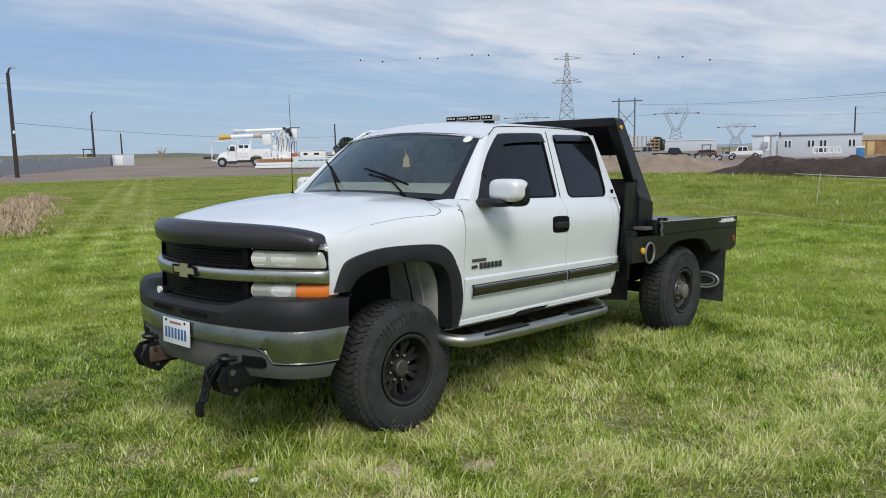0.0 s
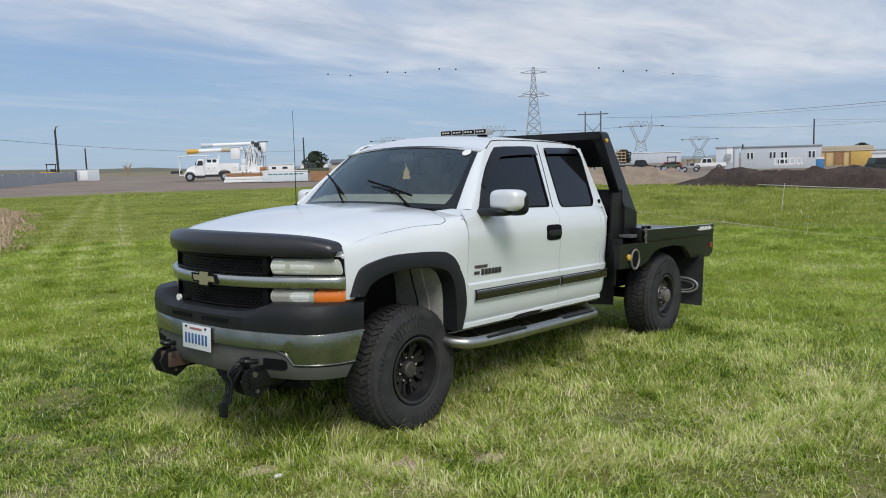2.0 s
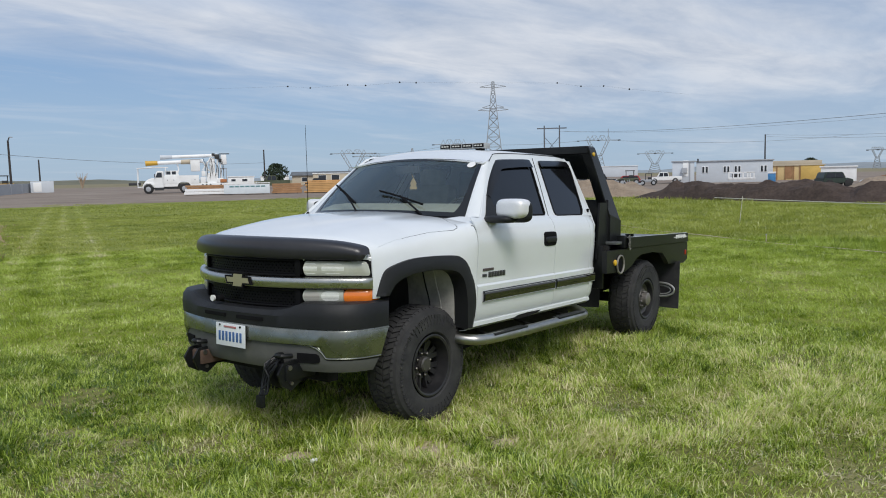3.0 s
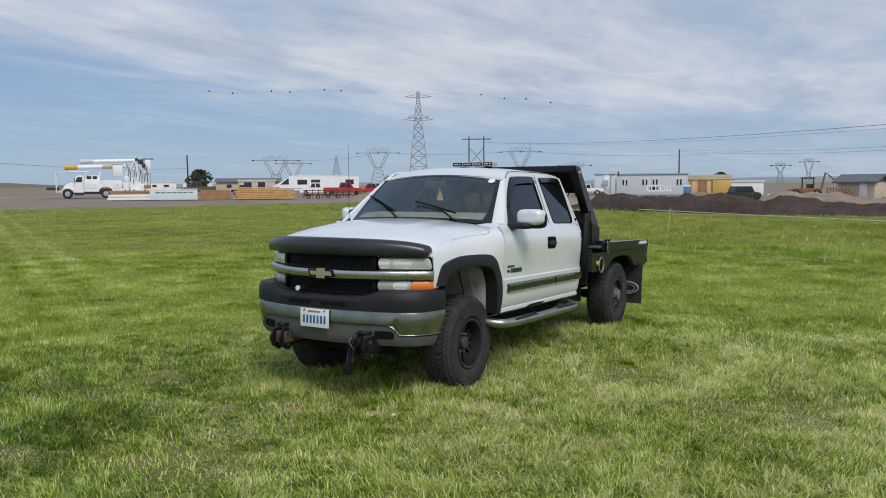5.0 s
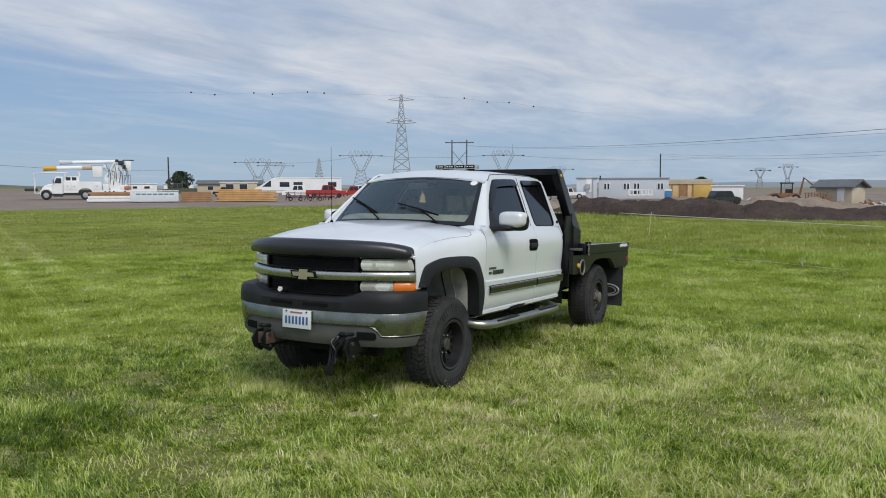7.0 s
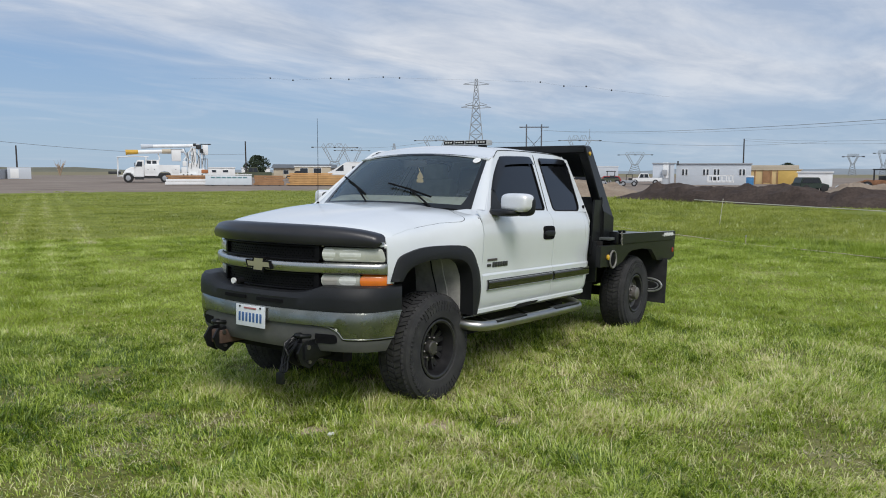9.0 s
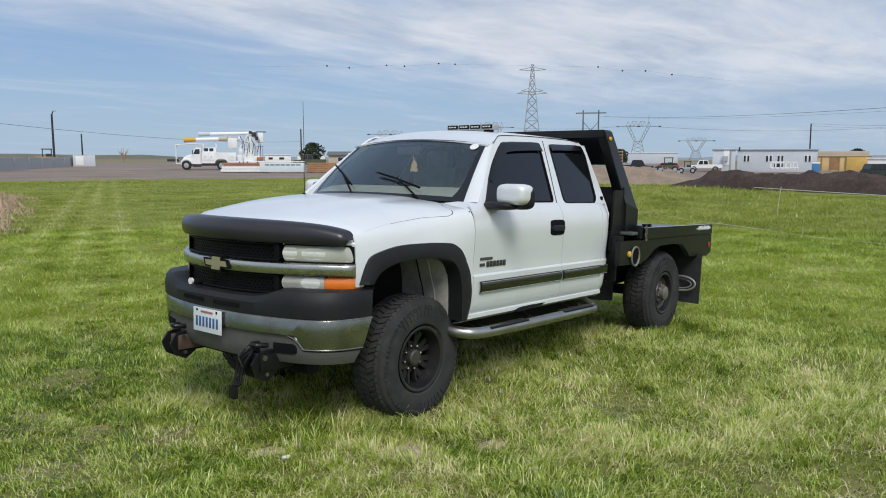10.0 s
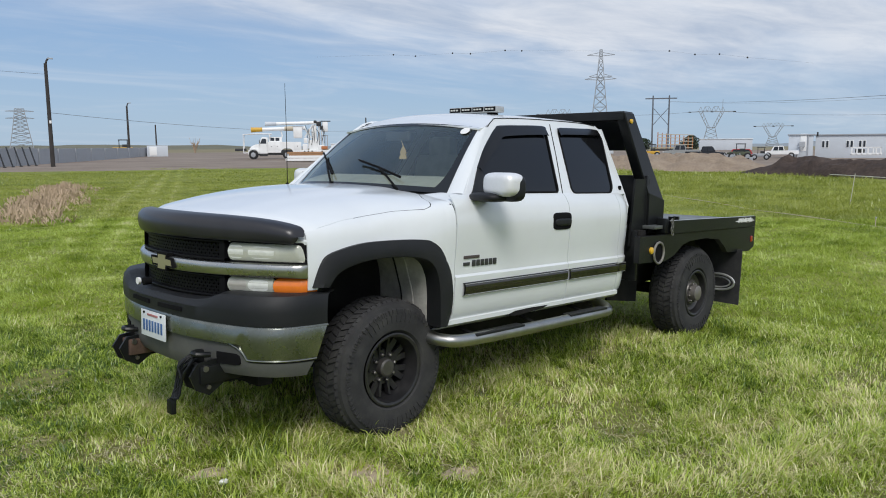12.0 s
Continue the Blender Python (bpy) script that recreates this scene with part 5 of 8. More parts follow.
# front bumper: black cap, dusty bright bar, grey valance
def along_bumper(levels, depth, trim=0, line=BUMPER_LINE):
    rows = []
    for level in levels:
        z, inset = level[:2]
        cut = trim + (level[2] if len(level) > 2 else 0)
        row = []
        for k in range(61):
            q = cut + (len(line) - 1 - 2 * cut) * k / 60
            i = min(int(q), len(line) - 2)
            p = line[i].lerp(line[i + 1], q - i)
            d = Vector((-0.62, p.y * 0.55, 0)).normalized()
            row.append((p.x - d.x * inset, p.y - d.y * inset, z))
        rows.append(row)
    return rows


def bumper_x(y):
    return lerp(y, [(p[1], p[0]) for p in BUMPER_PLAN[::-1]])


rows = along_bumper([(0.800, 0.012), (0.806, -0.004), (0.88, -0.008), (0.935, 0.0), (0.965, 0.022), (0.975, 0.07), (0.970, 0.16)], 0)
rows = [[(x, y, z - (0.055 * max(0.0, 1 - (abs(y) / 0.56) ** 6) if z > 0.9 else 0)) for x, y, z in row] for row in rows]
body("bumper_cap", sheet(bmesh.new(), rows), PLASTIC, "black plastic bumper cap", solid=0.01)
rows = along_bumper([(0.604, 0.035, 2.2), (0.612, 0.020, 2.0), (0.70, 0.002, 1.0), (0.78, 0.0, 0.2), (0.802, 0.010)], 0)
rows = [[(x, y, z + (0.088 * max(0.0, 1 - (abs(y) / 0.738) ** 16) if z < 0.65 else 0)) for x, y, z in row] for row in rows]
body("bumper_bar", sheet(bmesh.new(), rows), BUMPER, "dusty chrome bumper bar", solid=0.01)
edge = [Vector(p) for p in rows[1]]
body("bumper_lip", tube(bmesh.new(), [p + Vector((-0.002, 0, 0)) for p in edge], 0.0060, 8, caps=True), BUMPER, "rolled bright lip of the bumper bar")
body("bumper_gap", tube(bmesh.new(), [p + Vector((0.006, 0, -0.009)) for p in edge], 0.0035, 6, caps=True), BLACK)
body("bumper_lip", tube(bmesh.new(), [Vector(p) + Vector((0.001, 0, -0.010)) for p in rows[-1]], 0.0050, 8, caps=True), BUMPER)
rows = along_bumper([(0.512, 0.085, 4.2), (0.517, 0.055, 4.0), (0.56, 0.030, 3.2), (0.60, 0.024, 2.4), (0.705, 0.022, 1.5)], 0, 0)
rows = [[(x, y, z - (0.10 if z > 0.7 else 0.02 if z > 0.6 else 0) * 0.55 * min(1.0, (abs(y) / 0.76) ** 9)) for x, y, z in row] for row in rows]
body("valance", sheet(bmesh.new(), rows), VALANCE, "grey plastic lower valance", solid=0.008)
for s in (-1, 1):
    # tow-hook openings and slots of the cap: black slabs laid on for their shade
    bm = bmesh.new()
    rows = []
    for z, yb in ((0.577, 0.660), (0.582, 0.688), (0.592, 0.697), (0.612, 0.697), (0.632, 0.690), (0.642, 0.672)):
        rows.append([(bumper_x(yy) + (0.0150 if z > 0.598 else 0.0195), s * yy, z) for yy in [0.545 + (yb - 0.545) * k / 8 for k in range(9)]])
    block_sheet(bm, rows, (0.012, 0, 0))
    body("hook_opening", bm, BLACK, "dark tow-hook opening")
    bm = bmesh.new()
    prism(bm, [(s * 0.06, 0.838), (s * 0.30, 0.838), (s * 0.30, 0.862), (s * 0.06, 0.862)], -0.012, 0.006, "x")
    for v in bm.verts:
        v.co.x += bumper_x(abs(v.co.y)) - 0.006
    body("cap_slot", bm, BLACK, "dark slot in the bumper cap")
    # plough mount: side plates, pin, hanging strap
    my = s * 0.44 - 0.04
    bm = bmesh.new()
    for dy in (-0.05, 0.05):
        prism(bm, [(-1.02, 0.60), (-1.14, 0.585), (-1.185, 0.52), (-1.15, 0.44), (-1.07, 0.40), (-0.98, 0.46), (-0.90, 0.56)], my + dy - 0.008, my + dy + 0.008)
    mount = body("tow_mount", bm, STEEL, "black steel plough mount plates")
    bm = bmesh.new()
    box(bm, (-1.0, my - 0.02, 0.52), (0.26, 0.11, 0.10), 0.01)
    body("mount_block", bm, RUST if s > 0 else STEEL, "rusty mount block" if s > 0 else "black mount block")
    bm = bmesh.new()
    tube(bm, [(-1.10, my - 0.08, 0.555), (-1.10, my + 0.08, 0.555)], 0.017, 10)
    tube(bm, [(-1.08, my - 0.075, 0.45), (-1.08, my + 0.075, 0.45)], 0.012, 10)
    body("mount_pin", bm, NUT, parent=mount)
    # shackle hook above the mount
    bm = bmesh.new()
    tube(bm, smooth_line([(-0.98, my + 0.05, 0.615), (-1.08, my + 0.05, 0.625), (-1.125, my + 0.02, 0.63), (-1.125, my - 0.03, 0.63), (-1.06, my - 0.05, 0.625)], 12), 0.016, 8)
    body("tow_hook", bm, STEEL, "black tow hook")
rs = random.Random(5)
for k in range(7):
    d0, d1, d2 = rs.uniform(-0.05, 0.05), rs.uniform(-0.06, 0.06), rs.uniform(-0.04, 0.04)
    bm = bmesh.new()
    tube(bm, smooth_line([(-1.10, -0.46 + d0, 0.62), (-1.16 - 0.02 * (k % 2), -0.45 + d1, 0.57), (-1.19, -0.43 + d2, 0.48), (-1.215, -0.43 + d1 * 0.6, 0.40), (-1.24, -0.425 + d0 * 0.5, 0.33 + 0.03 * (k % 3))], 14), 0.006 + 0.002 * (k % 2), 6)
    body("hanging_cable", bm, STEEL, "grey-black hanging cable")
body("hanging_plug", box(bmesh.new(), (-1.235, -0.425, 0.345), (0.03, 0.06, 0.08), 0.008), STEEL, "black plug on hanging cables")
bm = bmesh.new()
lathe(bm, [(-0.03, 0.022), (0.012, 0.024), (0.016, 0.016)], (0, 0, 0), "x", 16)
bm.transform(pose(-1.098, 0.16, 0.955, 0, 0, 180))
body("plug_socket", bm, BLACK, "black round wiring socket")
bm = bmesh.new()
lathe(bm, [(-0.012, 0.022), (0.004, 0.020)], (-1.125, 0.185, 0.958), "x", 14)
body("socket_face", bm, WHITE)
# number plate with unreadable bars
bm = bmesh.new()
box(bm, (-1.128, 0.003, 0.716), (0.008, 0.305, 0.156), 0.003)
plate = body("number_plate", bm, PLATE_W, "white number plate with blue marks")
bm = bmesh.new()
for k in range(7):
    box(bm, (-1.1335, 0.003 - 0.111 + k * 0.037, 0.706), (0.004, 0.019, 0.066), 0.001)
body("plate_marks", bm, PLATE_B, "blue bars", parent=plate)
bm = bmesh.new()
box(bm, (-1.1335, 0.003, 0.772), (0.004, 0.13, 0.012), 0.001)
body("plate_marks", bm, PLATE_R, "faded red bar", parent=plate)
bm = bmesh.new()
for y, z in ((-0.105, 0.78), (0.11, 0.78)):
    lathe(bm, [(-0.006, 0.007), (0.0, 0.007)], (-1.132, y, z), "x", 10)
body("plate_screw", bm, BLACK, parent=plate)
# aerial on the far wing
bm = bmesh.new()
lathe(bm, [(0.0, 0.022), (0.02, 0.018), (0.035, 0.008)], (0.343, 0.775, 1.50), "z", 14)
tube(bm, [(0.343, 0.775, 1.53), (0.335, 0.775, 1.9), (0.318, 0.775, 2.30)], 0.0034, 6, 0.0016)
body("aerial", bm, BLACK, "thin black radio aerial")
# light bar on the roof
bm = bmesh.new()
box(bm, (1.70, 0.02, 2.160), (0.10, 0.53, 0.052), 0.012)
lightbar = body("light_bar", bm, ALLOY_BAR, "grey roof light bar")
for k in range(4):
    y = -0.175 + k * 0.130
    bm = bmesh.new()
    box(bm, (1.648, y, 2.162), (0.012, 0.114, 0.036), 0.004)
    body("lamp_window", bm, BLACK, parent=lightbar)
    for q in range(3):
        body("led", box(bmesh.new(), (1.641, y - 0.031 + 0.031 * q, 2.162), (0.006, 0.022, 0.013), 0.002), LED, parent=lightbar)
for y in (-0.16, 0.16):
    bm = bmesh.new()
    box(bm, (1.70, y, 2.12), (0.08, 0.06, 0.04), 0.008)
    body("bar_foot", bm, BLACK, parent=lightbar)
# running boards
for s in (-1, 1):
    bm = bmesh.new()
    line = smooth_line([(0.26, s * 0.84, 0.60), (0.30, s * 0.98, 0.585), (0.42, s * 1.06, 0.578), (0.9, s * 1.075, 0.572), (1.5, s * 1.075, 0.570), (2.0, s * 1.07, 0.570), (2.14, s * 1.05, 0.572), (2.22, s * 0.96, 0.59), (2.24, s * 0.84, 0.61)], 44)
    tube(bm, line, 0.041, 14)
    step = body("running_board", bm, STEP, "dull chrome tubular running board")
    for x0, x1 in ((0.50, 1.00), (1.55, 2.05)):
        bm = bmesh.new()
        box(bm, ((x0 + x1) / 2, s * 1.068, 0.606), (x1 - x0, 0.078, 0.016), 0.005)
        body("tread_pad", bm, PLASTIC, "grey ribbed tread pad", parent=step)
    for x in (0.6, 1.25, 1.9):
        bm = bmesh.new()
        beam(bm, (x, s * 0.78, 0.62), (x, s * 1.05, 0.565), 0.04, 0.015)
        body("step_bracket", bm, CHASSIS, parent=step)

# frame and running gear
# floor pan and side panels are added to deepen the shade under the cab
bm = bmesh.new()
box(bm, (1.38, 0, 0.665), (2.05, 1.72, 0.05), 0.01)
box(bm, (0.34, 0, 0.78), (0.04, 1.62, 0.40), 0.01)
body("floor_pan", bm, CHASSIS, "dark floor pan added to darken the space under the cab")
for s in (-1, 1):
    body("shade_panel", box(bmesh.new(), (1.36, s * 0.76, 0.555), (1.96, 0.06, 0.20), 0.01), CHASSIS, "dark panel added to fill the shade below the door sill")
bm = bmesh.new()
for s in (-1, 1):
    box(bm, (1.9, s * 0.42, 0.70), (5.6, 0.08, 0.17), 0.01)
for x in (-0.6, 0.4, 1.4, 2.4, 3.3, 4.4):
    box(bm, (x, 0, 0.70), (0.10, 0.84, 0.12), 0.01)
body("ladder_frame", bm, CHASSIS, "dark ladder frame")
bm = bmesh.new()
box(bm, (0.0, 0, 0.85), (1.2, 0.86, 0.5), 0.05)
box(bm, (1.3, 0.0, 0.62), (1.6, 0.5, 0.2), 0.04)
body("engine_block", bm, CHASSIS)
# unseen beam and plate, added to block light behind the bumper
bm = bmesh.new()
box(bm, (-0.76, 0, 0.475), (0.10, 1.22, 0.13), 0.012)
for y in (-0.48, 0.40):
    box(bm, (-0.88, y, 0.50), (0.30, 0.09, 0.10), 0.01)
body("shade_beam", bm, CHASSIS, "black cross beam added between the plough mounts to darken the underside")
bm = bmesh.new()
prism(bm, [(-0.70, 0.44), (0.55, 0.42), (0.60, 0.46), (-0.62, 0.62)], -0.52, 0.52)
body("shade_plate", bm, CHASSIS, "dark plate added under the engine to deepen the shade")
bm = bmesh.new()
box(bm, (1.7, -0.60, 0.68), (0.9, 0.24, 0.26), 0.04)
body("fuel_tank", bm, CHASSIS, "dark fuel tank")
bm = bmesh.new()
tube(bm, [(0.02, -0.72, 0.43), (0.02, 0.72, 0.43)], 0.05, 12)
tube(bm, [(0.15, -0.5, 0.48), (0.9, -0.42, 0.60)], 0.03, 8)
tube(bm, [(0.15, 0.5, 0.48), (0.9, 0.42, 0.60)], 0.03, 8)
part("front_axle", bm, CHASSIS, truck)
bm = bmesh.new()
tube(bm, [(3.645, -0.85, 0.42), (3.645, 0.85, 0.42)], 0.055, 12)
bmesh.ops.create_uvsphere(bm, u_segments=14, v_segments=10, radius=0.17, matrix=Matrix.Translation((3.65, 0, 0.42)))
tube(bm, [(1.4, 0, 0.52), (3.5, 0, 0.43)], 0.045, 10)
for s in (-1, 1):
    box(bm, (3.645, s * 0.52, 0.50), (1.3, 0.07, 0.05), 0.01)
    tube(bm, [(3.55, s * 0.42, 0.45), (3.42, s * 0.40, 0.80)], 0.03, 8)
part("rear_axle", bm, CHASSIS, truck)


# wheels
def tyre_mesh(r, w, rim):
    bm = bmesh.new()
    h = w / 2
    prof = [(-h * 0.72, rim), (-h * 0.97, rim + 0.03), (-h * 1.03, (r + rim) / 2), (-h * 0.98, r - 0.055), (-h * 0.88, r - 0.022), (-h * 0.70, r - 0.010),
            (0, r - 0.006), (h * 0.70, r - 0.010), (h * 0.88, r - 0.022), (h * 0.98, r - 0.055), (h * 1.03, (r + rim) / 2), (h * 0.97, rim + 0.03), (h * 0.72, rim)]
    return lathe(bm, prof, (0, 0, 0), "y", 64, closed=True)


def tread_mesh(r, w):
    """Lugs round the tyre: two shoulder rows and two staggered middle rows."""
    bm = bmesh.new()
    h = w / 2
    n = 62
    for row, (y0, y1, r0, r1, skew) in enumerate(((-1.02, -0.66, r - 0.056, r + 0.001, 0.15), (-0.60, -0.24, r - 0.001, r + 0.005, 0.75), (-0.18, 0.18, r + 0.005, r + 0.005, -0.6), (0.24, 0.60, r + 0.005, r - 0.001, 0.75), (0.66, 1.02, r + 0.001, r - 0.056, 0.15))):
        for k in range(n):
            t0 = 2 * math.pi * (k + 0.5 * (row % 2)) / n
            span = 2 * math.pi / n * (0.82, 0.60, 0.74)[(k + row) % 3]
            vs = []
            for yy, rr, sk in ((y0, r0, 0), (y1, r1, skew)):
                for dr in (-0.03, 0.0):
                    for tt in (t0, t0 + span):
                        a = tt + sk * span
                        vs.append(bm.verts.new(((rr + dr) * math.cos(a), yy * h, (rr + dr) * math.sin(a))))
            for f in ((0, 1, 3, 2), (4, 6, 7, 5), (2, 3, 7, 6), (0, 2, 6, 4), (1, 5, 7, 3)):
                bm.faces.new([vs[i] for i in f])
    return bm


def sidewall_marks(r, rim, y):
    """Raised ribs and lettering-like bars on the sidewall."""
    bm = bmesh.new()
    rr = (r + rim) / 2
    for k in range(54):
        a = 2 * math.pi * k / 54
        if 9 < k % 27 < 20:
            p0 = Vector(((rr - 0.02) * math.cos(a), y, (rr - 0.02) * math.sin(a)))
            p1 = Vector(((rr + 0.02) * math.cos(a), y, (rr + 0.02) * math.sin(a)))
            beam(bm, p0, p1, 0.010, 0.006)
    for k in range(72):
        a = 2 * math.pi * k / 72
        p0 = Vector(((r - 0.075) * math.cos(a), y * 0.985, (r - 0.075) * math.sin(a)))
        p1 = Vector(((r - 0.05) * math.cos(a + 0.02), y * 0.97, (r - 0.05) * math.sin(a + 0.02)))
        beam(bm, p0, p1, 0.012, 0.008)
    return bm


def wheel(at, r, w, rim, s, front):
    """s: the side that faces out. A part of the truck with its own pieces."""
    hub = new("wheel")
    hub.parent = truck
    hub.matrix_world = pose(*at)
    tagged(hub, "black off-road wheel" if front else "dusty steel rear wheel")
    h = w / 2
    part("tyre", tyre_mesh(r, w, rim), RUBBER, hub, "worn black all-terrain tyre")
    part("tread", tread_mesh(r, w), RUBBER, hub, "chunky tread lugs", sharp=0)
    tagged(part("sidewall_ribs", sidewall_marks(r, rim, s * h * 1.03), RUBBER, hub, sharp=0), kind="stuff")
    bm = bmesh.new()
    lip = s * h * 0.93
    prof = [(lip, rim + 0.012), (lip * 1.02, rim + 0.002), (lip * 0.98, rim - 0.012), (lip * 0.60, rim - 0.022), (-lip * 0.6, rim - 0.03), (-lip * 0.8, rim + 0.01)]
    lathe(bm, prof, (0, 0, 0), "y", 48)
    bmesh.ops.delete(bm, geom=[f for f in bm.faces if len(f.verts) > 4], context="FACES_ONLY")
    part("rim", bm, RIM, hub, "black alloy rim", solid=0.004)
    face = s * h * (0.18 if front else 0.55)
    bm = bmesh.new()
    lathe(bm, [(face - s * 0.06, rim - 0.03), (face - s * 0.055, rim - 0.03)], (0, 0, 0), "y", 40)
    part("rim_back", bm, BLACK, hub)
    bm = bmesh.new()
    if front:
        for k in range(8):
            a = 2 * math.pi * (k + 0.5) / 8
            for da in (-0.17, 0.17):
                p0 = Vector((0.062 * math.cos(a), face, 0.062 * math.sin(a)))
                p1 = Vector(((rim - 0.030) * math.cos(a + da), face + s * 0.012, (rim - 0.030) * math.sin(a + da)))
                beam(bm, p0, p1, 0.017, 0.036)
        lathe(bm, [(face - s * 0.02, 0.115), (face + s * 0.012, 0.110), (face + s * 0.014, 0.06)], (0, 0, 0), "y", 32)
    else:
        lathe(bm, [(face - s * 0.01, rim - 0.02), (face + s * 0.01, rim - 0.04), (face - s * 0.02, 0.13), (face + s * 0.02, 0.105), (face + s * 0.022, 0.05)], (0, 0, 0), "y", 40)
    part("spokes" if front else "wheel_disc", bm, RIM if front else HUBCAP, hub, "black twin spokes" if front else "dusty steel wheel disc")
    bm = bmesh.new()
    reach = 0.055 if front else 0.075
    hr = 1.0 if front else 1.25
    lathe(bm, [(face, 0.060 * hr), (face + s * reach, 0.056 * hr), (face + s * (reach + 0.008), 0.045 * hr)], (0, 0, 0), "y", 24)
    part("hub", bm, HUBCAP if front else HUB_R, hub, "grey-brown hub" if front else "dull bright hub cover")
    for k in range(8):
        a = 2 * math.pi * (k + 0.25) / 8
        bm = bmesh.new()
        lathe(bm, [(face + s * 0.005, 0.012), (face + s * 0.035, 0.011), (face + s * 0.040, 0.006)], (0.084 * math.cos(a), 0, 0.084 * math.sin(a)), "y", 6)
        part("lug_nut", bm, NUT, hub)
    return hub


for s in (-1, 1):
    wheel((-0.012, s * 0.755, 0.432), 0.430, 0.300, 0.218, s, True)
    wheel((3.645, s * 0.945, 0.425), 0.430, 0.290, 0.205, s, False)

# flatbed: deck, side rails, skirts, headache rack
bm = bmesh.new()
box(bm, (3.70, 0, 1.215), (1.98, 2.24, 0.03), 0.004)
body("deck_plate", bm, DECK, "worn grey steel deck plate")
for s in (-1, 1):
    bm = bmesh.new()
    prism(bm, [(2.93, 1.158), (4.70, 1.158), (4.70, 1.260), (2.93, 1.268)], s * 1.125, s * 1.165)
    body("side_rail", bm, STEEL, "black bed side rail")
    body("rail_edge", tube(bmesh.new(), [(2.93, s * 1.145, 1.268), (3.8, s * 1.145, 1.264), (4.70, s * 1.145, 1.260)], 0.005, 6), ALLOY_BAR, "worn bright top edge of the rail")
    # dark panels added to block daylight under the bed, and the gusset behind the cab
    body("shade_tub", prism(bmesh.new(), [(2.95, 0.62), (4.70, 0.70), (4.70, 1.20), (2.95, 1.20)], s * 0.64, s * 0.66), CHASSIS, "dark panel added inside the wheel opening to block daylight")
    body("bed_gusset", prism(bmesh.new(), [(2.51, 1.06), (2.80, 1.06), (2.80, 1.62), (2.57, 1.62)], s * 0.985, s * 1.005), STEEL, "black gusset plate behind the cab")
    body("bed_blocker", prism(bmesh.new(), [(2.50, 0.58), (2.98, 0.52), (3.02, 1.14), (2.50, 1.14)], s * 0.80, s * 0.82), CHASSIS, "dark panel added below the bed to block daylight")
    bm = bmesh.new()
    prism(bm, [(2.425, 0.935), (2.86, 0.925), (3.02, 0.965), (3.10, 1.01), (3.18, 1.05), (3.30, 1.075), (3.62, 1.085), (3.90, 1.06), (4.02, 0.99), (4.10, 0.925), (4.60, 0.905), (4.73, 0.945), (4.73, 1.152), (2.425, 1.152)], s * 1.10, s * 1.150)
    body("bed_skirt", bm, STEEL, "black steel bed skirt with wheel cut-out")
    bm = bmesh.new()
    for x in (3.0, 3.08):
        beam(bm, (x, s * 1.12, 1.16), (x, s * 1.12, 1.30), 0.025, 0.05)
    body("stake_pocket", bm, STEEL)
    # filler ring and marker lamp
    bm = bmesh.new()
    tube(bm, [(2.725 + 0.082 * math.cos(a), s * 1.162, 1.005 + 0.088 * math.sin(a)) for a in [2 * math.pi * k / 28 for k in range(29)]], 0.0105, 8, caps=False)
    body("filler_ring", bm, F_HOOP, "pale ring round the filler")
    bm = bmesh.new()
    lathe(bm, [(0, 0.066), (s * 0.004, 0.064)], (2.725, s * 1.151, 1.005), "y", 24)
    body("filler_cap", bm, BLACK)
    bm = bmesh.new()
    lathe(bm, [(0, 0.030), (s * 0.015, 0.028), (s * 0.022, 0.015)], (2.61, s * 1.148, 1.03), "y", 18)
    body("marker_lamp", bm, YELLOW, "amber marker lamp")
    bm = bmesh.new()
    box(bm, (4.655, s * 1.153, 1.03), (0.045, 0.012, 0.060), 0.006)
    body("reflector", bm, RED, "red side reflector")
    # clasp and chain at the front of the rail
    part_y = s * 1.10
    body("rail_clasp", box(bmesh.new(), (2.88, part_y, 1.225), (0.06, 0.09, 0.13), 0.012), STEEL, "black rail clasp")
    for q in range(4):
        body("chain_link", tube(bmesh.new(), [(2.915 + 0.012 * (q % 2) + 0.016 * math.cos(a), s * 1.172, 1.265 - 0.034 * q + 0.022 * math.sin(a)) for a in [2 * math.pi * k / 10 for k in range(11)]], 0.005, 5, caps=False), NUT)
    # maker's script as a plain mark
    bm = bmesh.new()
    box(bm, (4.44, s * 1.167, 1.220), (0.44, 0.004, 0.008), 0.001)
    for k in range(11):
        box(bm, (4.29 + k * 0.031, s * 1.168, 1.224 + 0.006 * (k % 2)), (0.020, 0.004, 0.044 - 0.012 * (k % 3 == 1)), 0.001)
    body("maker_mark", bm, WHITE, "white mark on the rail")
    # mud flap hung across behind the wheel, and a coiled steel loop on it
    bm = bmesh.new()
    # the flap's upper part is added to block daylight above the tyre
    prism(bm, [(s * 0.70, 1.15), (s * 1.095, 1.15), (s * 1.098, 0.94), (s * 1.20, 0.94), (s * 1.19, 0.385), (s * 0.80, 0.395), (s * 0.76, 0.94), (s * 0.70, 0.95)], 4.33, 4.345, "x")
    body("mud_flap", bm, RUBBER, "black rubber mud flap")
    bm = bmesh.new()
    t_ = [2 * math.pi * k / 20 for k in range(21)]
    tube(bm, [(4.28, s * (1.00 + 0.160 * math.cos(a)), 0.605 + 0.080 * math.sin(a)) for a in t_], 0.011, 6, caps=False)
    tube(bm, [(4.30, s * (0.98 + 0.130 * math.cos(a)), 0.600 + 0.052 * math.sin(a)) for a in t_], 0.008, 6, caps=False)
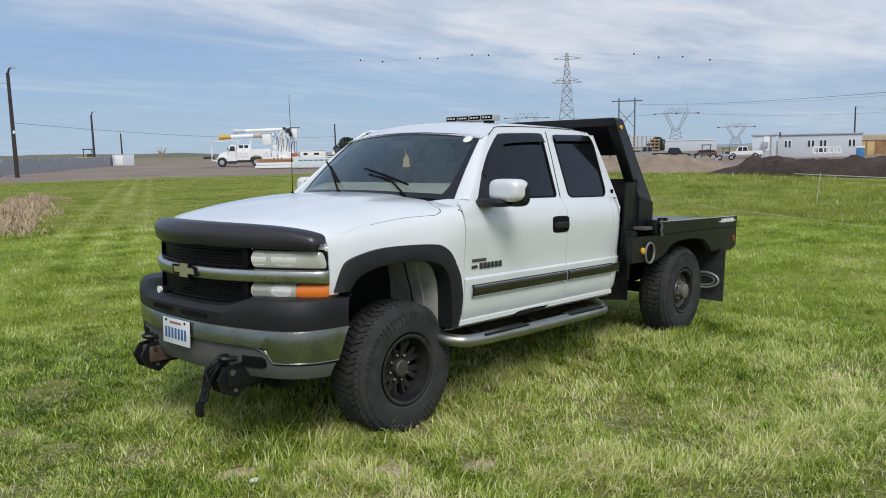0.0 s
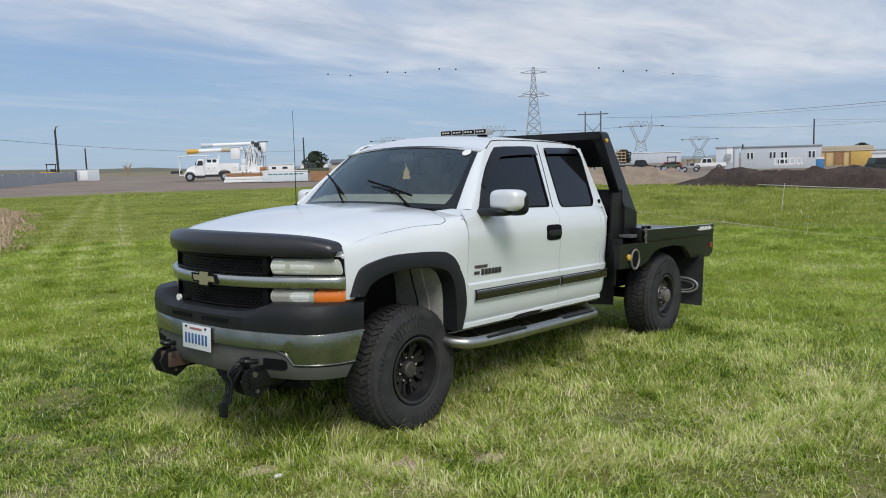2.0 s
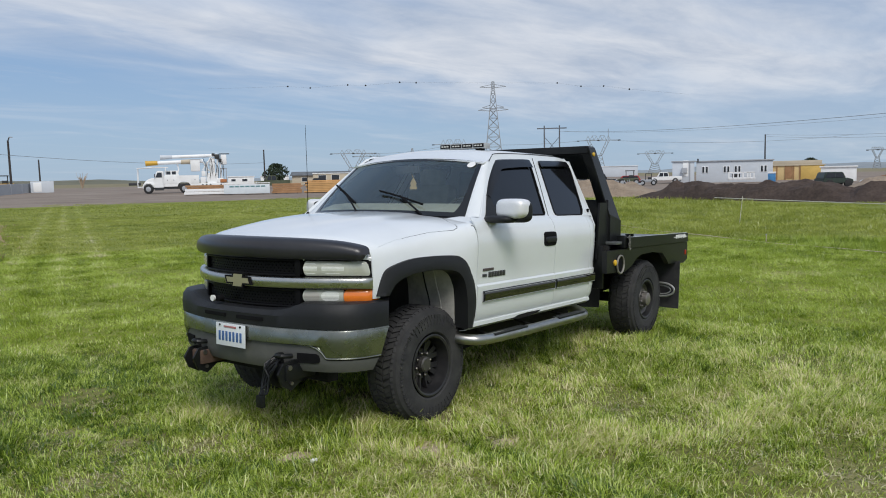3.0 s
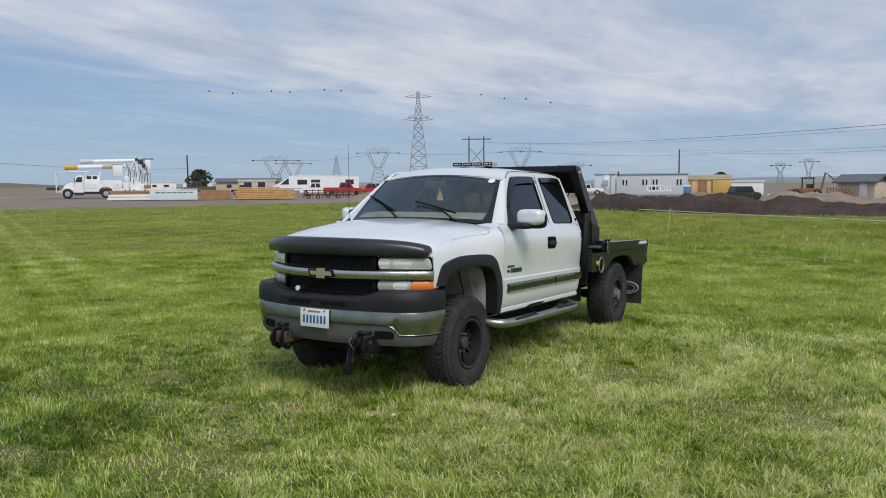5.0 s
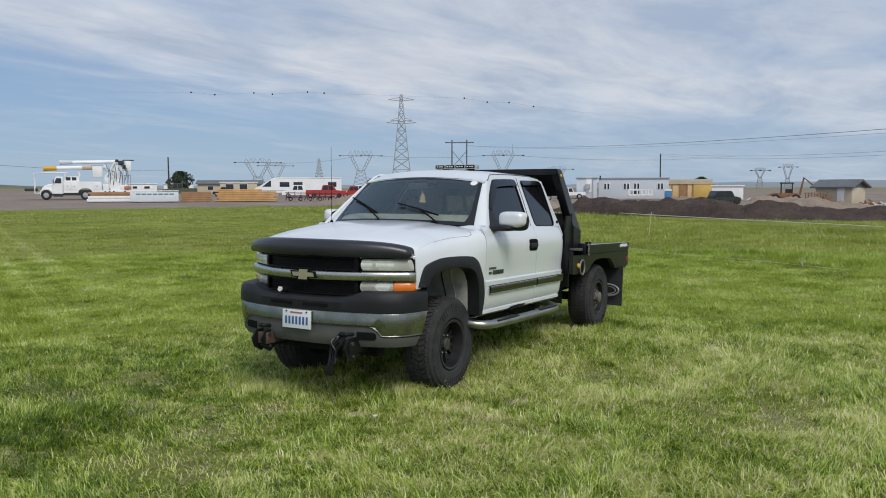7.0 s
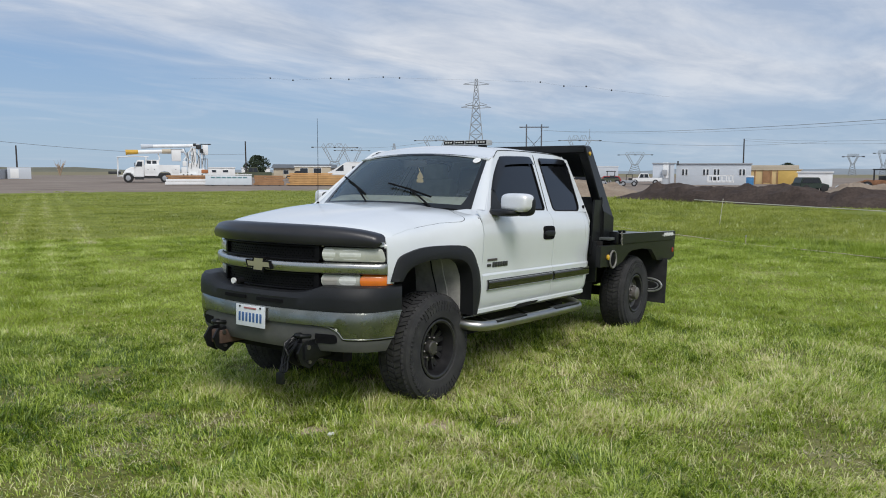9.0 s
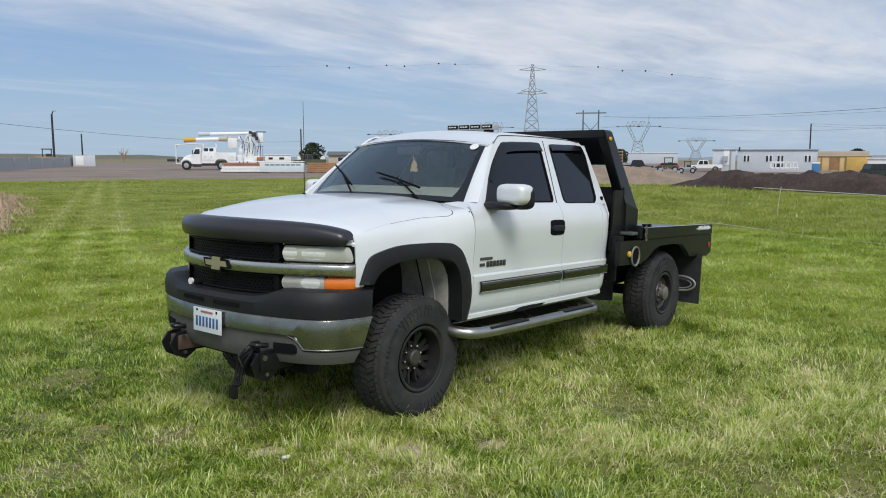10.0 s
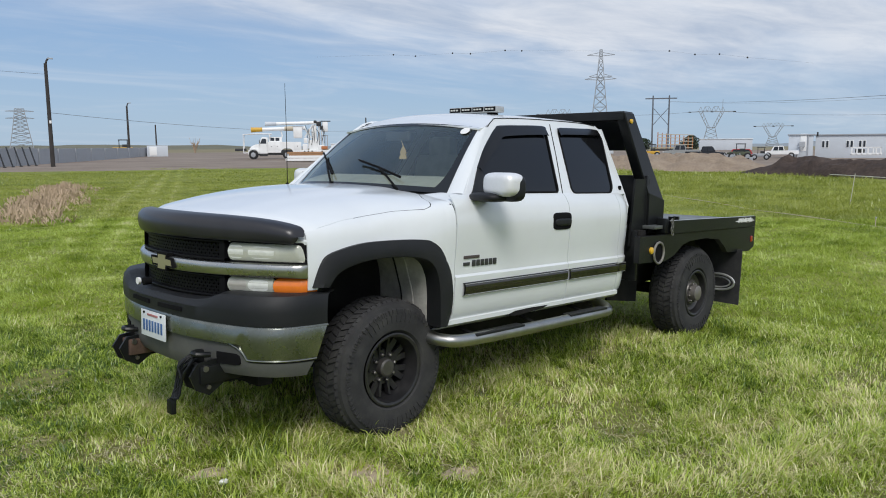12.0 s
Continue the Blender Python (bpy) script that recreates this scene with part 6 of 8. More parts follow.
    body("steel_loop", bm, ALLOY_BAR, "grey steel cable loop")
    # rack post: leaning plate above, upright box below
    bm = bmesh.new()
    prism(bm, [(2.76, 1.16), (3.02, 1.16), (3.02, 1.44), (2.76, 1.50)], s * 0.93, s * 1.03)
    body("rack_post_foot", bm, STEEL, "black rack foot")
    bm = bmesh.new()
    a = [(2.76, s * 1.03, 1.47), (3.02, s * 1.03, 1.43), (2.70, s * 0.88, 2.175), (2.545, s * 0.88, 2.175)]
    b = [(x, y - s * 0.10, z) for x, y, z in a]
    va, vb = [bm.verts.new(p) for p in a], [bm.verts.new(p) for p in b]
    bm.faces.new(va), bm.faces.new(vb)
    for i in range(4):
        bm.faces.new((va[i], va[(i + 1) % 4], vb[(i + 1) % 4], vb[i]))
    bmesh.ops.bevel(bm, geom=list(bm.edges), offset=0.008, segments=1, affect="EDGES")
    body("rack_post", bm, STEEL, "black leaning rack post")
    bm = bmesh.new()
    lathe(bm, [(0, 0.021), (s * 0.012, 0.019), (s * 0.016, 0.009)], (2.63, s * 0.896, 2.10), "y", 18)
    body("rack_lamp", bm, YELLOW, "amber lamp on the rack")
bm = bmesh.new()
box(bm, (2.625, 0, 2.145), (0.15, 1.74, 0.075), 0.008)
body("rack_beam", bm, STEEL, "black rack top beam")
bm = bmesh.new()
beam(bm, (2.80, -0.92, 1.52), (2.80, 0.92, 1.52), 0.06)
body("rack_rail", bm, STEEL, "black rack rail")
body("rack_plate", prism(bmesh.new(), [(2.628, 2.115), (2.652, 2.115), (2.730, 1.86), (2.706, 1.86)], -0.83, 0.83), STEEL, "black plate below the rack beam")
for k in range(-2, 3):
    body("rack_bar", beam(bmesh.new(), (2.82, k * 0.23, 1.50), (2.64, k * 0.23, 2.11), 0.035, 0.035), STEEL, "black window guard bar")
bm = bmesh.new()
box(bm, (2.76, 0, 1.40), (0.04, 2.02, 0.50), 0.006)
# lower plate added to block the view between cab and bed
box(bm, (2.56, 0, 0.98), (0.03, 2.10, 0.42), 0.006)
body("rack_panel", bm, STEEL)
bm = bmesh.new()
box(bm, (4.70, 0, 1.10), (0.06, 2.26, 0.22), 0.008)
body("bed_tail", bm, STEEL, "black bed tail channel")
bm = bmesh.new()
for x in (2.6, 3.0, 3.4, 3.8, 4.2, 4.55):
    box(bm, (x, 0, 1.14), (0.08, 2.16, 0.11), 0.006)
for s in (-1, 1):
    box(bm, (3.6, s * 0.42, 1.0), (2.2, 0.09, 0.2), 0.01)
body("bed_crossmembers", bm, CHASSIS)
bm = bmesh.new()
box(bm, (2.60, 0, 1.215), (0.28, 1.94, 0.03), 0.004)
body("deck_front", bm, STEEL)

# ---- the yard and the distance ----
F_WHITE = mat("far_white", (0.85, 0.86, 0.86), 0.45, vary=0.06, scale=0.8, dirt=(0.55, 0.52, 0.46), dirt_amt=0.2, dirt_scale=0.7)
F_GREY = mat("far_grey", (0.36, 0.38, 0.41), 0.6, vary=0.10, scale=0.5, dirt=(0.26, 0.25, 0.23), dirt_amt=0.3, dirt_scale=0.5)
F_SIDING = mat("pale_siding", (0.56, 0.60, 0.65), 0.6, vary=0.06, scale=0.4)
F_DARK = mat("far_dark", (0.03, 0.032, 0.035), 0.6, vary=0.3, scale=2)
F_GLASS = mat("far_glass", (0.03, 0.035, 0.045), 0.08, vary=0.2)
F_TYRE = mat("far_tyre", (0.025, 0.025, 0.026), 0.9, vary=0.2)
F_YELLOW = mat("far_yellow", (0.62, 0.36, 0.04), 0.5, vary=0.15, scale=1)
F_OCHRE = mat("ochre_sheathing", (0.66, 0.49, 0.24), 0.7, vary=0.12, scale=0.6)
F_PANEL = mat("yellow_sheathing", (0.64, 0.43, 0.12), 0.7, vary=0.12, scale=0.8)
F_TAN = mat("tan_siding", (0.52, 0.45, 0.34), 0.7, vary=0.08, scale=0.6)
F_ROOF = mat("grey_shingle", (0.13, 0.14, 0.15), 0.85, vary=0.2, scale=1.5)
F_WOOD = mat("fresh_lumber", (0.55, 0.32, 0.13), 0.8, vary=0.2, scale=1.2)
F_WOOD2 = mat("brown_lumber", (0.36, 0.20, 0.10), 0.85, vary=0.25, scale=1.2)
F_WRAP = mat("white_wrap", (0.66, 0.72, 0.76), 0.5, vary=0.08, scale=1.5)
F_TEAL = mat("teal_print", (0.12, 0.25, 0.27), 0.6, vary=0.2, scale=3)
F_RED = mat("far_red", (0.42, 0.035, 0.035), 0.4, vary=0.15, scale=1)
F_BLUE = mat("porta_blue", (0.06, 0.22, 0.45), 0.5, vary=0.1)
F_GREEN = mat("machine_green", (0.075, 0.088, 0.052), 0.6, vary=0.25, scale=1)
F_ORANGE = mat("rust_orange", (0.42, 0.16, 0.06), 0.7, vary=0.25, scale=1)
F_RUSTRED2 = mat("weathered_machine", (0.27, 0.13, 0.065), 0.75, vary=0.45, scale=3)
F_POLE = mat("weathered_pole", (0.045, 0.040, 0.038), 0.9, vary=0.25, scale=1)
# pylon steel lightened in its base colour for haze over the distance
F_LATTICE = mat("hazed_galvanised_lattice", (0.29, 0.31, 0.335), 0.6, 0.3, vary=0.15, scale=0.3)
F_WIRE = mat("power_cable", (0.19, 0.205, 0.225), 0.6, vary=0.1, scale=0.1)
F_DIRT = ground_mat("dark_soil", [(0.45, (0.040, 0.030, 0.026)), (0.75, (0.070, 0.052, 0.044)), (1.0, (0.105, 0.080, 0.066))], 0.9, 6.0, 1.0)
F_SAND = ground_mat("tan_sand", [(0.45, (0.20, 0.155, 0.115)), (0.75, (0.28, 0.22, 0.165)), (1.0, (0.34, 0.28, 0.21))], 0.9, 6.0, 0.8)
F_LEAF = mat("dark_leaves", (0.028, 0.045, 0.022), 0.8, vary=0.4, scale=1)
F_BARK = mat("tree_bark", (0.08, 0.06, 0.045), 0.9, vary=0.3)
# blue-grey haze is mixed into the hills' base colour
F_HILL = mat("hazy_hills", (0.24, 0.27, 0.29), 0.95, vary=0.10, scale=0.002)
F_WEED = mat("dry_weeds", (0.44, 0.33, 0.23), 0.9, vary=0.3, scale=0.7)


def facing(b):
    """The turn that lays a thing's x axis across the view at bearing b, its front towards the meadow."""
    return -b


def far(name, at, b, label, category, group="", lift=0.0):
    return thing(name, (at[0], at[1], gz(*at) + lift), facing(b), label, category, group)


def disc(bm, c, r, w, seg=14):
    return lathe(bm, [(-w / 2, r * 0.9), (-w / 2 + 0.02, r), (w / 2 - 0.02, r), (w / 2, r * 0.9)], c, "y", seg)


def road_wheel(owner, c, r, w=0.3):
    t = part("wheel", disc(bmesh.new(), c, r, w), F_TYRE, owner)
    part("rim", disc(bmesh.new(), (c[0], c[1] - 0.02, c[2]), r * 0.55, w), F_GREY, t)


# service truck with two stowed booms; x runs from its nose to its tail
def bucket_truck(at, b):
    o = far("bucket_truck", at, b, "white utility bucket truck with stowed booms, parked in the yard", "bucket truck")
    for x in (0.0, 5.3):
        for y in (0.0, 2.6):
            road_wheel(o, (x, y, 0.68), 0.68, 0.5)
    bm = bmesh.new()
    prism(bm, [(-0.62, 0.85), (0.95, 0.95), (0.95, 2.30), (0.45, 2.28), (-0.15, 2.05), (-0.50, 1.75), (-0.66, 1.40)], 0.35, 2.25)
    bmesh.ops.bevel(bm, geom=list(bm.edges), offset=0.12, segments=3, affect="EDGES")
    part("hood", bm, F_WHITE, o, "rounded white hood")
    for y in (0.02, 2.05):
        bm = bmesh.new()
        prism(bm, [(-0.82, 0.72), (-0.86, 1.05), (-0.70, 1.38), (-0.30, 1.60), (0.35, 1.60), (0.80, 1.30), (0.95, 0.90), (0.86, 0.80), (0.70, 1.15), (0.30, 1.44), (-0.25, 1.44), (-0.62, 1.20), (-0.74, 0.80)], y, y + 0.5)
        part("wing", bm, F_WHITE, o, "white front wing")
    part("headlight", box(bmesh.new(), (-0.70, 0.32, 1.32), (0.10, 0.26, 0.22), 0.03), F_SIDING, o)
    part("grille", box(bmesh.new(), (-0.66, 1.3, 1.30), (0.08, 1.4, 0.7), 0.03), F_DARK, o)
    bm = bmesh.new()
    prism(bm, [(0.96, 0.85), (2.30, 0.85), (2.30, 3.30), (1.45, 3.32), (1.30, 3.25), (0.96, 2.32)], 0.10, 2.50)
    bmesh.ops.bevel(bm, geom=list(bm.edges), offset=0.05, segments=2, affect="EDGES")
    cab = part("cab", bm, F_WHITE, o, "white cab")
    part("side_window", prism(bmesh.new(), [(1.10, 2.36), (2.05, 2.36), (2.05, 3.08), (1.42, 3.08)], 0.075, 0.108), F_GLASS, cab)
    part("door_seam", box(bmesh.new(), (2.16, 0.095, 1.9), (0.035, 0.02, 2.1)), F_GREY, cab)
    part("step", box(bmesh.new(), (1.6, 0.2, 0.62), (1.3, 0.5, 0.30), 0.03), F_DARK, o, "dark cab step and tank")
    part("mirror", box(bmesh.new(), (1.0, -0.10, 2.65), (0.12, 0.12, 0.5), 0.02), F_DARK, o)
    bm = bmesh.new()
    prism(bm, [(2.34, 1.0), (4.30, 1.0), (4.45, 1.35), (4.75, 1.60), (5.3, 1.70), (5.85, 1.60), (6.15, 1.35), (6.30, 1.0), (7.6, 1.0), (7.6, 2.62), (2.34, 2.62)], 0.2, 2.4)
    part("utility_body", bm, F_WHITE, o, "white utility body")
    bm = bmesh.new()
    prism(bm, [(2.45, 2.62), (4.55, 2.62), (4.45, 3.35), (2.45, 3.35)], 0.55, 2.1)
    up = part("tool_cabin", bm, F_WHITE, o, "raised tool cabin")
    for x in (2.75, 3.55):
        part("side_window", box(bmesh.new(), (x + 0.28, 0.545, 3.0), (0.62, 0.03, 0.46)), F_GLASS, up)
    for x0, x1 in ((2.42, 3.30), (3.36, 4.22), (6.42, 7.50)):
        d = part("locker_door", box(bmesh.new(), ((x0 + x1) / 2, 0.19, 1.95), (x1 - x0, 0.03, 1.1), 0.02), F_WHITE, o)
        part("latch", box(bmesh.new(), ((x0 + x1) / 2, 0.165, 1.95), (0.10, 0.03, 0.12)), F_DARK, d)
    bm = bmesh.new()
    box(bm, (2.6, 1.3, 0.80), (6.6, 1.9, 0.34), 0.04)
    box(bm, (5.3, 1.3, 1.1), (1.9, 2.0, 0.7), 0.04)
    box(bm, (9.8, 1.3, 0.82), (4.6, 1.8, 0.30), 0.04)
    part("underside", bm, F_DARK, o, "dark chassis")
    bm = bmesh.new()
    box(bm, (9.8, 1.3, 1.18), (4.5, 2.4, 0.42), 0.04)
    part("rear_deck", bm, F_WHITE, o, "white rear deck")
    for x in (8.1, 8.7, 9.3, 10.9):
        part("deck_lamp", box(bmesh.new(), (x, 0.08, 1.18), (0.22, 0.05, 0.16)), F_DARK, o)
    part("lower_boom", tube(bmesh.new(), [(1.2, 1.0, 4.48), (8.3, 1.0, 4.72)], 0.28, 12), F_WHITE, o, "white lower boom")
    part("boom_tip", tube(bmesh.new(), [(-0.3, 1.0, 4.42), (0.1, 1.0, 4.44), (1.5, 1.0, 4.49)], 0.40, 12, 0.32), F_YELLOW, o, "yellow boom tip")
    part("boom_sleeve", tube(bmesh.new(), [(5.0, 1.0, 4.60), (6.6, 1.0, 4.66)], 0.34, 12), F_TAN, o, "tan boom sleeve")
    part("upper_boom", tube(bmesh.new(), [(3.6, 1.7, 5.38), (10.6, 1.7, 5.56)], 0.25, 12), F_WHITE, o, "white upper boom")
    part("boom_tip", tube(bmesh.new(), [(1.9, 1.7, 5.33), (3.7, 1.7, 5.38)], 0.36, 12, 0.28), F_SIDING, o, "pale upper boom tip")
    part("boom_rest", tube(bmesh.new(), [(4.3, 1.2, 2.6), (4.6, 1.2, 3.6), (4.4, 1.2, 4.3)], 0.10, 7), F_WHITE, o)
    bk = part("bucket", box(bmesh.new(), (7.1, 0.55, 4.05), (1.40, 1.2, 1.75), 0.14, taper=1.06), F_WHITE, o, "white work bucket")
    part("bucket_lip", box(bmesh.new(), (7.1, 0.55, 4.95), (1.60, 1.38, 0.10), 0.03), F_SIDING, bk)
    bm = bmesh.new()
    box(bm, (9.6, 1.3, 2.1), (1.5, 1.5, 1.6), 0.12)
    box(bm, (9.7, 1.3, 3.9), (0.8, 1.0, 2.6), 0.12)
    box(bm, (11.5, 1.2, 4.9), (0.9, 1.1, 1.5), 0.15)
    part("turret", bm, F_WHITE, o, "white boom turret")
    for x, z, w, h in ((8.2, 1.85, 0.8, 0.9), (8.3, 2.8, 0.6, 0.8), (10.8, 1.75, 1.0, 0.7)):
        part("tool_box", box(bmesh.new(), (x, 0.4, z), (w, 0.5, h), 0.05), F_WHITE, o, "white tool box")
    for p, q in (((8.2, 0.6, 3.3), (9.5, 0.6, 5.2)), ((8.0, 0.8, 5.0), (9.2, 0.8, 3.2)), ((10.4, 0.7, 1.5), (10.5, 0.7, 5.0)), ((11.1, 0.7, 1.5), (10.9, 0.7, 4.4)), ((8.8, 0.5, 1.6), (8.9, 0.5, 4.6))):
        part("boom_link", tube(bmesh.new(), [p, q], 0.11, 7), F_WHITE, o, "white boom link")
    for k in range(8):
        x = 8.3 + 0.42 * k
        part("hose", tube(bmesh.new(), smooth_line([(x, 0.35, 5.1 - 0.5 * (k % 3)), (x + 0.4 - 0.2 * (k % 2), 0.2, 3.9 - 0.4 * (k % 2)), (x + 0.1, 0.3, 2.7 - 0.3 * (k % 3))], 8), 0.045, 6), F_DARK, o, "black hydraulic hose")
    bm = bmesh.new()
    box(bm, (10.5, 0.7, 5.35), (0.8, 0.7, 0.7), 0.15)
    box(bm, (10.9, 0.5, 4.75), (0.5, 0.3, 0.6), 0.05)
    box(bm, (11.6, 1.0, 5.75), (1.6, 0.15, 0.15), 0.04)
    box(bm, (9.9, 0.6, 5.65), (0.5, 0.4, 0.4), 0.1)
    part("boom_joint", bm, F_DARK, o, "dark boom joint")
    bm = bmesh.new()
    for x in (10.9, 11.4, 11.8):
        beam(bm, (x, 0.6, 1.3), (x, 0.6, 3.6), 0.12)
    beam(bm, (10.9, 0.6, 3.55), (11.9, 0.6, 3.55), 0.12)
    part("outrigger_rack", bm, F_GREY, o)
    part("cone_stack", box(bmesh.new(), (11.3, 0.2, 1.7), (1.0, 0.5, 0.5), 0.1), F_ORANGE, o, "faded red gear on the deck")
    bm = bmesh.new()
    for y in (0.1, 2.5):
        tube(bm, [(-1.5, y, 0.95), (-1.5, y, 3.72), (1.0, y, 3.85), (3.0, y, 3.80)], 0.075, 6)
        tube(bm, [(2.6, y, 3.3), (2.6, y, 3.8)], 0.075, 6)
    tube(bm, [(-1.5, 0.1, 3.72), (-1.5, 2.5, 3.72)], 0.075, 6)
    tube(bm, [(-1.5, 0.1, 0.95), (-0.7, 0.1, 1.0)], 0.075, 6)
    part("brush_guard", bm, F_WHITE, o, "white pipe guard frame")
    part("winch_deck", box(bmesh.new(), (-2.0, 1.3, 1.45), (1.7, 2.0, 0.40), 0.1), F_DARK, o)
    return o


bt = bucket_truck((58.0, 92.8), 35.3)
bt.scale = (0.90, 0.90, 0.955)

# building material in rows
def stack(name, at, b, length, height, depth, material, label, layers, shift=0.0, group="material stacks"):
    o = far(name, at, b, label, "lumber stack", group)
    for k in range(layers):
        bm = bmesh.new()
        dz = height / layers
        off = shift * (k % 2)
        box(bm, (length / 2 + off, depth / 2, 0.08 + dz * (k + 0.5)), (length * (1 - 0.04 * (k % 3)), depth, dz * 0.90), 0.02)
        part("layer", bm, material, o)
    bm = bmesh.new()
    for x in (0.15, 0.5, 0.85):
        box(bm, (length * x, depth / 2, 0.05), (0.12, depth, 0.10))
    part("bearers", bm, F_DARK, o)
    return o


stack("panel_stack", (53.0, 77.5), 37, 6.0, 0.70, 1.6, F_WHITE, "low stack of white panels on bearers", 2)
stack("lumber_stack", (54.6, 79.5), 37, 6.1, 1.15, 1.4, F_WOOD2, "stack of tan timber behind white panels", 4)
o = stack("wrapped_stack", (54.8, 72.1), 40, 5.4, 1.25, 1.6, F_WRAP, "stack wrapped in pale blue-white plastic", 1)
bm = bmesh.new()
for k in range(7):
    box(bm, (0.9 + 0.62 * k, -0.012, 1.02), (0.50, 0.02, 0.16), 0.01)
part("print_bar", bm, F_TEAL, o, "dark teal print")
bm = bmesh.new()
box(bm, (2.7, 0.8, 1.40), (5.5, 1.7, 0.10), 0.03)
part("top_sheet", bm, F_WHITE, o, "white top sheet")
stack("lumber_stack", (59.7, 69.2), 43, 3.7, 1.20, 1.6, F_WOOD2, "stack of brown timber on bearers", 5, 0.1)
stack("lumber_stack", (62.6, 66.5), 45, 7.4, 1.25, 1.6, F_WOOD, "long stack of fresh orange lumber", 6, 0.35)
stack("lumber_stack", (63.8, 67.6), 45, 5.6, 1.5, 1.4, F_WOOD, "higher stack of fresh orange lumber", 8, 0.2)

# tree: trunk, limbs and many leaf clumps
def tree(at, height, spread, seed, label):
    rr = random.Random(seed)
    o = thing("tree", (at[0], at[1], gz(*at)), 0, label, "tree", "yard trees")
    bm = bmesh.new()
    tube(bm, [(0, 0, 0), (0.1, 0, height * 0.3), (0.05, 0.1, height * 0.6)], height * 0.045, 8, height * 0.02)
    for k in range(7):
        a = 2 * math.pi * k / 7
        z = height * (0.28 + 0.05 * k)
        tube(bm, [(0.05, 0, z), (math.cos(a) * spread * 0.3, math.sin(a) * spread * 0.3, z + height * 0.14)], height * 0.016, 6, height * 0.006)
    part("trunk", bm, F_BARK, o, "brown trunk and limbs")
    bm = bmesh.new()
    for k in range(1500):
        a, u = rr.random() * 2 * math.pi, rr.random()
        z = height * (0.22 + 0.76 * u)
        lim = spread * 0.5 * math.sin(math.pi * min(1.0, 0.16 + 0.80 * u)) ** 0.7 * (0.85 + 0.3 * math.sin(3 * a + 5 * u))
        r = lim * rr.random() ** 0.4
        c = Vector((r * math.cos(a), r * math.sin(a), z))
        s = height * rr.uniform(0.022, 0.05)
        m = Matrix.LocRotScale(c, Euler((rr.random() * 6, rr.random() * 6, rr.random() * 6)), (s, s, s))
        vs = [bm.verts.new(m @ Vector(p)) for p in ((-1, -0.5, 0), (1, -0.6, 0.2), (0.7, 0.7, 0), (-0.8, 0.6, -0.2))]
        bm.faces.new(vs)
    part("crown", bm, F_LEAF, o, "dark green crown", sharp=0)
    return o


tree((107.9, 122.8), 4.7, 5.6, 2, "round dark evergreen tree in the yard")
tree((136.0, 74.5), 2.8, 3.6, 5, "dark green tree behind the parked vehicles")
tree((133.0, 63.0), 3.2, 3.8, 6, "dark green tree behind the parked vehicles")
tree((182.0, 31.5), 3.6, 4.6, 8, "dark tree behind the ochre building")

# motor home, site trailers, sheds
def motorhome(at, b):
    o = far("motor_home", at, b, "long white motor home with dark windows", "motor home")
    bm = bmesh.new()
    prism(bm, [(0.0, 0.5), (15.2, 0.5), (15.2, 2.9), (4.2, 3.15), (3.2, 3.1), (0.9, 1.7), (0.0, 1.3)], 0, 2.4)
    shell = part("body", bm, F_WHITE, o, "white coach body")
    for x0, x1 in ((4.3, 6.0), (6.7, 8.3), (12.8, 14.3)):
        bm = bmesh.new()
        box(bm, ((x0 + x1) / 2, -0.01, 1.95), (x1 - x0, 0.05, 0.85), 0.02)
        part("window", bm, F_GLASS, shell)
    bm = bmesh.new()
    prism(bm, [(1.3, 1.55), (2.8, 1.55), (2.8, 2.6), (2.6, 2.6)], -0.03, 0.02)
    part("windscreen", bm, F_GLASS, shell)
    bm = bmesh.new()
    box(bm, (9.6, 1.2, 3.12), (11.4, 2.5, 0.12), 0.03)
    part("roof", bm, F_WHITE, o)
    bm = bmesh.new()
    box(bm, (7.6, -0.01, 0.85), (14.5, 0.04, 0.10))
    part("stripe", bm, F_GREY, o)
    for x in (2.4, 11.5):
        road_wheel(o, (x, 0.15, 0.48), 0.48)
    return o


motorhome((96.2, 91.2), 49.5)


def block_house(name, at, b, w, h, d, wall, roof, rise, label, category, openings=(), door=None):
    o = far(name, at, b, label, category)
    bm = bmesh.new()
    box(bm, (w / 2, d / 2, h / 2), (w, d, h), 0.02)
    part("wall", bm, wall, o)
    bm = bmesh.new()
    if rise:
        prism(bm, [(-0.4, h - 0.05), (d / 2, h + rise), (d + 0.4, h - 0.05), (d + 0.4, h + 0.10), (d / 2, h + rise + 0.16), (-0.4, h + 0.10)], -0.4, w + 0.4, "x")
        prism(bm, [(0, h), (d, h), (d / 2, h + rise)], 0.02, w - 0.02, "x")
    else:
        box(bm, (w / 2, d / 2, h + 0.08), (w + 0.3, d + 0.3, 0.16), 0.02)
    part("roof", bm, roof, o)
    for x0, x1, z0, z1 in openings:
        win = part("window", box(bmesh.new(), ((x0 + x1) / 2, -0.01, (z0 + z1) / 2), (x1 - x0, 0.06, z1 - z0), 0.01), F_WHITE, o, "white framed window")
        part("pane", box(bmesh.new(), ((x0 + x1) / 2, -0.045, (z0 + z1) / 2), (x1 - x0 - 0.12, 0.02, z1 - z0 - 0.12)), F_GLASS, win)
    if door:
        x0, x1, m = door
        part("door", box(bmesh.new(), ((x0 + x1) / 2, -0.02, 1.0), (x1 - x0, 0.06, min(2.0, 2 * (h - 1.06))), 0.01), m, o)
    return o


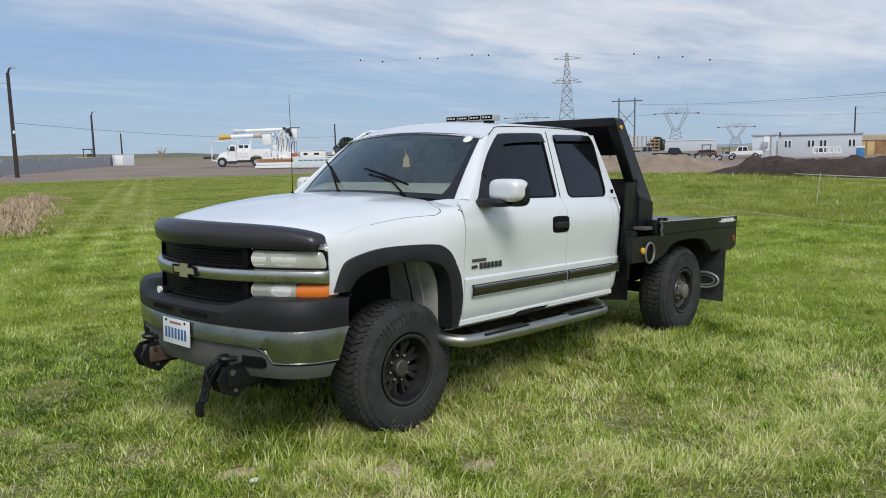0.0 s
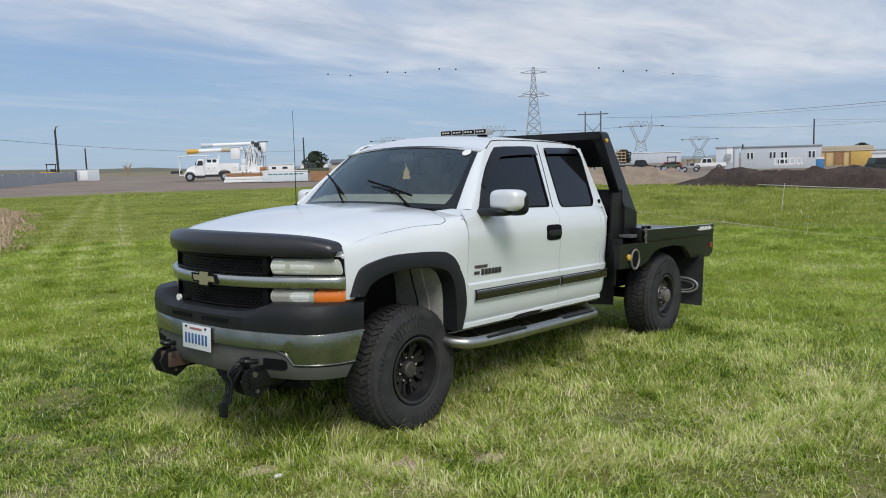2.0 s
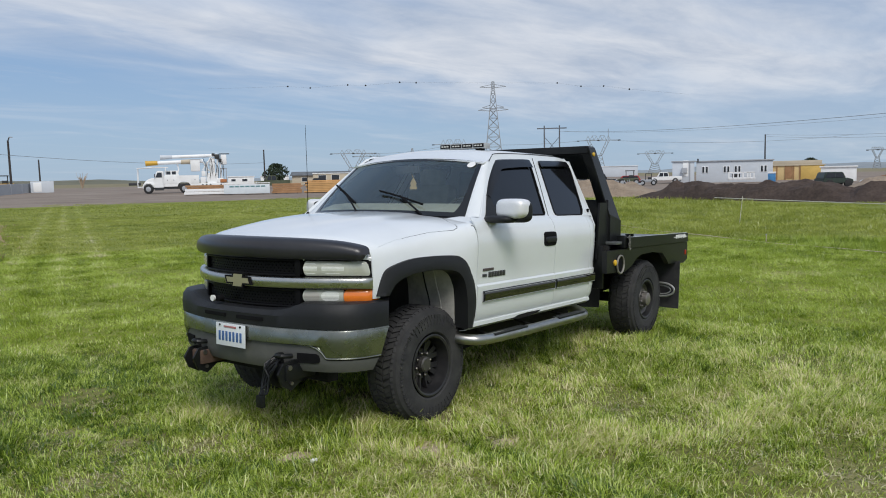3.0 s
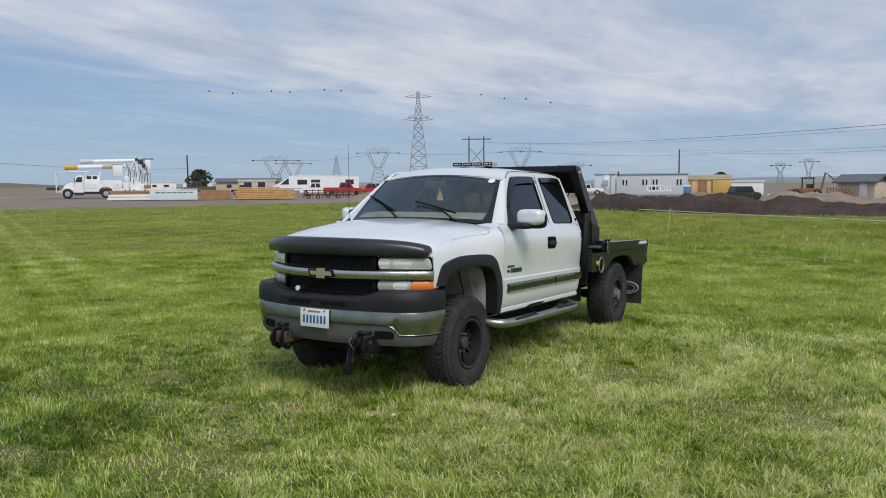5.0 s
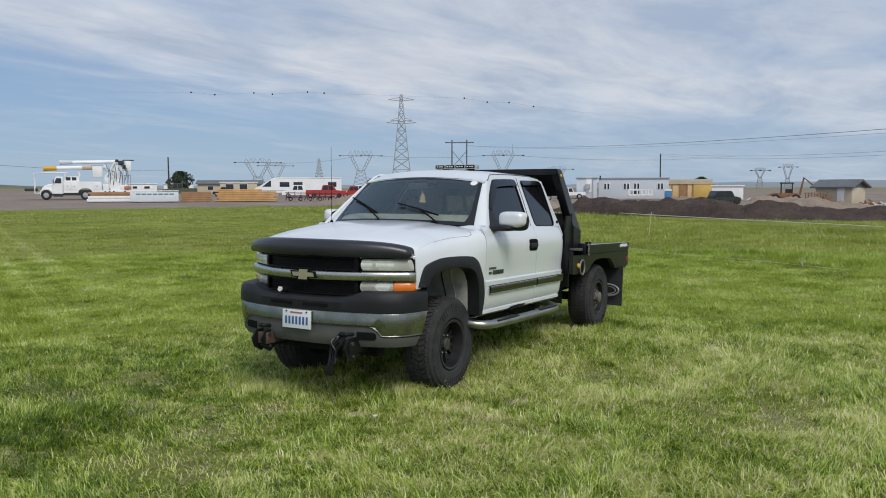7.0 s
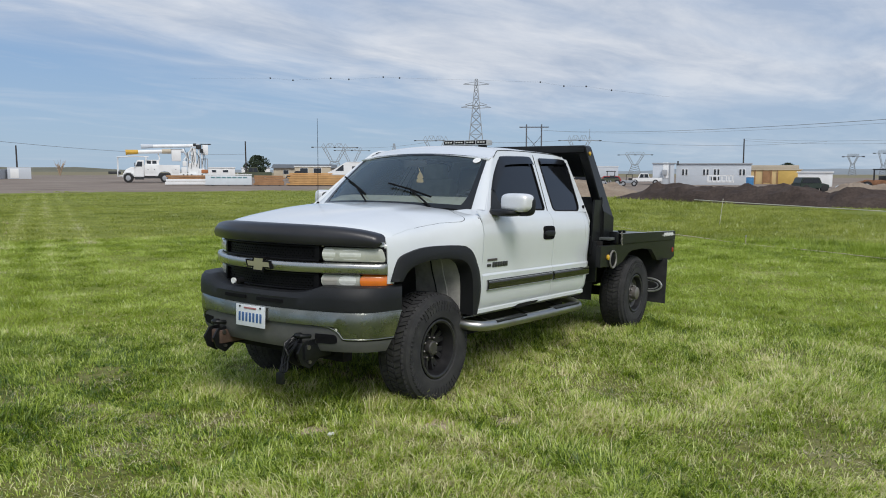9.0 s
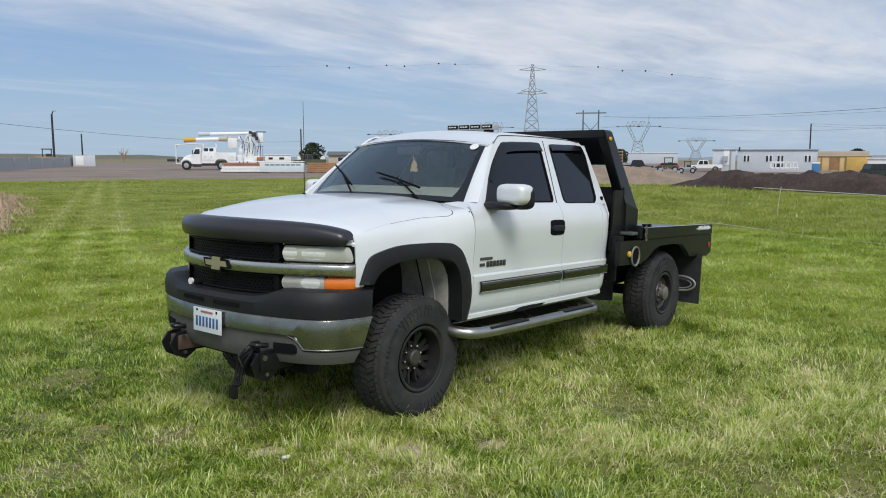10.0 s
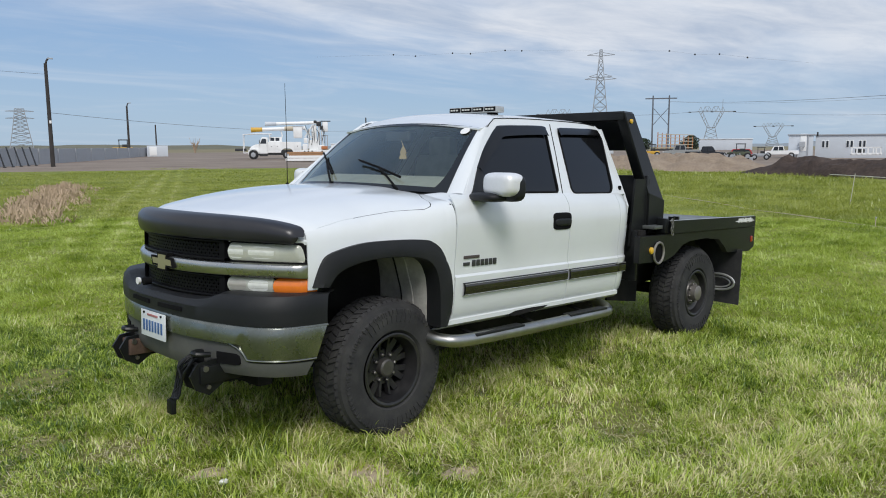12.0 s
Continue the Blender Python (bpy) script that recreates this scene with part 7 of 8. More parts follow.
# long site trailer with an end annex
tr = block_house("site_trailer", (102.4, 30.7), 74.5, 9.75, 2.85, 3.2, F_SIDING, F_GREY, 0, "long pale grey site trailer with narrow windows", "site trailer",
                 [(x * 0.91, x * 0.91 + 0.38, 1.30, 2.22) for x in (0.8, 1.3, 3.85, 4.35, 5.4, 5.9, 9.0, 9.5)])
bm = bmesh.new()
beam(bm, (0.2, -0.05, 2.8), (0.2, -0.05, 3.3), 0.2)
part("vent_pipe", bm, F_DARK, tr)
tr = block_house("site_trailer", (100.65, 33.45), 71.0, 2.9, 2.90, 3.0, F_SIDING, F_GREY, 0, "short pale grey end trailer with an open door", "site trailer")
bm = bmesh.new()
box(bm, (1.75, -0.03, 2.0), (0.75, 0.05, 2.2), 0.02)
part("door", bm, F_WHITE, tr, "white door")
bm = bmesh.new()
box(bm, (1.6, -0.25, 1.75), (0.7, 0.45, 0.7), 0.04)
part("cooler_box", bm, F_GREY, tr, "grey window cooler")
bm = bmesh.new()
beam(bm, (1.0, -0.9, 0.0), (1.25, -0.2, 1.1), 0.10)
beam(bm, (2.3, -0.05, 0.0), (2.3, -0.05, 2.9), 0.12)
part("ladder", bm, F_GREY, tr)
# ochre building under construction with a flat pale roof
oc = block_house("ochre_building", (112.75, 25.95), 78.5, 9.4, 2.0, 6.0, F_OCHRE, F_TAN, 0, "half-built ochre sheathed building with a flat pale roof", "building")
bm = bmesh.new()
box(bm, (4.5, 3.0, 2.42), (9.2, 6.2, 0.62), 0.04)
part("parapet", bm, F_TAN, oc, "pale tan parapet")
for x in (0.4, 1.1, 2.0, 2.7, 3.3, 4.4, 5.5, 6.3):
    part("post", box(bmesh.new(), (x, -0.05, 1.0), (0.14, 0.10, 2.0)), F_WOOD2, oc)
part("opening", box(bmesh.new(), (4.9, -0.03, 1.05), (0.9, 0.06, 1.7)), F_WOOD2, oc, "open bay with bare studs")
part("tarp", box(bmesh.new(), (7.85, -0.06, 1.0), (2.9, 0.05, 2.0), 0.01), F_PANEL, oc, "yellow sheathing panel")
# unidentified blue box, kept low to fit the camera's view
pt = far("blue_box", (92.85, 19.0), 78, "low blue box with a white lid", "water tank")
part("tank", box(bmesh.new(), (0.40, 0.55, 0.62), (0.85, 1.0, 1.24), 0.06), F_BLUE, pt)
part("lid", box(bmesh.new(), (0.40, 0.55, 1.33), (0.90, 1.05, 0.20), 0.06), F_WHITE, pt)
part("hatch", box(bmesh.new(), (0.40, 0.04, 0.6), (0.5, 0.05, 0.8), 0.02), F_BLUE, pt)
# gable shed
block_house("shed", (80.6, 1.0), 117, 3.7, 1.72, 2.5, F_TAN, F_ROOF, 0.68, "small tan shed with a grey gable roof", "shed", (), (2.25, 2.95, F_WHITE))
# the green box is added where a patch of green field lies
block_house("storage_box", (92.0, -7.2), 92, 6.0, 1.6, 2.4, F_GREEN, F_GREY, 0, "low green-grey box standing in for a patch of green field", "storage container")
block_house("storage_box", (87.0, -7.0), 93, 5.0, 1.7, 2.4, F_WHITE, F_WHITE, 0, "low white storage box", "storage container")
# house with low roofs behind the motor home, and a pale block beside it
block_house("house", (109.0, 119.0), 47, 13.0, 2.0, 9.0, F_TAN, F_ROOF, 0.7, "low tan house with a shallow gable roof", "house", [(2, 3.2, 0.7, 1.6), (6, 7.4, 0.7, 1.6)])
block_house("carport", (103.0, 106.5), 45, 7.0, 2.2, 5.0, F_TAN, F_WHITE, 0, "tan open-sided shed under a white roof", "carport", [(1.0, 2.6, 0.4, 2.0), (3.6, 5.2, 0.4, 2.0)])
block_house("pale_block", (113.5, 78.6), 54, 9.5, 2.9, 4.0, F_SIDING, F_GREY, 0, "pale grey flat-roofed block with one window", "building", [(5.6, 6.9, 1.2, 2.4)])
block_house("far_barn", (205.0, 96.0), 66, 14.0, 3.0, 8.0, F_SIDING, F_WHITE, 0, "long pale far barn", "barn")


# parked vehicles
def vehicle(name, at, b, kind_, paint, label, length=5.2, high=1.8, flip=False, group="parked vehicles"):
    """A far car or pickup with nose towards -x of its own frame."""
    o = far(name, at, b, label, name.replace("_", " "), group)
    if flip:
        o.matrix_world = o.matrix_world @ pose(length, 1.8, 0, 0, 0, 180)
    L, H = length, high
    if kind_ == "pickup":
        low = [(0, 0.45), (L, 0.5), (L, 0.62 * H), (0.62 * L, 0.62 * H), (0.6 * L, 0.60 * H), (0.25 * L, 0.60 * H), (0.02 * L, 0.54 * H)]
        top = [(0.25 * L, 0.60 * H), (0.33 * L, H), (0.58 * L, H), (0.62 * L, 0.60 * H)]
        wins = ([(0.31 * L, 0.63 * H), (0.345 * L, 0.94 * H), (0.44 * L, 0.94 * H), (0.44 * L, 0.63 * H)], [(0.46 * L, 0.63 * H), (0.46 * L, 0.94 * H), (0.565 * L, 0.94 * H), (0.595 * L, 0.63 * H)])
    else:
        low = [(0, 0.4), (L, 0.4), (L, 0.60 * H), (0.23 * L, 0.62 * H), (0.02 * L, 0.52 * H)]
        top = [(0.23 * L, 0.60 * H), (0.34 * L, H), (0.90 * L, H), (L - 0.05, 0.60 * H)]
        wins = ([(0.31 * L, 0.64 * H), (0.36 * L, 0.93 * H), (0.58 * L, 0.93 * H), (0.58 * L, 0.64 * H)], [(0.60 * L, 0.64 * H), (0.60 * L, 0.93 * H), (0.87 * L, 0.93 * H), (0.93 * L, 0.64 * H)])
    bm = bmesh.new()
    prism(bm, low, 0.0, 1.8)
    bmesh.ops.bevel(bm, geom=list(bm.edges), offset=0.05, segments=2, affect="EDGES")
    shell = part("body", bm, paint, o)
    bm = bmesh.new()
    prism(bm, top, 0.12, 1.68)
    bmesh.ops.bevel(bm, geom=list(bm.edges), offset=0.06, segments=2, affect="EDGES")
    part("cab", bm, paint, o)
    for w in wins:
        for y0, y1 in ((0.105, 0.14), (1.66, 1.695)):
            bm = bmesh.new()
            prism(bm, w, y0, y1)
            part("window", bm, F_GLASS, shell)
    for x in (0.18 * L, 0.80 * L):
        for y in (0.08, 1.72):
            road_wheel(o, (x, y, 0.38), 0.38, 0.25)
    for y in (0.25, 1.55):
        part("headlight", box(bmesh.new(), (0.0, y, 0.48 * H), (0.06, 0.3, 0.16), 0.02), F_WHITE, shell)
    return o


F_BLACKCAR = mat("black_car_paint", (0.02, 0.022, 0.028), 0.25, vary=0.15, coat=0.4)
F_SILVER = mat("silver_paint", (0.38, 0.39, 0.38), 0.35, 0.4, vary=0.1)
F_GREENCAR = mat("dark_green_paint", (0.03, 0.045, 0.035), 0.35, vary=0.15)
vehicle("pickup", (84.2, 74.6), 49.5, "pickup", F_WHITE, "white pickup parked beside lumber", 5.4, 2.0)
vehicle("pickup", (86.5, 71.8), 51.5, "pickup", F_RED, "red pickup parked in the yard", 6.2, 2.0, True)
vehicle("pickup", (92.0, 69.5), 54, "pickup", F_RED, "faded red pickup parked in the yard", 5.0, 1.8)
vehicle("pickup", (95.2, 70.6), 54, "pickup", F_WHITE, "small white pickup parked in the yard", 4.5, 1.9)
vehicle("pickup", (86.3, 40.6), 65.0, "pickup", F_BLACKCAR, "black pickup parked behind the sand heap", 4.8, 1.65, True)
vehicle("pickup", (92.0, 46.6), 63.0, "pickup", F_SILVER, "tan-grey pickup parked in the yard", 4.8, 1.85)
vehicle("car", (92.5, 38.6), 66.0, "car", F_RED, "dark red car parked in the yard", 3.6, 1.25)
vehicle("pickup", (97.4, 35.6), 69.5, "pickup", F_WHITE, "white pickup parked beside the trailer", 4.4, 1.6)
vehicle("van", (75.1, 9.8), 52.0, "car", F_GREENCAR, "dark green van behind the soil heap", 2.9, 1.45, True)
block_house("box_trailer", (102.5, 15.0), 82, 4.0, 1.75, 2.4, F_WHITE, F_WHITE, 0, "plain white box trailer beside the ochre building", "box trailer")
for at, w in (((103.8, 133.8), 5.6), ((110.6, 131.0), 6.2)):
    block_house("caravan", at, 39.5, w, 2.0, 2.3, F_WHITE, F_WHITE, 0, "white caravan far off in the yard", "caravan", [(0.7, 1.7, 1.0, 1.6), (3.0, 4.2, 1.0, 1.6)])
vehicle("army_truck", (81.8, 98.2), 41.2, "pickup", F_GREEN, "olive green flat truck", 5.6, 2.2)
vehicle("pickup", (84.5, 89.5), 43.0, "pickup", F_BLACKCAR, "black pickup behind the lumber", 4.6, 1.6)


# machines
def machine(name, at, b, paint, label, size=1.0, boom=True):
    o = far(name, at, b, label, "machine", "yard machines")
    k = size
    for x in (0.5 * k, 2.7 * k):
        for y in (0.2, 1.6 * k):
            road_wheel(o, (x, y, 0.55 * k), 0.55 * k, 0.4)
    part("chassis", box(bmesh.new(), (1.6 * k, 0.9 * k, 0.95 * k), (3.0 * k, 1.3 * k, 0.6 * k), 0.1), paint, o)
    bm = bmesh.new()
    for x in (1.1 * k, 2.3 * k):
        for y in (0.3 * k, 1.5 * k):
            beam(bm, (x, y, 1.2 * k), (x, y, 2.35 * k), 0.12 * k)
    box(bm, (1.7 * k, 0.9 * k, 2.4 * k), (1.5 * k, 1.4 * k, 0.14 * k), 0.03)
    part("canopy", bm, F_DARK, o, "dark roll canopy")
    part("seat_box", box(bmesh.new(), (1.9 * k, 0.9 * k, 1.45 * k), (0.7 * k, 0.8 * k, 0.5 * k), 0.05), F_DARK, o)
    bm = bmesh.new()
    tube(bm, [(0.4 * k, 0.9 * k, 1.1 * k), (-0.6 * k, 0.9 * k, 0.9 * k), (-1.0 * k, 0.9 * k, 0.4 * k)], 0.10 * k, 7)
    box(bm, (-1.1 * k, 0.9 * k, 0.35 * k), (0.5 * k, 1.8 * k, 0.6 * k), 0.06)
    part("front_bucket", bm, paint, o)
    if boom:
        bm = bmesh.new()
        tube(bm, [(3.1 * k, 0.9 * k, 1.0 * k), (3.5 * k, 0.9 * k, 3.0 * k), (4.8 * k, 0.9 * k, 1.9 * k)], 0.14 * k, 7)
        tube(bm, [(4.8 * k, 0.9 * k, 1.9 * k), (5.2 * k, 0.9 * k, 0.9 * k)], 0.12 * k, 7)
        part("digging_arm", bm, paint, o, "folded digging arm")
        part("digging_bucket", box(bmesh.new(), (5.2 * k, 0.9 * k, 0.9 * k), (0.6 * k, 0.7 * k, 1.2 * k), 0.1), F_DARK, o)
    return o


machine("backhoe", (84.0, 5.6), 86, F_RUSTRED2, "rusty orange-brown backhoe with a folded arm", 0.92)
machine("tractor", (95.3, 67.8), 55, F_GREEN, "green tractor with a dark canopy", 1.1, False)
machine("loader", (93.0, 50.4), 61, F_YELLOW, "small yellow loader in the yard", 0.78, False)
machine("loader", (88.4, 36.0), 67, F_GREEN, "green and grey loader machine", 0.80, False)
machine("loader", (89.4, 33.6), 68, F_GREY, "grey loader with big wheels", 0.62, False)
machine("dozer", (57.5, 140.0), 23, F_YELLOW, "yellow and black machine behind the wall", 1.2, False)
# white implement frame by the trailer, red-brown implement by the lumber
def implement(at, b, w, h, paint, label):
    o = far("implement", at, b, label, "farm implement", "yard machines")
    bm = bmesh.new()
    for k in range(17):
        x = w * k / 16
        beam(bm, (x, 0.3 * (k % 3), 0.1), (x + 0.35 * (1 - k % 2), 0.6, h * (0.6 + 0.4 * (k % 2))), 0.09)
    beam(bm, (0, 0.3, h * 0.45), (w, 0.3, h * 0.45), 0.14)
    beam(bm, (0, 0.3, h * 0.9), (w, 0.3, h * 0.8), 0.10)
    part("tool_bar", bm, paint, o)
    for k in range(5):
        road_wheel(o, (w * (k + 0.5) / 5, 0.5, 0.26), 0.26, 0.2)
    return o


F_RUSTRED = mat("rust_red", (0.10, 0.035, 0.03), 0.8, vary=0.4, scale=2)
implement((71.2, 62.6), 49, 6.4, 1.2, F_RUSTRED, "dark red-brown tillage implement beside lumber")
wf = far("site_cart", (96.8, 24.8), 75, "white steel cart with open frames", "site cart")
part("bed", box(bmesh.new(), (1.6, 0.6, 0.6), (3.3, 1.2, 0.30), 0.04), F_WHITE, wf)
bm = bmesh.new()
for x in (0.1, 0.65, 1.2, 1.8, 2.35, 2.65, 3.1):
    beam(bm, (x, 0, 0.6), (x, 0, 1.4), 0.16)
beam(bm, (0, 0, 1.38), (3.2, 0, 1.38), 0.16)
part("frame_rails", bm, F_WHITE, wf)
part("cargo", box(bmesh.new(), (0.95, 0.5, 0.95), (1.0, 0.8, 0.5), 0.05), F_DARK, wf)
implement((78.2, 1.9), 90, 2.1, 1.30, F_RUSTRED2, "rusty orange-brown implement standing before the shed")


# low scrap lying about the shed, and a tarp-covered pile
def scrap(at, b, w, h, count, seed, material, label):
    r_ = random.Random(seed)
    o = far("scrap_pile", at, b, label, "scrap pile", "scrap piles")
    bm = bmesh.new()
    for _ in range(count):
        x, y = r_.uniform(0, w), r_.uniform(0, 0.9)
        if r_.random() < 0.5:
            beam(bm, (x, y, 0.05), (x + r_.uniform(-0.7, 0.7), y + r_.uniform(-0.3, 0.3), r_.uniform(0.1, h)), r_.uniform(0.05, 0.12))
        else:
            box(bm, (x, y, h * 0.22), (r_.uniform(0.15, 0.45), r_.uniform(0.15, 0.4), h * r_.uniform(0.3, 0.6)), 0.02, r_.uniform(0, 90))
    tagged(part("scrap", bm, material, o, sharp=0), kind="stuff")


scrap((78.0, -2.8), 90, 3.0, 0.7, 16, 4, F_RUSTRED2, "low heap of rusty scrap beside the shed")
scrap((77.2, -3.4), 90, 2.6, 0.45, 12, 9, F_WHITE, "low scatter of pale boards beside the shed")
scrap((78.4, 5.0), 90, 2.4, 0.55, 12, 13, F_RUSTRED2, "low heap of rusty parts beside the backhoe")
scrap((83.5, 34.8), 68, 3.4, 0.9, 16, 21, F_GREY, "grey machine parts lying behind the soil heap")
bm = rounded(bmesh.new(), (0, 0, 0.30), (1.5, 0.9, 0.75), 3.0, -86)
single("tarp_pile", bm, F_WRAP, "white tarp-covered pile behind the soil heap", "tarp pile", at=(78.9, 6.6, gz(78.9, 6.6)))
# stake-sided trailer
st = far("stake_trailer", (102.5, 53.2), 62.5, "tall orange-brown stake-sided flat trailer", "trailer")
part("deck", box(bmesh.new(), (2.4, 1.0, 1.0), (5.4, 2.2, 0.25), 0.04), F_DARK, st)
for k in range(9):
    bm = bmesh.new()
    beam(bm, (0.05 + 0.62 * k, 0, 1.1), (0.05 + 0.62 * k, 0, 3.6 - 0.09 * k), 0.14)
    part("stake", bm, F_ORANGE, st)
for k in range(5):
    bm = bmesh.new()
    z = 1.3 + 0.5 * k
    beam(bm, (0, -0.08, z), (5.1, -0.08, z - 0.15 * k / 4), 0.10)
    part("rail", bm, F_TAN, st)
for x in (3.2, 4.2):
    road_wheel(st, (x, 0.2, 0.45), 0.45)

# soil heaps along the edge of the meadow
def heap(name, material, label, brgs, r_mid, depth, height, seed, n=90, m=12):
    bm = bmesh.new()
    rows = []
    for j in range(m + 1):
        v = j / m
        row = []
        for k in range(n + 1):
            b = brgs[0] + (brgs[1] - brgs[0]) * k / n
            r = r_mid(b) + depth * v
            x, y = C0[0] + r * math.sin(radians(b)), C0[1] + r * math.cos(radians(b))
            end = min(1.0, (b - brgs[0]) / 3.0, (brgs[1] - b) / 3.0)
            lumps = 0.76 + 0.40 * abs(math.sin(b * 0.83 + seed)) * (0.6 + 0.4 * math.sin(b * 0.31 + seed)) + 0.36 * (noise.noise(Vector((x * 0.9, y * 0.9, seed))))
            z = height(b) * lumps * end * max(0.0, math.sin(math.pi * v)) ** 0.8 + 0.11 * noise.noise(Vector((x * 2.6, y * 2.6, seed))) * min(1, end) * math.sin(math.pi * v)
            row.append((x, y, gz(x, y) + z - 0.04))
        rows.append(row)
    sheet(bm, rows)
    return single(name, bm, material, label, "soil heap", "structure", sharp=0)


heap("soil_berm", F_DIRT, "long dark brown heap of dug soil", (67.5, 104), lambda b: lerp(b, [(67, 56), (70, 54), (75, 49.5), (82, 45.5), (92, 44.5), (104, 46)]), 5.5,
     lambda b: lerp(b, [(67, 1.1), (70, 1.2), (72.3, 1.36), (74.5, 1.12), (76, 1.08), (77.8, 1.34), (79.8, 1.22), (81.3, 0.90), (82.8, 1.10), (84.2, 0.86), (85.0, 1.04), (86.2, 0.72), (88.3, 0.66), (90, 0.98), (92, 1.1), (104, 1.1)]), 1.3, 150)
heap("sand_heap", F_SAND, "low tan heap of sand", (54, 70), lambda b: 60.5, 9.0, lambda b: lerp(b, [(54, 0.6), (58, 1.3), (64, 1.5), (70, 1.2)]), 4.1, 80)
heap("sand_heap", F_SAND, "tan heap of sand behind the dark soil", (80, 98), lambda b: 58.0, 14.0, lambda b: lerp(b, [(80, 0.6), (83, 1.25), (86, 1.1), (90, 0.6), (98, 0.6)]), 2.2, 80)
heap("sand_heap", F_SAND, "tan heap of sand beside parked vehicles", (50.8, 57.5), lambda b: 88.0, 12.0, lambda b: 1.2, 0.6, 50)

# pale irrigation pipe and a fence stake in the meadow
F_PIPE = mat("weathered_pipe", (0.60, 0.58, 0.50), 0.6, vary=0.15, scale=0.6)
bm = bmesh.new()
tube(bm, [(46.3, 12.6, 0.20), (41.0, 6.2, 0.17), (36.5, 0.7, 0.16), (32.5, -4.6, 0.15)], 0.021, 8)
single("irrigation_pipe", bm, F_PIPE, "long pale irrigation pipe lying by soil", "pipe")
stk = thing("fence_stake", (22.0, 2.95, 0), 0, "thin leaning pale fence stake in tall grass", "fence stake")
part("post", tube(bmesh.new(), [(0, 0, -0.1), (0.05, -0.09, 0.98)], 0.009, 6), F_PIPE, stk)
bm = bmesh.new()
tube(bm, smooth_line([(23.6, 10.4, 0.05), (20.4, 6.6, 0.06), (18.6, 4.5, 0.03), (17.0, 2.6, 0.065), (15.6, 0.5, 0.03), (14.3, -1.5, 0.06), (13.2, -3.3, 0.05), (12.4, -4.7, 0.04)], 40), 0.009, 8)
single("irrigation_pipe", bm, F_TAN, "thin pale pipe half hidden in grass", "pipe")
for at in ((15.6, 0.55), (13.4, -2.8)):
    rz = thing("pipe_riser", (at[0], at[1], 0.0), 0, "short pale riser on the pipe in grass", "pipe riser", "pipe risers")
    part("stem", tube(bmesh.new(), [(0, 0, 0.0), (0.01, 0, 0.22)], 0.010, 6), F_TAN, rz)
    part("head", box(bmesh.new(), (0.01, 0, 0.23), (0.05, 0.03, 0.03), 0.005), F_GREY, rz)


# lattice towers
def lattice_tower(at, b, h, base, arms, label, thick=0.3, top=0.12):
    o = thing("pylon", (at[0], at[1], gz(*at) - 0.2), facing(b), label, "pylon", "lattice pylons")
    def half_w(z):
        return base / 2 * (1 - z / h) ** 1.15 + base * top * 0.5
    levels = [h * (1 - (1 - k / 11) ** 1.25) for k in range(12)]
    for sx, sy in ((-1, -1), (1, -1), (1, 1), (-1, 1)):
        leg = bmesh.new()
        for z0, z1 in zip(levels, levels[1:]):
            beam(leg, (sx * half_w(z0), sy * half_w(z0), z0), (sx * half_w(z1), sy * half_w(z1), z1), thick)
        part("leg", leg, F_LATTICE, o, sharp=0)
    br = bmesh.new()
    for z0, z1 in zip(levels, levels[1:]):
        a, c = half_w(z0), half_w(z1)
        for s in (-1, 1):
            beam(br, (-a, s * a, z0), (c, s * c, z1), thick * 0.6)
            beam(br, (a, s * a, z0), (-c, s * c, z1), thick * 0.6)
            beam(br, (s * a, -a, z0), (s * c, c, z1), thick * 0.6)
            beam(br, (-c, s * c, z1), (c, s * c, z1), thick * 0.5)
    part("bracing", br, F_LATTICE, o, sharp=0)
    for z, w in arms:
        bm = bmesh.new()
        for s in (-1, 1):
            beam(bm, (0, 0, z), (s * w / 2, 0, z + h * 0.012), thick * 0.9)
            beam(bm, (s * half_w(z), 0, z + h * 0.035), (s * w / 2, 0, z + h * 0.012), thick * 0.7)
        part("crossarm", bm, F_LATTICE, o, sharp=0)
    return o


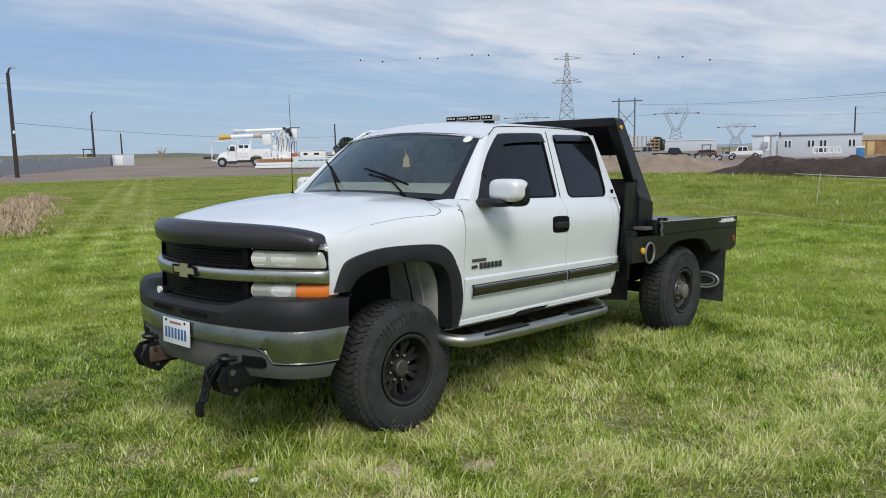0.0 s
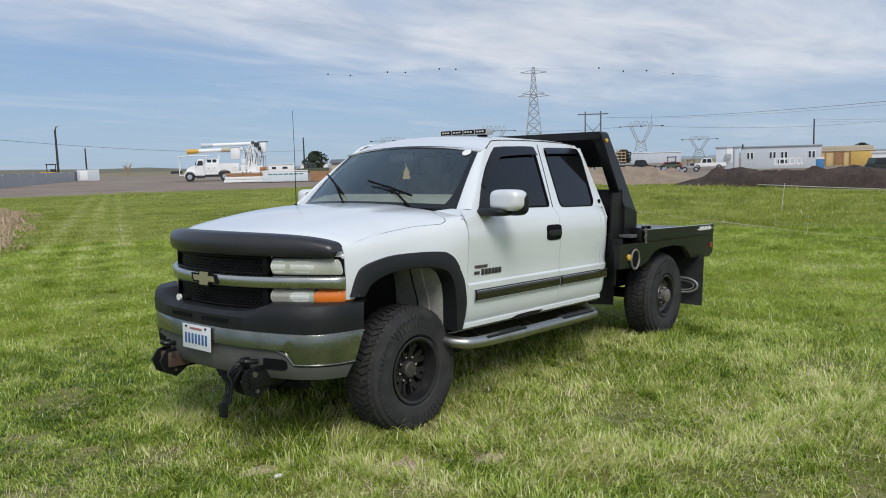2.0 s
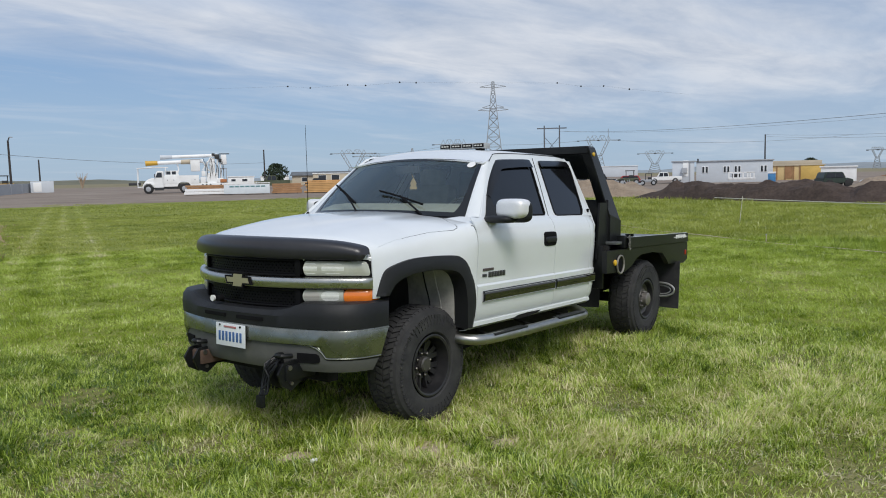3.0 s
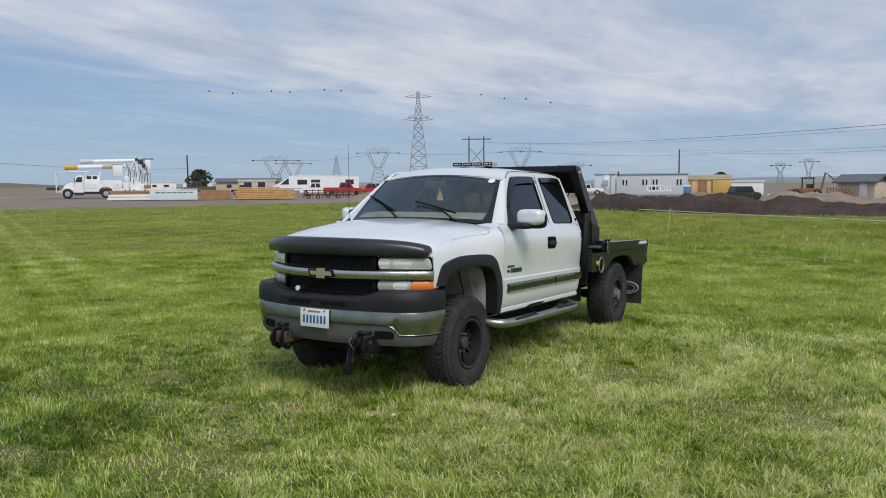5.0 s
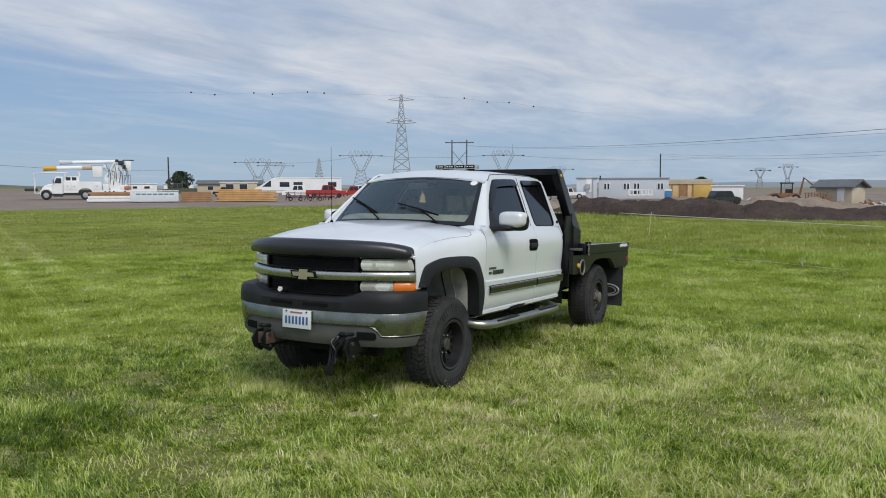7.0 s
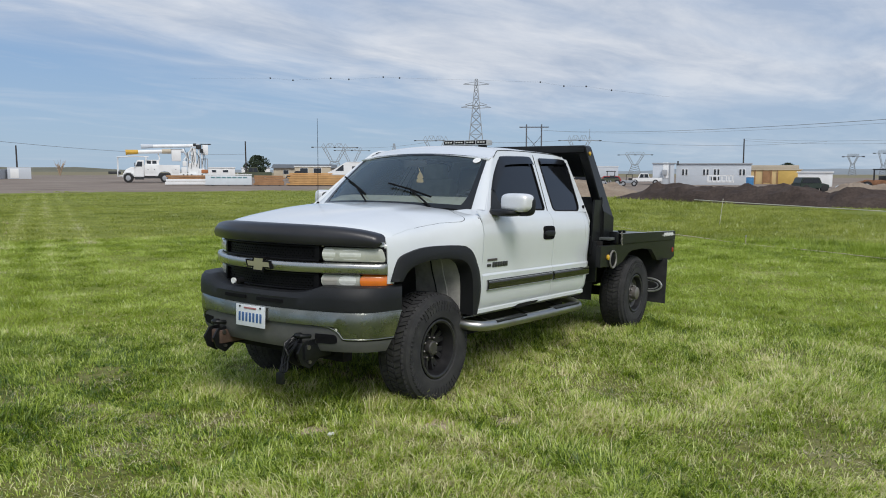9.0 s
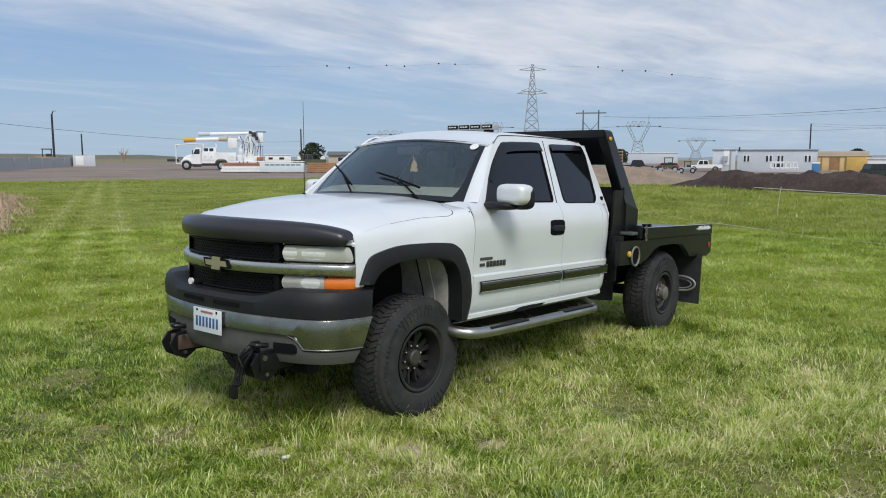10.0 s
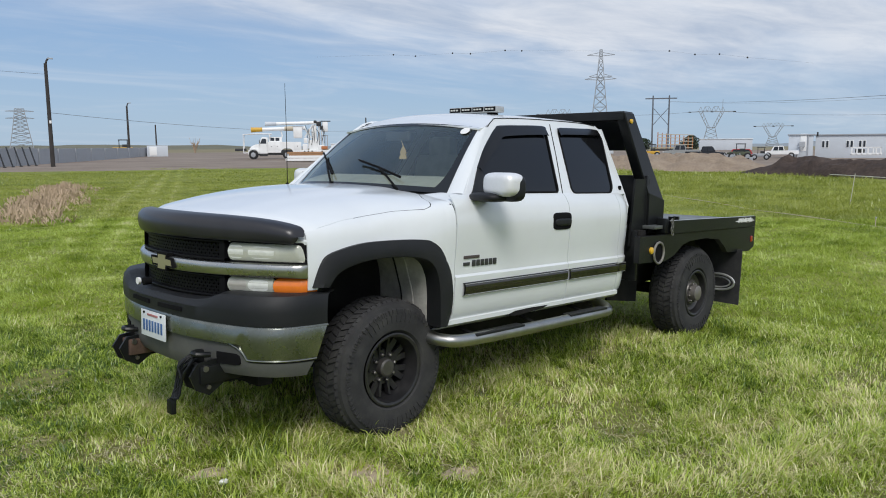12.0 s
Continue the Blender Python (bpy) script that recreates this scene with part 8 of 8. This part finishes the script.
def delta_tower(at, b, h, arm, waist, label, thick=0.35, peak=0.0):
    """Narrow body, V-shaped window and a long level arm."""
    o = thing("pylon", (at[0], at[1], gz(*at) - 0.2), facing(b), label, "pylon", "lattice pylons")
    zw = h * waist
    za = h * 0.88
    bm = bmesh.new()
    for y in (-1.2, 1.2):
        for s in (-1, 1):
            beam(bm, (s * arm * 0.20, y, 0), (s * arm * 0.085, y, zw), thick)
            beam(bm, (s * arm * 0.09, y, zw), (s * arm * 0.27, y, za), thick)
            beam(bm, (s * arm * 0.03, y, zw * 0.99), (s * arm * 0.20, y, za), thick * 0.8)
            for k in range(5):
                t0, t1 = k / 5, (k + 1) / 5
                beam(bm, (s * arm * (0.09 + 0.18 * t0), y, zw + (za - zw) * t0), (s * arm * (0.03 + 0.17 * t1), y, zw + (za - zw) * t1), thick * 0.6)
        for k in range(5):
            z0, z1 = zw * k / 5, zw * (k + 1) / 5
            a0, a1 = arm * (0.20 - 0.115 * k / 5), arm * (0.20 - 0.115 * (k + 1) / 5)
            beam(bm, (-a0, y, z0), (a1, y, z1), thick * 0.6)
            beam(bm, (a0, y, z0), (-a1, y, z1), thick * 0.6)
        beam(bm, (-arm * 0.09, y, zw), (arm * 0.09, y, zw), thick * 0.8)
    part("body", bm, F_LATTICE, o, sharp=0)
    bm = bmesh.new()
    beam(bm, (-arm / 2, 0, za), (arm / 2, 0, za), thick)
    for k in range(6):
        x0, x1 = arm * (-0.29 + 0.0967 * k), arm * (-0.29 + 0.0967 * (k + 1))
        xm = (x0 + x1) / 2
        beam(bm, (x0, 0, za), (xm, 0, h), thick * 0.6)
        beam(bm, (xm, 0, h), (x1, 0, za), thick * 0.6)
        if k < 5:
            beam(bm, (xm, 0, h), (xm + arm * 0.0967, 0, h), thick * 0.5) if k % 2 else None
    if peak:
        beam(bm, (arm * 0.24, 0, za), (arm * 0.24, 0, za + peak), thick * 0.7)
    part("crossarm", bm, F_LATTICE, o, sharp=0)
    for x in (-0.49, 0.0, 0.49):
        bm = bmesh.new()
        beam(bm, (arm * x - 0.5, 0, za - 0.1), (arm * x + 0.9, 0, za - 0.1), thick * 1.6)
        part("insulator", bm, F_DARK, o, sharp=0)
    return o


lattice_tower((265.6, 167.8), 57.8, 39.5, 8.0, [(37.0, 10.8), (27.6, 12.4), (28.6, 9.0)], "tall grey lattice power pylon", 0.26)
lattice_tower((321.0, 255.0), 51.9, 16.6, 6.5, [], "small far lattice pylon", 0.30)
delta_tower((360.9, 256.1), 54.7, 22.3, 24.5, 0.50, "grey delta-shaped power pylon", 0.34)
delta_tower((404.0, 185.5), 65.3, 22.5, 23.5, 0.50, "grey delta-shaped power pylon with a mast", 0.34, 6.5)
delta_tower((325.0, 302.0), 46.5, 17.6, 26.0, 0.42, "far grey delta-shaped power pylon", 0.36)
delta_tower((395.0, 351.0), 48.0, 18.2, 24.0, 0.42, "far grey delta-shaped power pylon", 0.36)
delta_tower((465.0, 175.5), 69.2, 14.5, 21.0, 0.46, "far grey delta-shaped power pylon", 0.34)
delta_tower((490.0, 56.0), 83.0, 12.5, 10.5, 0.55, "far grey delta-shaped power pylon", 0.36)
delta_tower((493.0, 41.0), 84.8, 14.6, 10.0, 0.42, "far grey basket-topped power pylon", 0.30)
lattice_tower((130.0, 420.0), 17.4, 21.5, 7.0, [(20.0, 13.0), (16.5, 13.0)], "grey lattice power pylon beyond the wall", 0.28, 0.6)

# wooden H-frame, poles
# the frame's grey has the distance haze put into its colour
F_HPOLE = mat("hazed_grey_pole", (0.13, 0.14, 0.16), 0.9, vary=0.2, scale=0.5)
hf = thing("power_pole_frame", (215.9, 114.1, gz(215.9, 114.1)), facing(62), "wooden H-frame power pole with cross bracing", "power pole")
for s in (-1, 1):
    part("pole", tube(bmesh.new(), [(s * 2.4, 0, 0), (s * 2.4, 0, 16.6)], 0.26, 8, 0.20), F_HPOLE, hf)
bm = bmesh.new()
beam(bm, (-4.7, 0, 15.7), (4.7, 0, 15.7), 0.34)
part("crossarm", bm, F_HPOLE, hf)
for s in (-1, 1):
    part("brace", beam(bmesh.new(), (-2.4 * s, 0, 13.0), (2.4 * s, 0, 7.5), 0.18), F_HPOLE, hf)


def pole(at, h, r, label, arm=0.0, group="poles"):
    o = thing("pole", (at[0], at[1], gz(*at) - 0.1), facing(25), label, "pole", group)
    part("shaft", tube(bmesh.new(), [(0, 0, 0), (-0.06, 0, h)], r, 10, r * 0.72), F_POLE, o)
    if arm:
        bm = bmesh.new()
        tube(bm, smooth_line([(-0.06, 0, h - 0.1), (0.1, 0, h + 0.35), (arm, 0, h + 0.55)], 6), r * 0.45, 7)
        part("lamp_arm", bm, F_POLE, o)
        part("lamp_head", box(bmesh.new(), (arm + 0.1, 0, h + 0.5), (0.5, 0.2, 0.14), 0.03), F_GREY, o)
    return o


p1 = pole((25.8, 78.9), 10.4, 0.22, "tall dark lamp post by the wall", 0.30)
part("box", box(bmesh.new(), (0.06, -0.22, 4.6), (0.2, 0.1, 0.3), 0.02), F_WHITE, p1)
pole((51.6, 119.1), 8.3, 0.20, "tall dark lamp post by the wall", 0.25)
pole((66.2, 139.9), 5.9, 0.17, "dark lamp post by the wall")
pole((100.2, 117.4), 7.4, 0.17, "dark pole beside the tree")
pole((180.2, 40.6), 9.2, 0.18, "dark wooden pole behind the trailer")

# grey wall with leaning braces
def straight_wall(p, q, z0, z1, t, material, label):
    bm = bmesh.new()
    d = (Vector((*q, 0)) - Vector((*p, 0)))
    nrm = Vector((-d.y, d.x, 0)).normalized() * t
    n = 16
    for k in range(n):
        a, b_ = Vector((*p, 0)) + d * (k / n), Vector((*p, 0)) + d * ((k + 1) / n - 0.004)
        ha = z0 + (z1 - z0) * k / n
        vs = [bm.verts.new((c.x, c.y, z)) for c in (a, b_, b_ + nrm, a + nrm) for z in (gz(c.x, c.y) - 0.3, gz(c.x, c.y) + ha)]
        for f in ((0, 2, 3, 1), (2, 4, 5, 3), (4, 6, 7, 5), (6, 0, 1, 7), (1, 3, 5, 7), (0, 6, 4, 2)):
            bm.faces.new([vs[i] for i in f])
    ob = new("wall_north", mesh_of("wall_north", bm, material, 0))
    return tagged(ob, label, "wall", kind="structure")


straight_wall((2.0, 58.0), (61.9, 130.8), 2.05, 1.45, 0.25, F_GREY, "long low grey panel wall round the yard")
for k in range(6):
    t = 0.290 + 0.020 * k
    x, y = 2.0 + 59.9 * t + 0.7, 58.0 + 72.8 * t - 0.6
    br = thing("wall_brace", (x, y, gz(x, y)), facing(17), "dark leaning brace against the grey wall", "brace", "wall braces")
    part("strut", beam(bmesh.new(), (0.35, -1.0, 0), (-0.15, -0.1, 2.0), 0.10), F_DARK, br)
    part("foot", box(bmesh.new(), (0.36, -1.0, 0.05), (0.3, 0.3, 0.10), 0.02), F_DARK, br)
sb = far("service_box", (57.0, 124.0), 25, "pale grey service cabinet at the wall's end", "cabinet")
part("body", box(bmesh.new(), (1.5, 0.6, 0.9), (3.4, 1.2, 1.9), 0.05), F_SIDING, sb)
part("door", box(bmesh.new(), (0.8, -0.02, 0.9), (1.2, 0.05, 1.5), 0.02), F_WHITE, sb)


# cables over the fields
def cable(p, q, sag, r, label="dark overhead power cable"):
    p, q = Vector(p), Vector(q)
    pts = [p.lerp(q, k / 16) - Vector((0, 0, 4 * sag * (k / 16) * (1 - k / 16))) for k in range(17)]
    bm = bmesh.new()
    tube(bm, pts, r, 4, caps=False)
    return single("power_cable", bm, F_WIRE, label, "power cable", group="power cables", sharp=0)


cable((217.0, 112.0, 15.8), (96.0, -8.0, 8.7), 1.3, 0.034)
cable((218.5, 111.0, 15.7), (98.0, -9.0, 8.4), 1.4, 0.016)
cable((180.0, 40.5, 10.0), (100.0, -14.0, 6.6), 0.8, 0.018)
cable((180.0, 40.5, 9.6), (104.0, -14.0, 6.3), 0.9, 0.018)
cable((361.0, 256.0, 21.5), (404.0, 185.0, 22.0), 2.0, 0.07)
cable((325.0, 302.0, 17.0), (361.0, 256.0, 21.0), 2.0, 0.06)
cable((404.0, 185.0, 21.5), (560.0, 80.0, 24.0), 3.0, 0.07)
cable((25.8, 78.9, 9.4), (-8.0, 66.0, 9.6), 0.3, 0.015)
cable((25.8, 78.9, 5.6), (100.2, 117.4, 5.6), 0.8, 0.022)
# small round line markers strung over the sky
marks = []
for b, el in ((42.6, 6.75), (44.2, 6.65), (46.9, 6.85), (48.2, 6.8), (50.7, 7.0), (51.9, 6.95), (62.2, 6.65), (63.9, 6.35), (65.5, 6.3), (67.3, 6.0)):
    d = 330.0
    x, y = -4.7 + d * math.sin(radians(b)), -4.2 + d * math.cos(radians(b))
    bm = bmesh.new()
    bmesh.ops.create_icosphere(bm, subdivisions=2, radius=0.36)
    marks.append(Vector((x, y, 1.8 + d * math.tan(radians(el)))))
    single("line_marker", bm, F_DARK, "small dark round marker on a power line", "line marker", group="line markers", at=(x, y, 1.8 + d * math.tan(radians(el))))
marks = [marks[0] + (marks[0] - marks[5]) * 0.6] + marks + [marks[-1] + (marks[-1] - marks[6]) * 0.8]
bm = bmesh.new()
tube(bm, marks, 0.02, 4)
single("power_cable", bm, F_WIRE, "thin high power line carrying round markers", "power cable", group="power cables", sharp=0)

# low hills on the horizon
def hills(name, b0, b1, r, height, seed, material, label):
    bm = bmesh.new()
    rows = []
    n = 90
    for j, v in enumerate((0.0, 0.5, 1.0, 1.3)):
        row = []
        for k in range(n + 1):
            b = radians(b0 + (b1 - b0) * k / n)
            rr = r + 350 * v
            x, y = rr * math.sin(b), rr * math.cos(b)
            end = min(1.0, k / 12, (n - k) / 12)
            z = gz(x, y) - 1 + (0, 0.65, 1.0, 0.0)[j] * height * end * (0.75 + 0.35 * noise.noise(Vector((k * 0.06, seed, 0))) + 0.1 * noise.noise(Vector((k * 0.3, seed, 4))))
            row.append((x, y, z))
        rows.append(row)
    sheet(bm, rows)
    return single(name, bm, material, label, "hill", "structure", sharp=0)


F_MESA = ground_mat("mesa_scrub", [(0.45, (0.12, 0.12, 0.085)), (0.75, (0.17, 0.165, 0.12)), (1.0, (0.20, 0.18, 0.135))], 0.006, 0.05)
hills("hills_north", -12, 36, 900, 11, 1.0, F_MESA, "low scrub-covered rise on the horizon")
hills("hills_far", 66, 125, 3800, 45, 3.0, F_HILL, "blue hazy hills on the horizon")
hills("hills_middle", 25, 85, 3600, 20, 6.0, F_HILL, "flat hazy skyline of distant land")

# dry weeds beside the meadow
rw = random.Random(11)
bm = bmesh.new()
for k in range(560):
    t = rw.random() ** 0.8
    off = rw.gauss(0, 0.55)
    cx, cy = 2.6 + 8.0 * t + off, 15.0 + 18.5 * t - off * 0.4
    tall = rw.uniform(0.15, 0.46) * (1.0 - 0.35 * abs(off))
    for q in range(7):
        x, y = cx + rw.gauss(0, 0.07), cy + rw.gauss(0, 0.07)
        h = tall * rw.uniform(0.5, 1.0)
        a = rw.random() * 6.28
        w = 0.006
        lx, ly = rw.gauss(0, 0.09), rw.gauss(0, 0.09)
        vs = [bm.verts.new(p) for p in ((x - w * math.cos(a), y - w * math.sin(a), 0.02), (x + w * math.cos(a), y + w * math.sin(a), 0.02), (x + lx + 0.014, y + ly, h), (x + lx - 0.014, y + ly, h * 0.93))]
        bm.faces.new(vs)
single("dry_weeds", bm, F_WEED, "dry tan weeds along the field's edge", "weeds", "stuff", sharp=0)
# bare shrub in the yard
sr = random.Random(4)
bm = bmesh.new()
for k in range(26):
    a = sr.random() * 6.28
    tube(bm, [(0, 0, 0.2), (0.5 * math.cos(a), 0.5 * math.sin(a), 1.6 + sr.random()), (1.1 * math.cos(a), 1.1 * math.sin(a), 2.2 + sr.random() * 1.3)], 0.06, 4, 0.02, False)
single("bare_shrub", bm, F_WEED, "leafless pale shrub on the rise", "shrub", at=(78.0, 147.0, gz(78, 147)))
